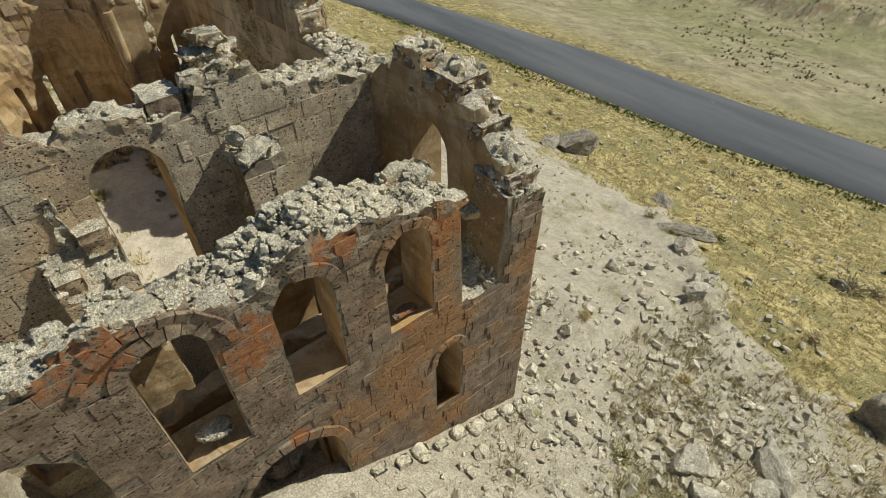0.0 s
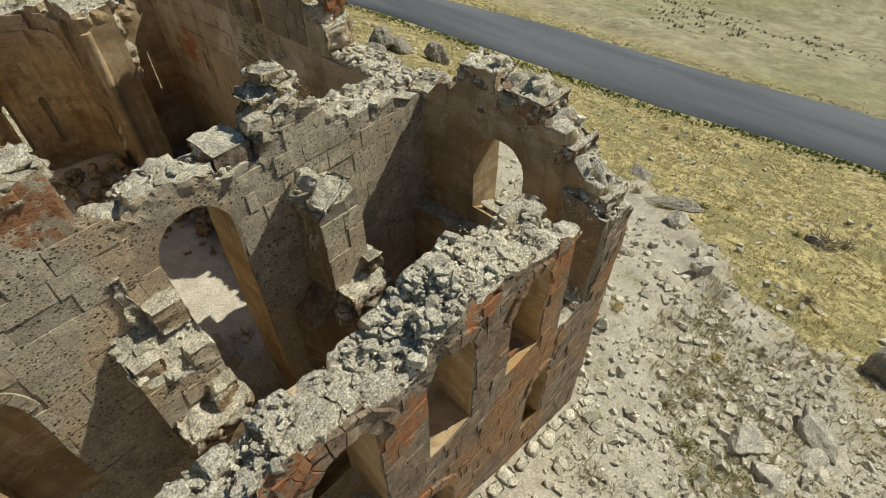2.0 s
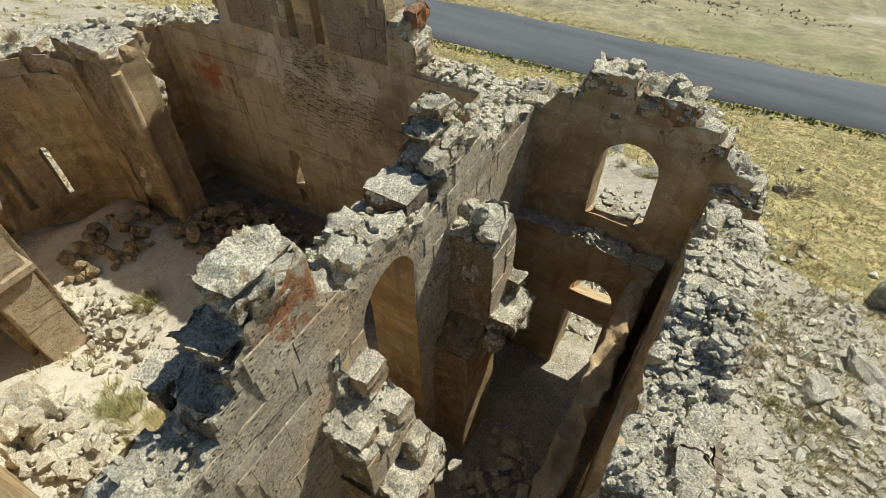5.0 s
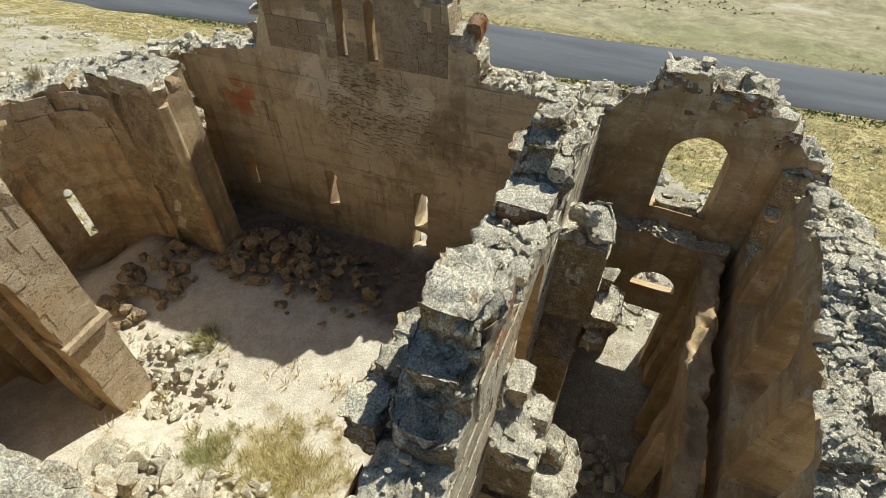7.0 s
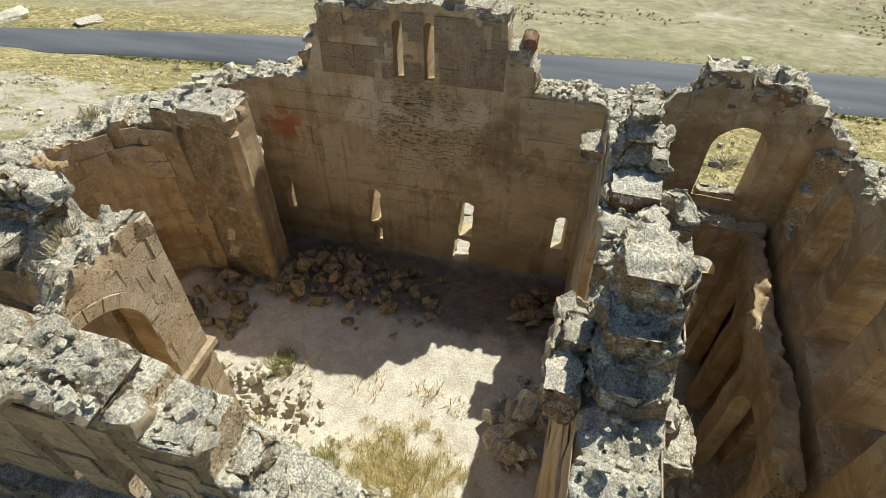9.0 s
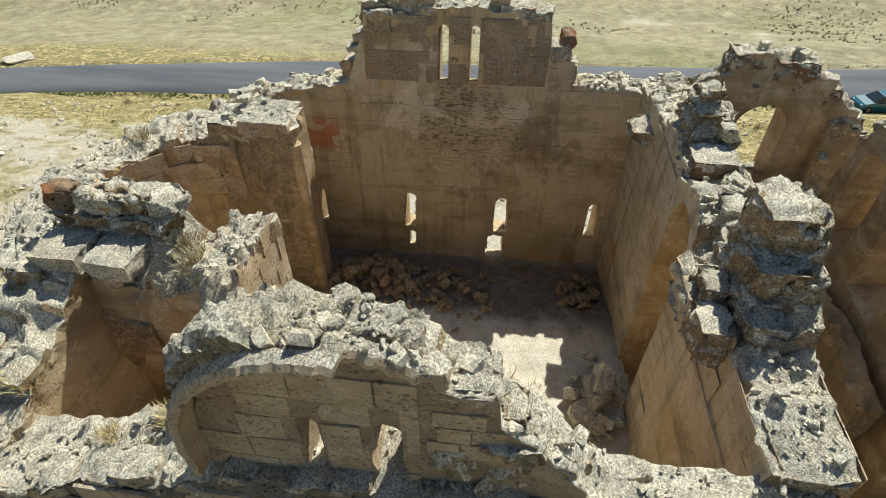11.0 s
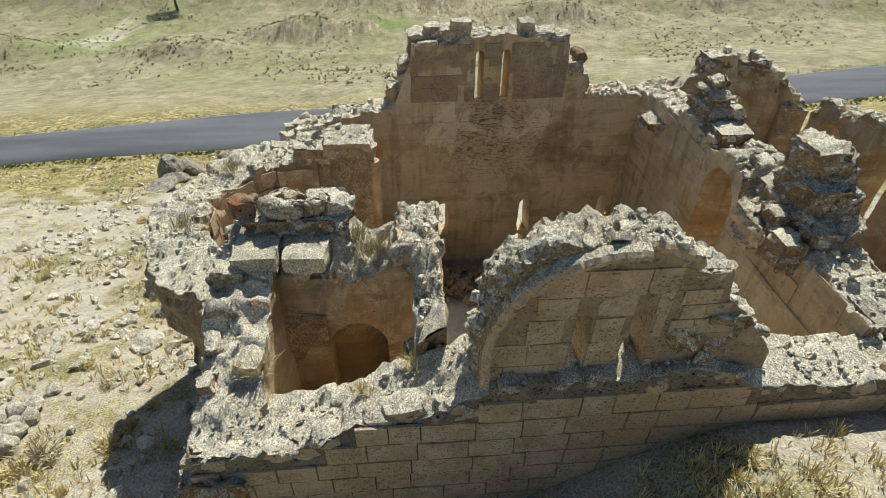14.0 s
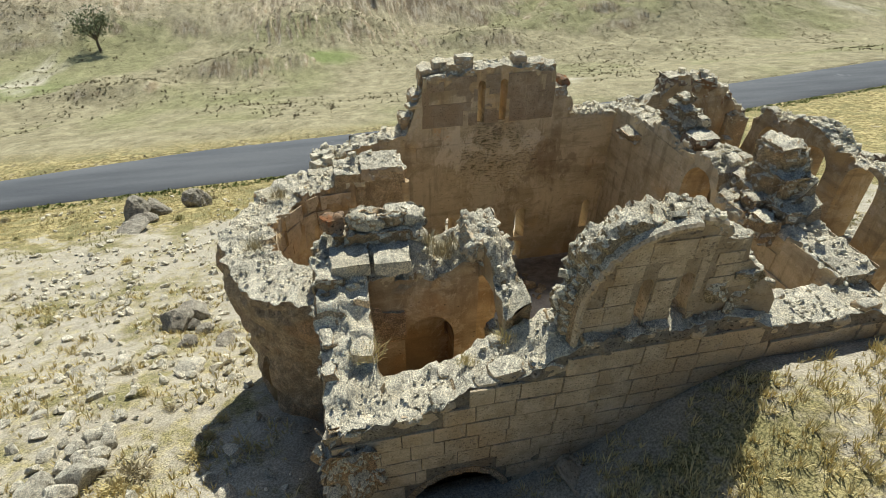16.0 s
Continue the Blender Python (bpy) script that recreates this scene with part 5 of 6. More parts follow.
        path = [(x0, ri), (x0 - 0.01, ri + 0.06), (x0 + 0.03, ri + 0.10), (x0 + 0.14, ri + 0.12)]
        path += [(x0 + 0.18 + (x1 - x0 - 0.18) * j / k, ro - 0.05 * smooth(4, 0, j)) for j in range(k + 1)]
        path += [(x1 + 0.03, (ro + ri) / 2), (x1, ri), ((x0 + x1) / 2, ri)]
        ring = []
        for j, (x, r) in enumerate(path):
            p = Vector((x, cy + r * math.cos(max(a, 0.0)), cz + r * math.sin(a) if a > 0 else cz + 1.25 * a))
            if 3 < j < len(path) - 1:
                w = fbm(p.x * 2.2, p.y * 2.2, p.z * 2.2, 2) * 0.05 + chunk(p.x, p.y, p.z, 2.4, 4.0) * 0.07 + chunk(p.x, p.y, p.z, 5.2, 1.0) * 0.09 + chunk(p.x, p.y, p.z, 10.0, 1.0) * 0.045
                p += Vector((0.4 * w, math.cos(a) * w, math.sin(a) * w))
            ring.append(p)
        rows.append(ring)
    w = len(rows[0])
    verts = [p for r in rows for p in r]
    faces, slots = [], []
    for i in range(n):
        for j in range(w):
            faces.append((i * w + j, i * w + (j + 1) % w, (i + 1) * w + (j + 1) % w, (i + 1) * w + j))
            slots.append(0 if j < 2 else (2 if j == w - 1 else 1))
    faces += [tuple(range(w))[::-1], tuple(n * w + j for j in range(w))]
    slots += [1, 1]
    ob = tagged(mesh_object("wall_vault_stub", verts, faces, [M_ASHLAR_W, M_CROWN, M_PLASTER, M_SHADE_CORE], slots), label="remnant of a rubble barrel vault over the west arm", kind="structure")
    for f in ob.data.polygons:                                              # steep flanks take the darker brown core, shade put into their colour
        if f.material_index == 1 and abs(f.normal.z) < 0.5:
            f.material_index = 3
    rng = np.random.default_rng(21)
    pts = []
    for _ in range(240):
        deg, x = rng.uniform(-15, 116), rng.uniform(-4.05, -3.55)
        sz = 0.03 + 0.16 * rng.random() ** 3.5
        r = 1.47
        pts.append((x, cy + r * math.cos(radians(deg)), cz + r * math.sin(radians(deg)), sz))
    child(stone_heap("loose_rubble", pts, M_STONE, rng), ob, "rubble stones bedded in the vault's back", "stuff")
    return ob


vault_stub()

# north-west chamber
C_ARCH = Hole(0.08, 1.67, 4.0, 8.25, 9.10, ring=0.22)
wall_c = Wall("wall_chamber_south", (-3.4, 14.80), (-1.02, 14.80), 0.42, 3.6, [(0, 9.35), (0.8, 9.45), (1.2, 9.75), (2.38, 9.72)], [C_ARCH], [(0, 9.1), (0.8, 9.3), (1.2, 9.7), (2.38, 9.7)], seed=20, crumble=0.09, top_rough=0.16, erode=0.10,
              mats=(M_ASHLAR_W, M_PLASTER, M_CROWN, M_PLASTER), label="sunlit tan ashlar wall with an arch into the corner chamber")
wall_c.blocks(M_ASHLAR_W, course=0.34, z0=4.0, seed=9, lengths=(0.35, 0.6), skip=0.0, depth=0.005)
wall_c.arch_ring(C_ARCH, M_ASHLAR_W, 0.2, 11, proud=0.018)
wall_c.loose(90, (0.03, 0.16), 22)
wall_c.mass((-2.25, -0.98, 14.86, 15.5, 9.15, 9.75), 24, M_ASHLAR_W, label="large rough block crowning the chamber wall", rough=0.16, strata=0.06)
wall_c.mass((-3.42, -2.85, 15.1, 15.42, 7.6, 8.75), 88, label="rubble heaped in the chamber corner", rough=0.12, strata=0.08)
wall_c.mass((-1.7, -0.9, 15.0, 15.62, 8.5, 9.35), 58, label="torn masonry beside the chamber arch", rough=0.15, strata=0.12)
impost = tagged(part("impost", (lambda b: (bmesh.ops.create_cube(b, size=1.0), bmesh.ops.bevel(b, geom=b.edges[:], offset=0.02, segments=1), b)[2])(bmesh.new()), M_ASHLAR_W, wall_c.ob), label="projecting moulded impost stone")
impost.scale, impost.location = (0.84, 0.8, 0.13), (-1.36, 15.1, 6.88)
K_ARCH = Hole(18.05 - 16.60, 18.05 - 15.64, 4.0, 7.35, 7.93, ring=0.15)
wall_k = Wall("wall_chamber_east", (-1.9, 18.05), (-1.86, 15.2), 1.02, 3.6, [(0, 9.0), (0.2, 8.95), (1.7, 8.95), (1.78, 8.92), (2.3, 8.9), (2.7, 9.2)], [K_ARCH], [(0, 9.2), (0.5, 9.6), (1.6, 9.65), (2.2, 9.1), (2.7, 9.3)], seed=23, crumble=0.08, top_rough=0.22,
              mats=(M_BROWN_SHADED, M_BROWN_SHADED, M_CROWN, M_BROWN_SHADED), label="plastered chamber wall with a low arch, rubble on top")
wall_k.course(4, 13, M_TAN)
wall_k.loose(160, (0.03, 0.16), 23)
wall_k.mass((-1.45, -0.92, 16.05, 17.75, 9.1, 9.68), 55, label="rocky rubble mass on the chamber wall", rough=0.17, strata=0.05)
wall_k.mass((-1.35, -0.9, 16.3, 17.5, 9.5, 9.95), 56, label="rocky rubble mass on the chamber wall", rough=0.15, strata=0.05)
wall_n = Wall("wall_chamber_north", (-0.9, 18.1), (-4.25, 18.1), 0.90, 3.2, [(0, 9.1), (0.7, 9.3), (1.4, 9.0), (2.2, 8.5), (3.35, 8.1)], [], seed=25, crumble=0.12, top_rough=0.14, mats=(M_ERODED, M_BROWN_SHADED, M_CROWN, M_BROWN_SHADED),
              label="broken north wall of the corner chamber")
wall_n.course(5, 11, M_ERODED)
wall_n.course(5, 12, M_TAN, back=True)
wall_n.loose(60, (0.03, 0.15), 24)
STEP = "stepped broken masonry of the chamber corner"
for x0_, x1_, y0_, y1_, z0_, z1_, sd_ in ((-2.15, -1.5, 17.5, 18.15, 8.6, 9.3, 25), (-2.6, -1.95, 17.55, 18.2, 8.3, 8.95, 26), (-3.05, -2.4, 17.5, 18.15, 8.0, 8.65, 27), (-3.6, -2.9, 17.45, 18.2, 7.8, 8.35, 28), (-4.3, -3.5, 17.2, 18.15, 7.6, 8.2, 29)):
    wall_n.mass((x0_, x1_, y0_, y1_, z0_, z1_), sd_, label=STEP, rough=0.12, strata=0.08)

# apse
AP = (0.75, 17.35)
APW = [Hole(s - 0.16, s + 0.16, 4.9, 6.12, 6.28, splay=0.0, dip=0.7) for s in (3.37, 4.77, 6.17)]
wall_a = ArcWall("wall_apse", AP, 2.68, -8, 196, 1.08, 3.0, [(0, 8.6), (1.5, 8.5), (3.0, 8.45), (6, 8.45), (8.2, 8.55), (9.6, 8.3)], APW, seed=27, crumble=0.09, top_rough=0.08, rough=0.13, mats=(M_ERODED, M_PLASTER, M_CROWN, M_PLASTER),
                 label="curved apse wall, plastered inside, eroded outside")
wall_a.blocks(M_ASHLAR_W, z0=7.25, seed=12, back=True, course=0.36, lengths=(0.6, 1.1), skip=0.0, depth=0.02)
wall_a.loose(1100, (0.015, 0.09), 25)
wall_p = Wall("wall_apse_pier", (2.33, 15.92), (3.12, 15.92), 1.7, 3.2, [(0, 8.85), (0.79, 8.9)], [], seed=29, crumble=0.06, top_rough=0.14,
              mats=(M_PLASTER, M_CORE, M_CROWN, M_PLASTER), label="apse pier of plastered tuff with a stone shaft")
wall_p.loose(40, (0.04, 0.2), 26)
wall_p.mass((2.28, 3.3, 15.95, 17.0, 8.55, 9.0), 30, M_ASHLAR_W, label="overhanging cornice block of the apse pier", rough=0.08, strata=0.02)
wall_p.mass((3.0, 3.34, 16.0, 16.7, 6.9, 8.6), 31, M_TAN, label="torn edge of the apse pier", rough=0.10, strata=0.14)


def shaft(x, y, z0, z1, radius):
    """Half-engaged wall shaft, slightly tapered and worn."""
    bm = bmesh.new()
    rows = []
    for i in range(41):
        z = z0 + (z1 - z0) * i / 40
        ring = []
        for k in range(16):
            a = k * math.pi / 8
            r = radius * (1 + 0.08 * fbm(math.cos(a) * 2, z * 2.0, math.sin(a) * 2, 3) )
            ring.append(bm.verts.new((x + r * math.cos(a), y + r * math.sin(a), z)))
        rows.append(ring)
    for i in range(40):
        for k in range(16):
            bm.faces.new((rows[i][k], rows[i][(k + 1) % 16], rows[i + 1][(k + 1) % 16], rows[i + 1][k]))
    bm.faces.new(rows[-1])
    return bm


part("wall_shaft", shaft(2.42, 15.93, 3.4, 8.5, 0.12), M_PLASTER, wall_p.ob, "slim engaged shaft on the apse pier")
wall_ne = Wall("wall_north_east", (5.4, 18.15), (2.9, 18.15), 0.6, 2.4, [(0, 8.2), (1.2, 8.3), (2.5, 8.5)], [Hole(1.15, 1.33, 5.6, 6.9, 7.0, splay=0.04)], seed=31, crumble=0.1,
               label="broken north wall beside the apse")
wall_ne.blocks(M_ASHLAR, z0=2.8, seed=13)
wall_ne.loose(80, (0.07, 0.3), 27)

# added wall behind K_ARCH, hides the sunlit hall floor beyond
K_BACKING = Wall("wall_chamber_niche", (-1.36, 16.9), (-1.36, 15.42), 0.42, 3.6, [(0, 8.3), (1.48, 8.3)], [Hole(1.18, 1.26, 6.9, 7.25)], seed=40, crumble=0.02, top_rough=0.02,
             mats=(M_BROWN_SHADED, M_BROWN_SHADED, M_BROWN_SHADED, M_BROWN_SHADED), label="plastered wall added behind the chamber arch to keep it dark")


def pilaster(name, x0, x1, y0, y1, z0, tops, seed, label, front=None, holes=()):
    top = [(0, tops[0]), (0.5 * (x1 - x0), tops[1]), (x1 - x0, tops[2])]
    return Wall(name, (x0, y0), (x1, y0), y1 - y0, z0, top, holes, seed=seed, crumble=0.07, top_rough=0.12, mats=(front or M_CORE, M_PLASTER, M_CROWN, M_PLASTER), label=label)


p1 = pilaster("wall_pilaster_south", 2.10, 2.86, 7.55, 8.36, 6.55, (8.40, 8.42, 8.40), 35, "ashlar pilaster with a tilted capstone")
p1.blocks(M_ASHLAR_D, z0=6.75, seed=14, course=0.36, lengths=(0.4, 0.8), skip=0.0)
p1.loose(20, (0.04, 0.16), 29)
SPRING = "torn springing of the fallen lower vault"
p1.mass((2.05, 3.02, 7.0, 7.75, 6.25, 6.86), 54, label=SPRING, rough=0.14, strata=0.08)
p1.mass((2.62, 3.1, 7.25, 8.3, 6.4, 7.2), 75, label=SPRING, rough=0.14, strata=0.08)
p1.mass((1.95, 2.5, 7.2, 7.6, 6.0, 6.5), 76, label=SPRING, rough=0.12, strata=0.08)
Wall("wall_pier_lower", (1.62, 7.62), (2.78, 7.62), 0.74, 1.2, [(0, 6.1), (0.6, 6.5), (1.16, 6.5)], [], seed=77, crumble=0.06, top_rough=0.08, erode=0.12, rough=0.04, mats=(M_PLASTER, M_PLASTER, M_SHADE_CORE, M_PLASTER), label="orange plastered lower pier of the annex")
wall_d.mass((3.3, 4.15, 8.95, 9.62, 8.45, 8.78), 32, label="broken cornice slab jutting into the hall", rough=0.10)
p3 = Wall("wall_pilaster_broken", (-0.95, 7.64), (0.08, 7.64), 0.7, 6.3, [(0, 7.45), (0.5, 7.2), (1.03, 7.15)], [], [(0, 7.75), (0.5, 7.9), (1.03, 8.0)], seed=37, crumble=0.10, top_rough=0.08, erode=0.12,
          mats=(M_CORE_D, M_CORE_D, M_CROWN, M_CORE_D), label="broken pilaster stub with exposed rubble core")
p3.blocks(M_ASHLAR_D, z0=6.5, z1=7.5, seed=15, course=0.36, lengths=(0.35, 0.6))
TORN = "torn stepped blocks of the stub"
for x0_, x1_, y0_, y1_, z0_, z1_, sd_ in ((-0.40, 0.10, 7.95, 8.32, 7.6, 8.10, 52), (-0.30, 0.12, 7.62, 8.0, 6.9, 7.42, 53), (-0.95, -0.5, 7.7, 8.3, 7.2, 7.62, 51)):
    p3.mass((x0_, x1_, y0_, y1_, z0_, z1_), sd_, M_ASHLAR_D, label=TORN, rough=0.05, strata=0.03)
p3.mass((-0.95, 0.12, 7.02, 7.75, 6.0, 6.48), 72, label=TORN, rough=0.12, strata=0.06)
p3.mass((-0.35, 0.14, 7.3, 7.75, 6.3, 6.75), 73, label=TORN, rough=0.10, strata=0.05)
Wall("wall_pier_west", (-0.95, 7.35), (0.04, 7.35), 1.0, 1.2, [(0, 6.1), (0.99, 6.1)], [], seed=78, crumble=0.06, top_rough=0.06, erode=0.10, rough=0.04, mats=(M_PLASTER, M_PLASTER, M_SHADE_CORE, M_PLASTER), label="plastered lower pier under the broken stub")
p3.mass((-0.62, -0.36, 8.2, 8.36, 7.5, 8.7), 74, M_CROWN, label="pale mortar scar above the stub", rough=0.08, strata=0.05)
p3.loose(60, (0.04, 0.2), 31)


# ---------------------------------------------------------------- stones lying about
def boulder(name, x, y, size, seed, label, sink=0.3, turn=0.0, material=None, z=None, category="boulder", group=""):
    base = ground_height(x, y) if z is None else z
    ob = rough_rock(name, (x, y, base + size[2] * (0.5 - sink)), size, material or M_BOULDER, seed, 4 if max(size) > 0.8 else 3, 0.22, turn)
    return tagged(ob, label=label, category=category, group=group)


for n_, (x_, y_, sz_, sd_, lab_) in enumerate((
        (7.75, 0.95, (0.95, 0.75, 0.6), 1, "big rough grey boulder in dry grass"),
        (9.65, -0.35, (1.5, 0.8, 0.7), 2, "long pale boulder with a shaded side"),
        (7.2, 0.25, (0.8, 0.6, 0.5), 3, "half-buried grey boulder in rubble"),
        (14.7, -1.8, (1.3, 1.1, 1.5), 4, "large dark rock at the slope's edge"),
        (14.25, 4.15, (0.95, 0.7, 0.6), 5, "pale squared rock on bare ground"),
        (17.3, 6.1, (1.0, 0.8, 0.7), 6, "angular pale rock below a ledge"),
        (12.7, 6.5, (0.5, 0.5, 0.5), 7, "small dark rock on bare ground"),
        (26.0, 27.3, (1.7, 1.4, 1.8), 8, "upright dark rock in the meadow"),
        (11.6, 3.6, (0.55, 0.45, 0.4), 9, "small brown rock on the slope"),
        (8.6, -0.5, (0.7, 0.5, 0.35), 10, "low pale rock between boulders"),
        (22.3, 9.7, (1.5, 1.0, 0.45), 11, "grey rock at the meadow's edge"),
        (23.2, 1.6, (0.8, 0.6, 0.5), 12, "dark rock in golden grass"),
        (19.2, 7.1, (2.3, 0.9, 0.55), 13, "flat undercut rock slab"),
        (23.0, 16.1, (2.6, 1.6, 1.5), 14, "dark grey rock ledge above the meadow"),
        (21.6, 16.9, (1.6, 1.0, 0.5), 15, "flat grey rock beside a ledge"))):
    boulder("boulder", x_, y_, sz_, sd_, lab_, turn=n_ * 0.7, material=M_LEDGE if sd_ in (4, 8, 11, 12, 13, 14, 15) else None)

for n_, (x_, y_, sz_, sd_) in enumerate(((23.2, 30.2, (2.0, 1.5, 1.9), 21), (24.6, 29.4, (1.9, 1.4, 1.3), 22), (22.2, 29.6, (1.6, 1.2, 0.8), 23), (20.0, 29.4, (2.2, 1.3, 0.7), 24))):
    boulder("outcrop_rock", x_, y_, sz_, sd_, "weathered grey outcrop rock above the meadow", turn=n_, group="rock outcrop in the meadow", category="rock", material=M_LEDGE)
for n_, (x_, y_, sz_, sd_) in enumerate(((5.6, 23.3, (1.3, 0.9, 0.9), 31), (6.3, 22.9, (1.0, 0.8, 0.8), 32), (5.3, 22.7, (0.5, 0.4, 0.4), 33), (4.9, 22.3, (0.5, 0.5, 0.35), 34), (3.9, 22.6, (0.6, 0.5, 0.4), 35), (3.6, 21.4, (0.9, 0.5, 0.35), 36))):
    boulder("heap_rock", x_, y_, sz_, sd_, "grey rock of a heap on stony ground", turn=n_ * 1.3, material=M_LEDGE, group="rock heap north of the apse", category="rock")
for n_, (x_, y_, s_) in enumerate(((-2.14, 22.97, 0.68), (-2.13, 23.62, 0.5), (-2.56, 23.14, 0.55), (-2.37, 23.68, 0.6), (-1.9, 22.73, 0.42), (-1.55, 22.83, 0.45), (-1.48, 23.13, 0.4),
                                   (-1.16, 22.74, 0.36), (-0.81, 22.94, 0.42), (-0.97, 23.17, 0.44), (-1.18, 23.41, 0.4), (-1.77, 23.39, 0.42), (-1.3, 22.95, 0.34), (-2.75, 23.4, 0.5), (-2.9, 23.0, 0.45), (-1.7, 23.05, 0.35))):
    boulder("building_stone", x_, y_, (s_, s_ * 0.85, s_ * 0.8), 100 + n_, "tumbled grey building stone in a pile", turn=n_ * 0.9, sink=0.12, group="pile of tumbled stones", category="stone")
for n_, (x_, y_, s_) in enumerate(((-1.15, 24.0, 0.4), (-0.28, 22.87, 0.42), (0.34, 24.76, 0.38), (0.02, 24.05, 0.4), (-0.43, 24.45, 0.36), (2.87, 25.26, 0.5), (3.17, 24.13, 0.55), (3.43, 23.32, 0.6), (1.72, 21.91, 0.8), (2.39, 23.61, 0.3))):
    boulder("slope_rock", x_, y_, (s_, s_ * 0.8, s_ * 0.5), 160 + n_, "pale flat rock half buried in the stony slope", turn=n_ * 1.1, sink=0.25, group="rocks on the stony slope", category="rock")

for n_, (x_, y_, sz_) in enumerate(((40.0, 60.0, (2.6, 2.4, 0.9)), (38.6, 69.0, (4.2, 3.0, 1.2)))):
    boulder("pale_mound", x_, y_, sz_, 140 + n_, "pale mound of earth tipped beside the road", sink=0.35, material=M_STONE, category="mound")


def scatter(count, box, size, seed, keep=None, power=3.0):
    rng = np.random.default_rng(seed)
    pts = []
    while len(pts) < count:
        x, y = rng.uniform(box[0], box[1]), rng.uniform(box[2], box[3])
        if -4.5 < x < 6.0 and 4.2 < y < 18.4 or (x - 0.75) ** 2 + (y - 17.35) ** 2 < 8:
            continue
        if keep and rng.random() > keep(x, y):
            continue
        if abs(x - road_x(y)) < road_half(y) + 0.3:
            continue
        sz = size[0] + (size[1] - size[0]) * rng.random() ** power
        pts.append((x, y, ground_height(x, y) + sz * 0.18, sz))
    return pts


def clump(x, y):
    return smooth(-0.25, 0.45, fbm(x * 0.35, y * 0.35, 12.0, 2))


def make_field_stone():
    return make_rubble("field_stone", (0.58, 0.525, 0.41), (0.82, 0.765, 0.63), (0.70, 0.635, 0.50), dirt=0.6)


M_FIELD = make_field_stone()
_st = scatter(4600, (5.5, 17.0, -5.0, 9.0), (0.025, 0.34), 51, lambda x, y: (0.12 + 0.88 * clump(x, y)) * (0.15 + 0.85 * smooth(13, 7, x)), 6.0)
_st += scatter(1500, (0.0, 7.5, -3.0, 4.3), (0.03, 0.32), 52, None, 4.0)
_st += scatter(2600, (2.5, 13.0, -4.0, 4.3), (0.025, 0.30), 152, lambda x, y: 0.15 + 0.85 * clump(x * 1.7, y * 1.7), 6.0)
tagged(stone_heap("rubble_field", _st, M_FIELD, np.random.default_rng(53)), label="scattered pale rubble stones below the south wall", category="rubble", kind="stuff")
_st = scatter(5200, (-6, 16.0, 18.5, 34.0), (0.025, 0.45), 54, lambda x, y: (0.15 + 0.85 * clump(x, y)) * smooth(36, 22, y), 6.5)
tagged(stone_heap("stony_ground", _st, M_FIELD, np.random.default_rng(55), kinds=9), label="pale stones strewn over the northern slope", category="stones", kind="stuff")
_st = scatter(1500, (7, 34, -14, 46), (0.06, 0.5), 56, lambda x, y: clump(x * 0.5, y * 0.5), 3.5)
tagged(stone_heap("meadow_stones", _st, M_FIELD, np.random.default_rng(57), kinds=9), label="scattered stones in the dry meadow", category="stones", kind="stuff")


_st = scatter(2600, (-40, 14, -34, 60), (0.04, 0.5), 58, lambda x, y: clump(x * 0.6, y * 0.6) * (0.1 if -5 < x < 18 and -6 < y < 34 else 1.0), 4.0)
tagged(stone_heap("hillside_stones", _st, M_FIELD, np.random.default_rng(59), kinds=9), label="stones strewn over the upper hillside", category="stones", kind="stuff")


def heap(x, y, rx, ry, high, count, size, seed, label, floor=None, material=None, kinds=12):
    rng = np.random.default_rng(seed)
    pts = []
    for _ in range(count):
        u, a = rng.random() ** 0.6, rng.uniform(0, 6.283)
        px, py = x + rx * u * math.cos(a), y + ry * u * math.sin(a)
        if not (-3.3 < px < 4.9):
            continue
        sz = size[0] + (size[1] - size[0]) * rng.random() ** 2
        pts.append((px, py, (ground_height(px, py) if floor is None else floor) + high * (1 - u) * rng.random() + sz * 0.2, sz))
    tagged(stone_heap("fallen_rubble", pts, material or M_FIELD, rng, 1.2, kinds), label=label, category="rubble", kind="stuff")


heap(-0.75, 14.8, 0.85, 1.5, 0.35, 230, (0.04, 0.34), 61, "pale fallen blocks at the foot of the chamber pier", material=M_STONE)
# heaps in the hall's shade use the darker core: shade put into stone colour
heap(3.1, 15.0, 1.5, 1.3, 0.5, 190, (0.06, 0.42), 62, "fallen blocks in the shade of the east wall", material=M_SHADE_CORE)
heap(2.9, 13.2, 1.5, 1.6, 0.2, 120, (0.05, 0.34), 63, "rubble strewn over the shaded hall floor", material=M_SHADE_CORE)
heap(1.0, 16.6, 1.3, 0.9, 0.35, 80, (0.1, 0.5), 64, "fallen stones in the apse", material=M_SHADE_CORE)
heap(0.2, 9.7, 1.0, 0.5, 0.5, 70, (0.1, 0.6), 65, "rubble along the foot of the dividing wall")
heap(3.4, 9.8, 1.2, 0.5, 0.3, 40, (0.1, 0.5), 66, "rubble in the hall's corner", material=M_SHADE_CORE)
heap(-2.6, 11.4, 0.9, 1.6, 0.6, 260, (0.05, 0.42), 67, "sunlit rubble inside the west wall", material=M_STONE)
heap(1.3, 6.6, 1.3, 1.0, 0.4, 120, (0.1, 0.5), 68, "rubble on the annex floor", 2.3)
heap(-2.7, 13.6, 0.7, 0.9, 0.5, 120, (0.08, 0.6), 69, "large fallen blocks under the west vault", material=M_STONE)


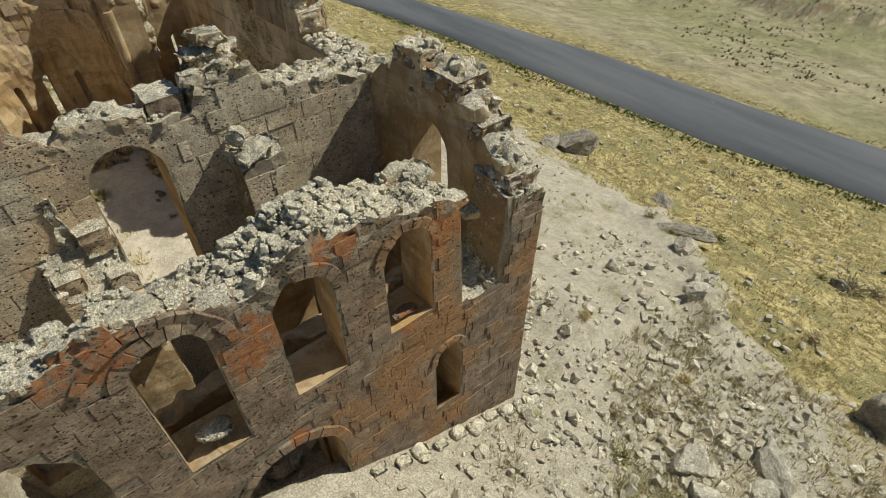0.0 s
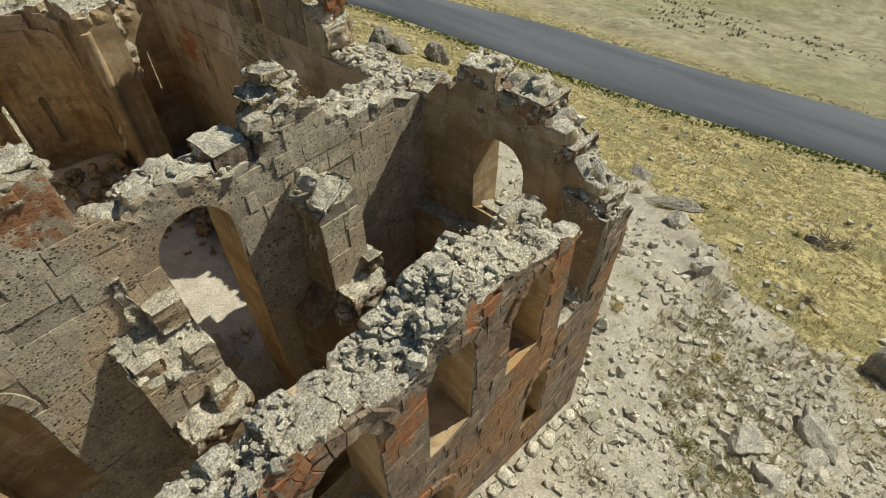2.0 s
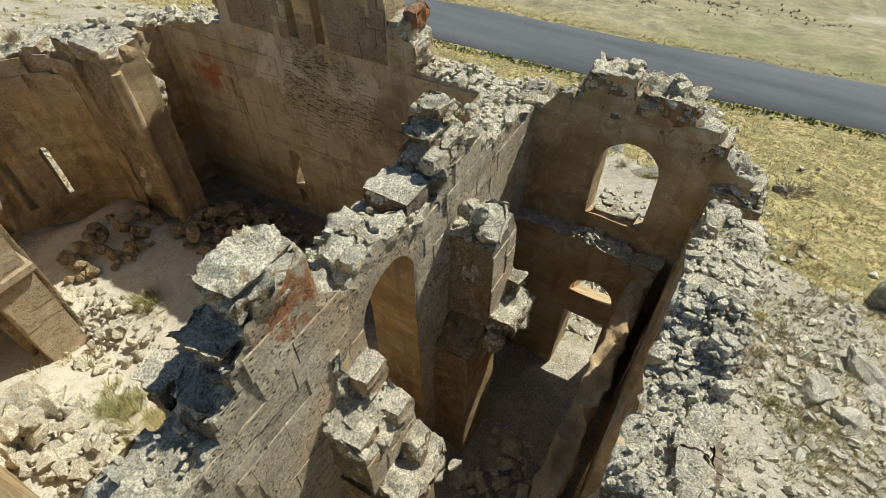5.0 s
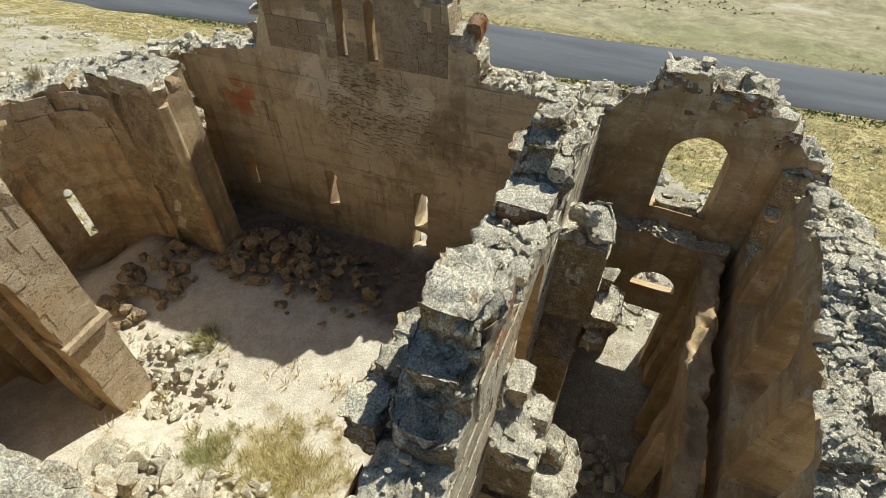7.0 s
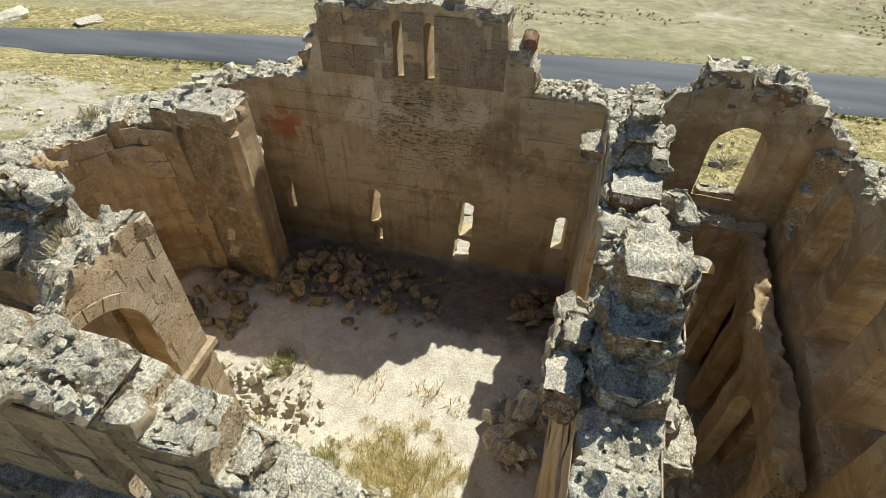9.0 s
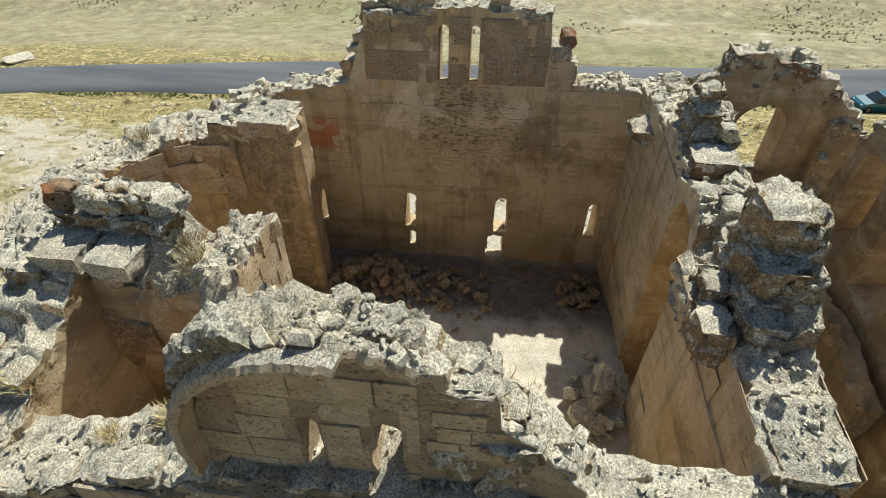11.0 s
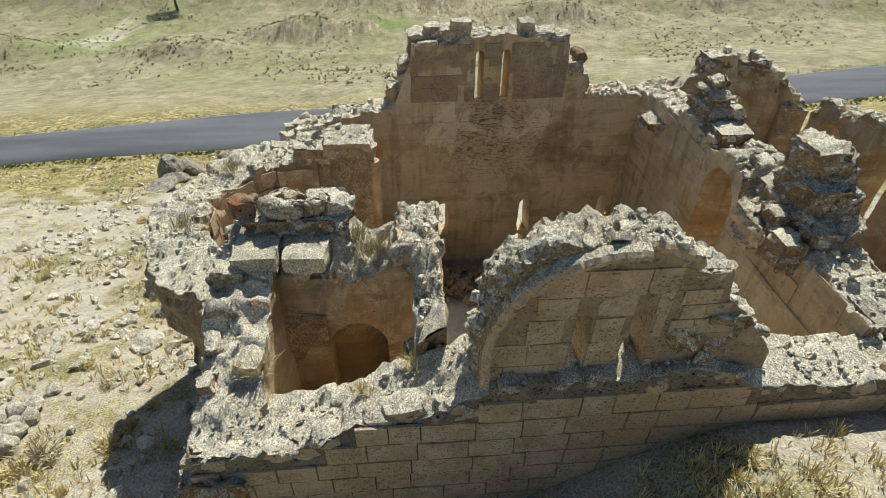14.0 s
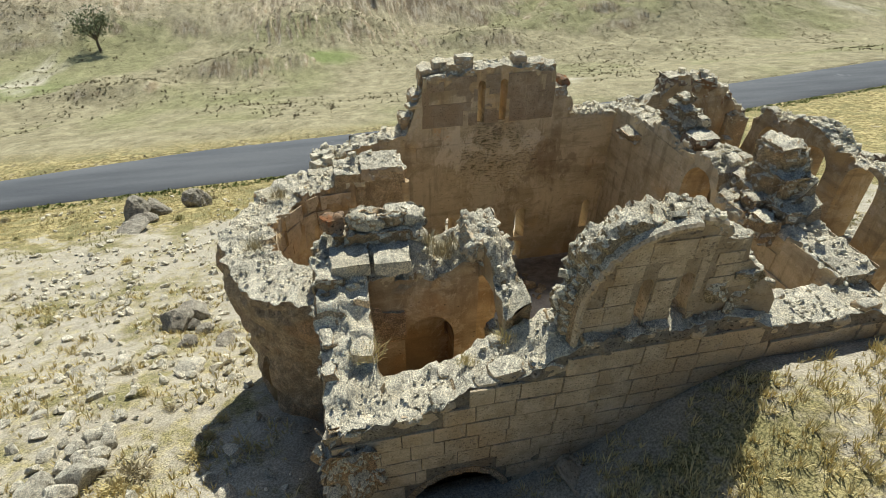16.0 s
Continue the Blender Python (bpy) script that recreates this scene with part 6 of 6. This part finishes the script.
# ---------------------------------------------------------------- single large blocks
def dressed_block(x, y, z, size, turn, label, tilt=(0.0, 0.0), seed=0, material=None, rough=0.08):
    """A squared building stone with worn edges; z: its underside."""
    box = (x - size[0] / 2, x + size[0] / 2, y - size[1] / 2, y + size[1] / 2, z, z + size[2])
    ob = crag("dressed_block", box, material or M_ASHLAR_W, seed, rough=rough, strata=0.02, step=0.04, turn=turn, tilt=tilt, top=material, worn=1.0)
    return tagged(ob, label=label, category="stone block")


for n_, (x_, y_, z_, sz_, tr_, tl_, lab_) in enumerate((
        (-1.62, 17.46, 9.08, (0.74, 0.70, 0.34), 0.03, (0, 0), "flat pale slab on the chamber wall"),
        (-1.62, 16.74, 9.06, (0.74, 0.68, 0.33), -0.05, (0, 0), "flat pale slab beside a gap with brush"),
        (-1.1, 17.7, 9.5, (0.5, 0.5, 0.42), 0.4, (0.1, 0.1), "rough block with orange lichen on the chamber wall"),
        (-0.98, 17.1, 9.5, (0.75, 0.6, 0.35), 0.2, (0.05, 0.1), "rough pale block on the chamber wall"),
        (-0.95, 16.4, 9.5, (0.6, 0.8, 0.36), -0.2, (0.1, 0), "rough block lying on the chamber wall"),
        (2.48, 7.80, 8.42, (0.80, 0.50, 0.20), 0.25, (0.12, -0.2), "tilted capstone on the pilaster"),
        (2.30, 8.0, 8.50, (0.48, 0.42, 0.40), 1.0, (0.5, 0.3), "rough stone leaning on the pilaster"),
        (0.35, 8.7, 9.28, (0.55, 0.5, 0.26), -0.2, (0.0, -0.15), "pale block at the arch's shoulder"),
        (3.62, 5.0, 8.85, (0.55, 0.42, 0.34), 0.5, (0.2, 0.15), "tilted block on the south wall"),
        (3.0, 4.62, 6.86, (0.5, 0.28, 0.16), 0.02, (0.0, 0.05), "orange-lichened stone on a window sill"),
        (0.0, 4.62, 6.76, (0.5, 0.3, 0.18), -0.05, (0.0, 0.1), "broken sill stone of an arched window"),
        (5.35, 10.85, 9.45, (0.62, 0.4, 0.42), 0.1, (0, 0), "red-lichened block at the gable's foot"))):
    dressed_block(x_, y_, z_, sz_, tr_, lab_, tl_, seed=n_ * 3.1, material=M_ASHLAR if "lichen" in lab_ else M_CROWN, rough=0.035 if "slab" in lab_ else 0.08)

for n_ in range(8):
    x_ = 1.95 + 0.47 * n_
    dressed_block(x_, 4.22 - 0.05 * (n_ % 2), ground_height(x_, 4.2) - 0.06, (0.46, 0.30 + 0.04 * (n_ % 3), 0.26), 0.03 * (n_ % 3 - 1), "pale footing stone at the south wall's base", (0.04 * (n_ % 2), 0.22), 300 + n_ * 1.7, M_STONE)["group"] = "footing stones of the south wall"
for n_ in range(5):
    for r_ in range(2):
        dressed_block(-2.42 + 0.40 * n_ - 0.06 * r_, 4.66 + 0.40 * r_, 8.86 + 0.03 * n_ - 0.05 * r_, (0.37, 0.36, 0.30), 0.05 * ((n_ * 3 + r_) % 3 - 1), "pale squared arch stone on the south wall", (0.03 * (n_ % 2), 0.04 * (r_ - 0.5)), 200 + n_ * 2.3 + r_, M_CROWN)["group"] = "arch stones on the south wall"
dressed_block(-4.75, 14.25, ground_height(-4.75, 14.25) + 0.06, (0.75, 0.62, 0.10), 0.5, "smooth grey slab lying in the shade", (0.15, -0.25), 91, M_ASHLAR_W)


# ---------------------------------------------------------------- plants
def make_leaf(name, a, b, rough=0.8):
    m = Nodes(name)
    col = m.mix(m.island(), a, b)
    col = m.mix(m.ramp(m.noise(0.6, 3.0), 0.4, 0.62), col, m.mix(0.5, b, a))
    m.bsdf.inputs["Subsurface Weight"].default_value = 0.0
    return m.done(col, rough)


M_STRAW = make_leaf("dry_grass", (0.50, 0.40, 0.16), (0.74, 0.63, 0.34))
M_OLIVE = make_leaf("green_scrub", (0.25, 0.235, 0.09), (0.43, 0.385, 0.18))
M_VERGE = make_leaf("verge_grass", (0.12, 0.17, 0.05), (0.28, 0.30, 0.10))
M_TWIG = make_leaf("grey_scrub", (0.34, 0.29, 0.175), (0.56, 0.48, 0.31))


def blades(name, spots, material, seed, count=9, width=0.012, lean=0.7):
    """Tufts of thin blades joined in one mesh. spots: (x, y, z, height)."""
    rng = np.random.default_rng(seed)
    sp = np.repeat(np.array(spots), count, axis=0)
    n = len(sp)
    ang, out = rng.uniform(0, 6.283, n), rng.random(n) ** 0.7
    hgt = sp[:, 3] * rng.uniform(0.5, 1.15, n)
    root = sp[:, :3] + np.stack([np.cos(ang) * out * sp[:, 3] * 0.35, np.sin(ang) * out * sp[:, 3] * 0.35, np.zeros(n) - 0.01], 1)
    tip = root + np.stack([np.cos(ang) * out * hgt * lean, np.sin(ang) * out * hgt * lean, hgt * (1 - 0.35 * out)], 1)
    tip[:, :2] += rng.normal(0, 0.12, (n, 2)) * hgt[:, None]
    side = np.stack([-np.sin(ang), np.cos(ang), np.zeros(n)], 1) * (width * (0.6 + hgt / 0.3))[:, None]
    mid = root * 0.5 + tip * 0.5 + np.array([0, 0, 1.0]) * (hgt * 0.12)[:, None]
    verts = np.stack([root - side, root + side, mid + side * 0.7, tip, mid - side * 0.7], 1).reshape(-1, 3)
    k = np.arange(n)[:, None] * 5
    faces = np.concatenate([k + np.array([0, 1, 2]), k + np.array([0, 2, 4]), k + np.array([4, 2, 3])])
    return mesh_object(name, verts, faces, [material])


def grow(count, box, size, seed, keep, power=1.5):
    return [(x, y, ground_height(x, y), s) for x, y, _, s in scatter(count, box, size, seed, keep, power)]


def meadow(x, y):
    edge = 13.6 + 6.9 * smooth(0.5, 9.0, y) + 2.2 * fbm(x * 0.3, y * 0.3, 1.0, 2)
    return (0.06 + 0.94 * smooth(-1.0, 1.5, x - edge)) * (0.25 + 0.75 * clump(x * 1.3 + 9, y * 1.3))


tagged(blades("dry_meadow_grass", grow(22000, (8, 37, -18, 50), (0.05, 0.17), 71, meadow), M_STRAW, 72, 9, 0.008, 1.0), label="golden dry grass on the slope", category="grass", kind="stuff")
tagged(blades("olive_meadow_herbs", grow(5200, (6, 37, -18, 50), (0.06, 0.20), 73, lambda x, y: clump(x * 0.8 + 30, y * 0.8) ** 2), M_OLIVE, 74, 10, 0.008), label="olive green herbs among dry grass", category="grass", kind="stuff")
tagged(blades("slope_grass", grow(3000, (-8, 9, 18.5, 32), (0.08, 0.28), 75, lambda x, y: clump(x * 1.6, y * 1.6 + 4)), M_STRAW, 76, 9, 0.010), label="sparse dry grass between stones", category="grass", kind="stuff")
tagged(blades("bank_grass", grow(5000, (-16, -4.2, -2, 18), (0.08, 0.26), 77, lambda x, y: (0.2 + 0.8 * clump(x * 2, y * 2)) * smooth(-15, -8, x) * smooth(-2, 5, y) * smooth(18, 12.5, y)), M_STRAW, 78, 14, 0.007), label="tall dry grass on the bank by the west front", category="grass", kind="stuff")
tagged(blades("hillside_grass", grow(6000, (-40, 12, -34, 60), (0.06, 0.24), 87, lambda x, y: clump(x * 1.1 + 5, y * 1.1) * (0.1 if -5 < x < 18 and -6 < y < 34 else 1.0)), M_STRAW, 88, 7, 0.014, 0.9), label="sparse dry grass on the upper hillside", category="grass", kind="stuff")
tagged(blades("rubble_grass", grow(1900, (4, 14, -5, 4.2), (0.08, 0.3), 79, lambda x, y: clump(x * 1.4, y * 1.4)), M_TWIG, 80, 16, 0.004), label="thin dry grass among the rubble", category="grass", kind="stuff")


tagged(blades("rubble_herbs", grow(1500, (4, 16, -6, 4.2), (0.07, 0.24), 179, lambda x, y: clump(x * 0.9 + 3, y * 0.9) ** 2 * smooth(3.9, 2.6, y)), M_OLIVE, 180, 14, 0.005, 1.0), label="olive tufts among the rubble below the wall", category="grass", kind="stuff")
tagged(blades("rubble_straw", grow(1300, (5, 17, -7, 3.6), (0.07, 0.22), 181, lambda x, y: clump(x * 0.8 + 13, y * 0.8) ** 2), M_STRAW, 182, 12, 0.005, 1.0), label="straw tufts among the rubble below the wall", category="grass", kind="stuff")
_far = []
_rng = np.random.default_rng(85)
while len(_far) < 16000:
    x_ = 54 + 140 * _rng.random() ** 1.1
    y_ = _rng.uniform(-110, 150)
    on = max(math.exp(-((x_ - mx) / rx) ** 2 - ((y_ - my) / ry) ** 2) for mx, my, rx, ry in ((101, 36, 7, 12), (89, 53, 7, 11), (132, -75, 18, 45), (92, 86, 8, 16), (128, 14, 11, 16), (113, -17, 7, 16), (139, 84, 14, 26)))
    if max(on, 0.35 * smooth(0.0, 0.4, fbm(x_ * 0.03, y_ * 0.03, 3.0, 3))) * (0.15 + 0.85 * clump(x_ * 0.9, y_ * 0.9)) > _rng.random():
        _far.append((x_, y_, ground_height(x_, y_), 0.10 + 0.32 * _rng.random() ** 1.6))
M_SCRUB = make_leaf("hill_scrub_twigs", (0.14, 0.115, 0.065), (0.30, 0.255, 0.155))
tagged(blades("hill_scrub", _far, M_SCRUB, 86, 8, 0.035, 1.1), label="low dry scrub dotting the far hills", category="scrub", kind="stuff")


def verge(side):
    rng = np.random.default_rng(81 + side)
    pts = []
    for _ in range(7000 if side < 0 else 3200):
        y = rng.uniform(-70, 95)
        x = road_x(y) + side * (road_half(y) + 0.1 + abs(rng.normal(0, 0.8)) * (0.4 + clump(3.0, y * 0.8)))
        pts.append((x, y, ground_height(x, y) - 0.02, (0.05 if side < 0 else 0.03) + (0.25 if side < 0 else 0.14) * rng.random() ** 2.5))
    return pts


tagged(blades("green_verge", verge(-1), M_VERGE, 83, 9, 0.03), label="green grass along the near road edge", category="grass", kind="stuff")
tagged(blades("dry_verge", verge(1), M_TWIG, 84, 9, 0.03), label="dry scrub along the far road edge", category="grass", kind="stuff")


def shrub_mesh(name, material, seed, twigs=520):
    rng = np.random.default_rng(seed)
    verts, faces = [], []
    for _ in range(twigs):
        a, e = rng.uniform(0, 6.283), rng.uniform(0.35, 1.5)
        d = np.array([math.cos(a) * math.cos(e), math.sin(a) * math.cos(e), math.sin(e)])
        r = rng.uniform(0.25, 0.5) * (1 + 0.3 * math.sin(a * 3 + seed))
        p = d * r * rng.uniform(0.35, 1.0)
        q = p + (d + rng.normal(0, 0.45, 3)) * 0.10
        q[2] = max(q[2], 0.01)
        w = np.cross(d, rng.normal(size=3))
        w = w / (np.linalg.norm(w) + 1e-6) * rng.uniform(0.008, 0.018)
        o = len(verts)
        verts += [p - w * 0.5, p + w * 0.5, (p + q) / 2 + w, q, (p + q) / 2 - w]
        faces += [(o, o + 1, o + 2), (o, o + 2, o + 4), (o + 4, o + 2, o + 3)]
    ob = mesh_object(name, verts, faces, [material])
    return ob


_kinds = [shrub_mesh("shrub", mt, 5 + i) for i, mt in enumerate((M_TWIG, M_OLIVE, M_STRAW))]
_labels = ("low grey-brown thorny shrub on stony ground", "low olive green shrub on stony ground", "yellowed dry bush on stony ground")
_spots = [(23.4, 1.2, 1.6, 0), (24.2, 0.4, 1.2, 0), (12.6, 6.4, 0.6, 1), (8.4, 2.2, 0.7, 0), (0.6, 22.64, 0.55, 2), (0.55, 22.75, 0.4, 1), (-2.19, 22.02, 1.0, 0), (-2.53, 22.22, 0.8, 2), (-2.3, 21.8, 0.5, 0), (-1.97, 20.91, 0.65, 2), (-1.75, 20.85, 0.5, 1), (-1.4, 20.78, 0.5, 2), (-0.86, 20.61, 0.45, 2), (-0.21, 21.81, 0.4, 0), (9.8, 1.7, 0.7, 0), (10.2, 2.3, 0.6, 2), (6.6, 1.9, 0.7, 1), (7.5, 2.7, 0.6, 0), (18.9, 8.6, 0.8, 0), (2.2, 23.6, 0.7, 0)]
_rng = np.random.default_rng(91)
while len(_spots) < 75:
    x_, y_ = _rng.uniform(-4, 34), _rng.uniform(-10, 42)
    if (-5 < x_ < 7 and 3 < y_ < 21) or abs(x_ - road_x(y_)) < 5:
        continue
    _spots.append((x_, y_, _rng.uniform(0.35, 0.95), int(_rng.integers(3))))
for n_, (x_, y_, s_, k_) in enumerate(_spots):
    m_ = pose(x_, y_, ground_height(x_, y_) - 0.03, 0, 0, n_ * 47)
    ob_ = copy_thing(_kinds[k_], m_)
    ob_.scale = (s_ * 1.2, s_ * 1.1, s_ * 0.8)
    tagged(ob_, label=_labels[k_], category="shrub", group="dry shrubs on the slope")
for ob_ in _kinds:
    bpy.data.objects.remove(ob_)

# brush inside the hall and on the walls
_rng = np.random.default_rng(191)
M_HALLBUSH = make_leaf("hall_brush", (0.42, 0.34, 0.12), (0.78, 0.68, 0.36))
M_HALLGREEN = make_leaf("hall_brush_green", (0.26, 0.26, 0.10), (0.50, 0.47, 0.22))


def brush(name, x, y, rx, ry, count, high, material, seed, label):
    """A low bush of fine stalks, denser and higher in its middle."""
    root = tagged(new(name), label=label, category="bush")
    root.location = (x, y, ground_height(x, y))
    for k, tall in enumerate((0.6, 0.85, 1.0)):
        spots = []
        for _ in range(count):
            u, a = _rng.random() ** 0.6, _rng.uniform(0, 6.283)
            px, py = rx * u * math.cos(a), ry * u * math.sin(a)
            if fbm((x + px) * 2.2, (y + py) * 2.2, 5.0, 2) + 0.5 * (1 - u) < 0.0:
                continue
            spots.append((px, py, ground_height(x + px, y + py) - root.location.z, high * tall * (1.1 - 0.7 * u) * _rng.uniform(0.6, 1.1)))
        child(blades("foliage", spots, material, seed + k, 22, 0.0032, 0.95), root, kind="stuff")


brush("dry_bush", -1.45, 11.6, 1.25, 1.55, 260, 0.36, M_HALLBUSH, 93, "large golden dry bush on the sunlit hall floor")
brush("dry_bush", -1.75, 12.9, 0.7, 0.7, 90, 0.28, M_HALLGREEN, 193, "yellow-green bush beside the golden one")
_hall = [(0.15 + 0.3 * math.cos(i * 2.4) * (i / 22), 14.6 + 0.35 * math.sin(i * 2.4) * (i / 22), 4.6, 0.22) for i in range(22)]
tagged(blades("green_bush", _hall, M_OLIVE, 94, 24, 0.007, 0.9), label="grey-green bush at the shade's edge", category="bush")
_rng = np.random.default_rng(96)
_hall = [(x, y, ground_height(x, y), _rng.uniform(0.08, 0.25)) for x, y in zip(_rng.uniform(-2.4, 0.6, 240), _rng.uniform(10.6, 15.0, 240)) if clump(x * 3, y * 3) > 0.3]
tagged(blades("hall_grass", _hall, M_STRAW, 97, 10, 0.007), label="sparse dry grass on the hall floor", category="grass", kind="stuff")
for n_, (x_, y_, z_, s_, mt_) in enumerate(((-3.15, 17.35, 8.45, 0.34, M_STRAW), (-1.55, 15.85, 9.1, 0.30, M_TWIG), (-1.45, 15.65, 9.15, 0.3, M_TWIG), (-1.3, 16.05, 9.2, 0.28, M_TWIG), (-3.5, 15.2, 8.75, 0.28, M_STRAW),
                                            (-3.7, 15.9, 8.6, 0.16, M_STRAW), (2.2, 18.9, 8.5, 0.3, M_TWIG), (0.2, 19.3, 8.5, 0.25, M_TWIG), (-3.3, 14.95, 8.9, 0.22, M_STRAW), (3.3, 17.4, 8.7, 0.25, M_TWIG))):
    sp_ = [(x_ + 0.16 * math.cos(i * 2.4) * (i / 8), y_ + 0.16 * math.sin(i * 2.4) * (i / 8), z_, s_) for i in range(8)]
    tagged(blades("wall_tuft", sp_, mt_, 200 + n_, 20, 0.004, 0.7), label="dry tuft growing on the broken wall top", category="grass tuft", group="tufts on the walls")


# ---------------------------------------------------------------- lone tree
def build_tree(x, y):
    base = ground_height(x, y) - 0.1
    root = tagged(new("tree"), label="lone grey-green tree with a round open crown", category="tree")
    root.location = (x, y, base)
    rng = np.random.default_rng(3)
    m = Nodes("bark")
    bark = m.done(m.mix(m.noise(6.0, 5.0), (0.09, 0.07, 0.05), (0.20, 0.165, 0.125)), 0.95)

    def limb(bm, p, q, r0, r1):
        d = (q - p).normalized()
        u = d.orthogonal().normalized()
        v = d.cross(u)
        rings = []
        for i in range(4):
            c = p.lerp(q, i / 3) + Vector(rng.normal(0, 0.04, 3)) * (p - q).length * 0.3
            r = r0 + (r1 - r0) * i / 3
            rings.append([bm.verts.new(c + (u * math.cos(k * 1.0472) + v * math.sin(k * 1.0472)) * r) for k in range(6)])
        for i in range(3):
            for k in range(6):
                bm.faces.new((rings[i][k], rings[i][(k + 1) % 6], rings[i + 1][(k + 1) % 6], rings[i + 1][k]))

    bm = bmesh.new()
    limb(bm, Vector((0, 0, 0)), Vector((0.1, 0.05, 2.6)), 0.34, 0.24)
    part("trunk", bm, bark, root)
    tips = []
    for i in range(9):
        a = i * 0.7 + 0.3
        q = Vector((math.cos(a) * rng.uniform(1.4, 2.9), math.sin(a) * rng.uniform(1.4, 2.9), rng.uniform(4.4, 7.2)))
        bm = bmesh.new()
        limb(bm, Vector((0.1, 0.05, 2.3)), q, 0.16, 0.05)
        for _ in range(3):
            e = q + Vector(rng.normal(0, 0.9, 3))
            limb(bm, q * 0.7 + Vector((0, 0, 0.8)), e, 0.06, 0.02)
            tips.append(e)
        part("limb", bm, bark, root)
        tips.append(q)
    verts, faces = [], []
    for c in tips:
        for _ in range(62):
            d = Vector(rng.normal(0, 0.66, 3))
            p = c + d
            w, h = Vector(rng.normal(0, 0.11, 3)), Vector(rng.normal(0, 0.11, 3))
            o = len(verts)
            verts += [p - w, p + h, p + w, p - h]
            faces.append((o, o + 1, o + 2, o + 3))
    crown = mesh_object("crown", verts, faces, [make_leaf("tree_leaf", (0.13, 0.155, 0.085), (0.25, 0.27, 0.155))])
    crown.parent = root


build_tree(124.8, 65.0)


# ---------------------------------------------------------------- parked car
def build_car(x, y, turn):
    m = Nodes("car_paint")
    paint = m.done((0.015, 0.12, 0.16), 0.25, spec=0.5)
    m.bsdf.inputs["Coat Weight"].default_value = 0.8
    m = Nodes("car_glass")
    glass = m.done((0.02, 0.03, 0.035), 0.05, spec=0.6)
    m = Nodes("tyre_rubber")
    rubber = m.done((0.02, 0.02, 0.02), 0.8)
    m = Nodes("rim_metal")
    rim_mat = m.done((0.5, 0.5, 0.5), 0.35)
    m.bsdf.inputs["Metallic"].default_value = 0.9
    root = tagged(new("car"), label="dark teal hatchback parked on the road verge", category="car")
    root.matrix_world = pose(x, y, max(ground_height(x, y), ROAD_Z) + 0.02, 0, 0, turn)

    def loft(profile, name, mat, half, taper, label=""):
        bm = bmesh.new()
        rows = []
        for side in (-1, -0.92, 0, 0.92, 1):
            k = 1.0 if abs(side) < 0.95 else 0.97
            rows.append([bm.verts.new((px, side * half * (1 - taper * max(0, pz - 0.75)), 0.25 + (pz - 0.25) * k)) for px, pz in profile])
        n = len(profile)
        for r in range(4):
            for i in range(n):
                bm.faces.new((rows[r][i], rows[r][(i + 1) % n], rows[r + 1][(i + 1) % n], rows[r + 1][i]))
        bm.faces.new(rows[0])
        bm.faces.new(rows[-1][::-1])
        bmesh.ops.recalc_face_normals(bm, faces=bm.faces)
        return part(name, bm, mat, root, label)

    loft([(-2.0, 0.3), (-2.05, 0.6), (-1.95, 0.88), (-1.0, 0.93), (1.0, 0.95), (1.75, 0.82), (2.0, 0.66), (2.02, 0.32), (1.7, 0.22), (-1.7, 0.22)], "body", paint, 0.84, 0.0)
    loft([(-1.85, 0.9), (-1.45, 1.38), (-0.6, 1.47), (0.25, 1.44), (1.05, 0.94)], "windows", glass, 0.76, 0.22, "dark tinted car windows")
    loft([(-1.5, 1.39), (-0.6, 1.485), (0.25, 1.455), (0.3, 1.435), (-0.6, 1.465), (-1.5, 1.37)], "roof", paint, 0.78, 0.20)
    for sx in (-1.25, 1.3):
        for sy in (-0.78, 0.78):
            bm = bmesh.new()
            bmesh.ops.create_cone(bm, cap_ends=True, segments=20, radius1=0.31, radius2=0.31, depth=0.2)
            bmesh.ops.bevel(bm, geom=[e for e in bm.edges if len(e.link_faces) == 2 and any(len(f.verts) > 4 for f in e.link_faces)], offset=0.03, segments=2)
            bmesh.ops.rotate(bm, verts=bm.verts, matrix=Matrix.Rotation(math.pi / 2, 3, 'X'))
            bmesh.ops.translate(bm, verts=bm.verts, vec=(sx, sy, 0.31))
            wheel = part("wheel", bm, rubber, root)
            bm = bmesh.new()
            bmesh.ops.create_cone(bm, cap_ends=True, segments=16, radius1=0.19, radius2=0.17, depth=0.22)
            bmesh.ops.rotate(bm, verts=bm.verts, matrix=Matrix.Rotation(math.pi / 2, 3, 'X'))
            bmesh.ops.translate(bm, verts=bm.verts, vec=(sx, sy, 0.31))
            part("rim", bm, rim_mat, wheel)
    for sy in (-0.6, 0.6):
        bm = bmesh.new()
        bmesh.ops.create_uvsphere(bm, u_segments=10, v_segments=6, radius=0.13)
        bmesh.ops.scale(bm, verts=bm.verts, vec=(0.5, 1.2, 0.7))
        bmesh.ops.translate(bm, verts=bm.verts, vec=(1.93, sy, 0.66))
        part("headlight", bm, rim_mat, root, "clear headlight")


build_car(41.3, -19.6, 97)
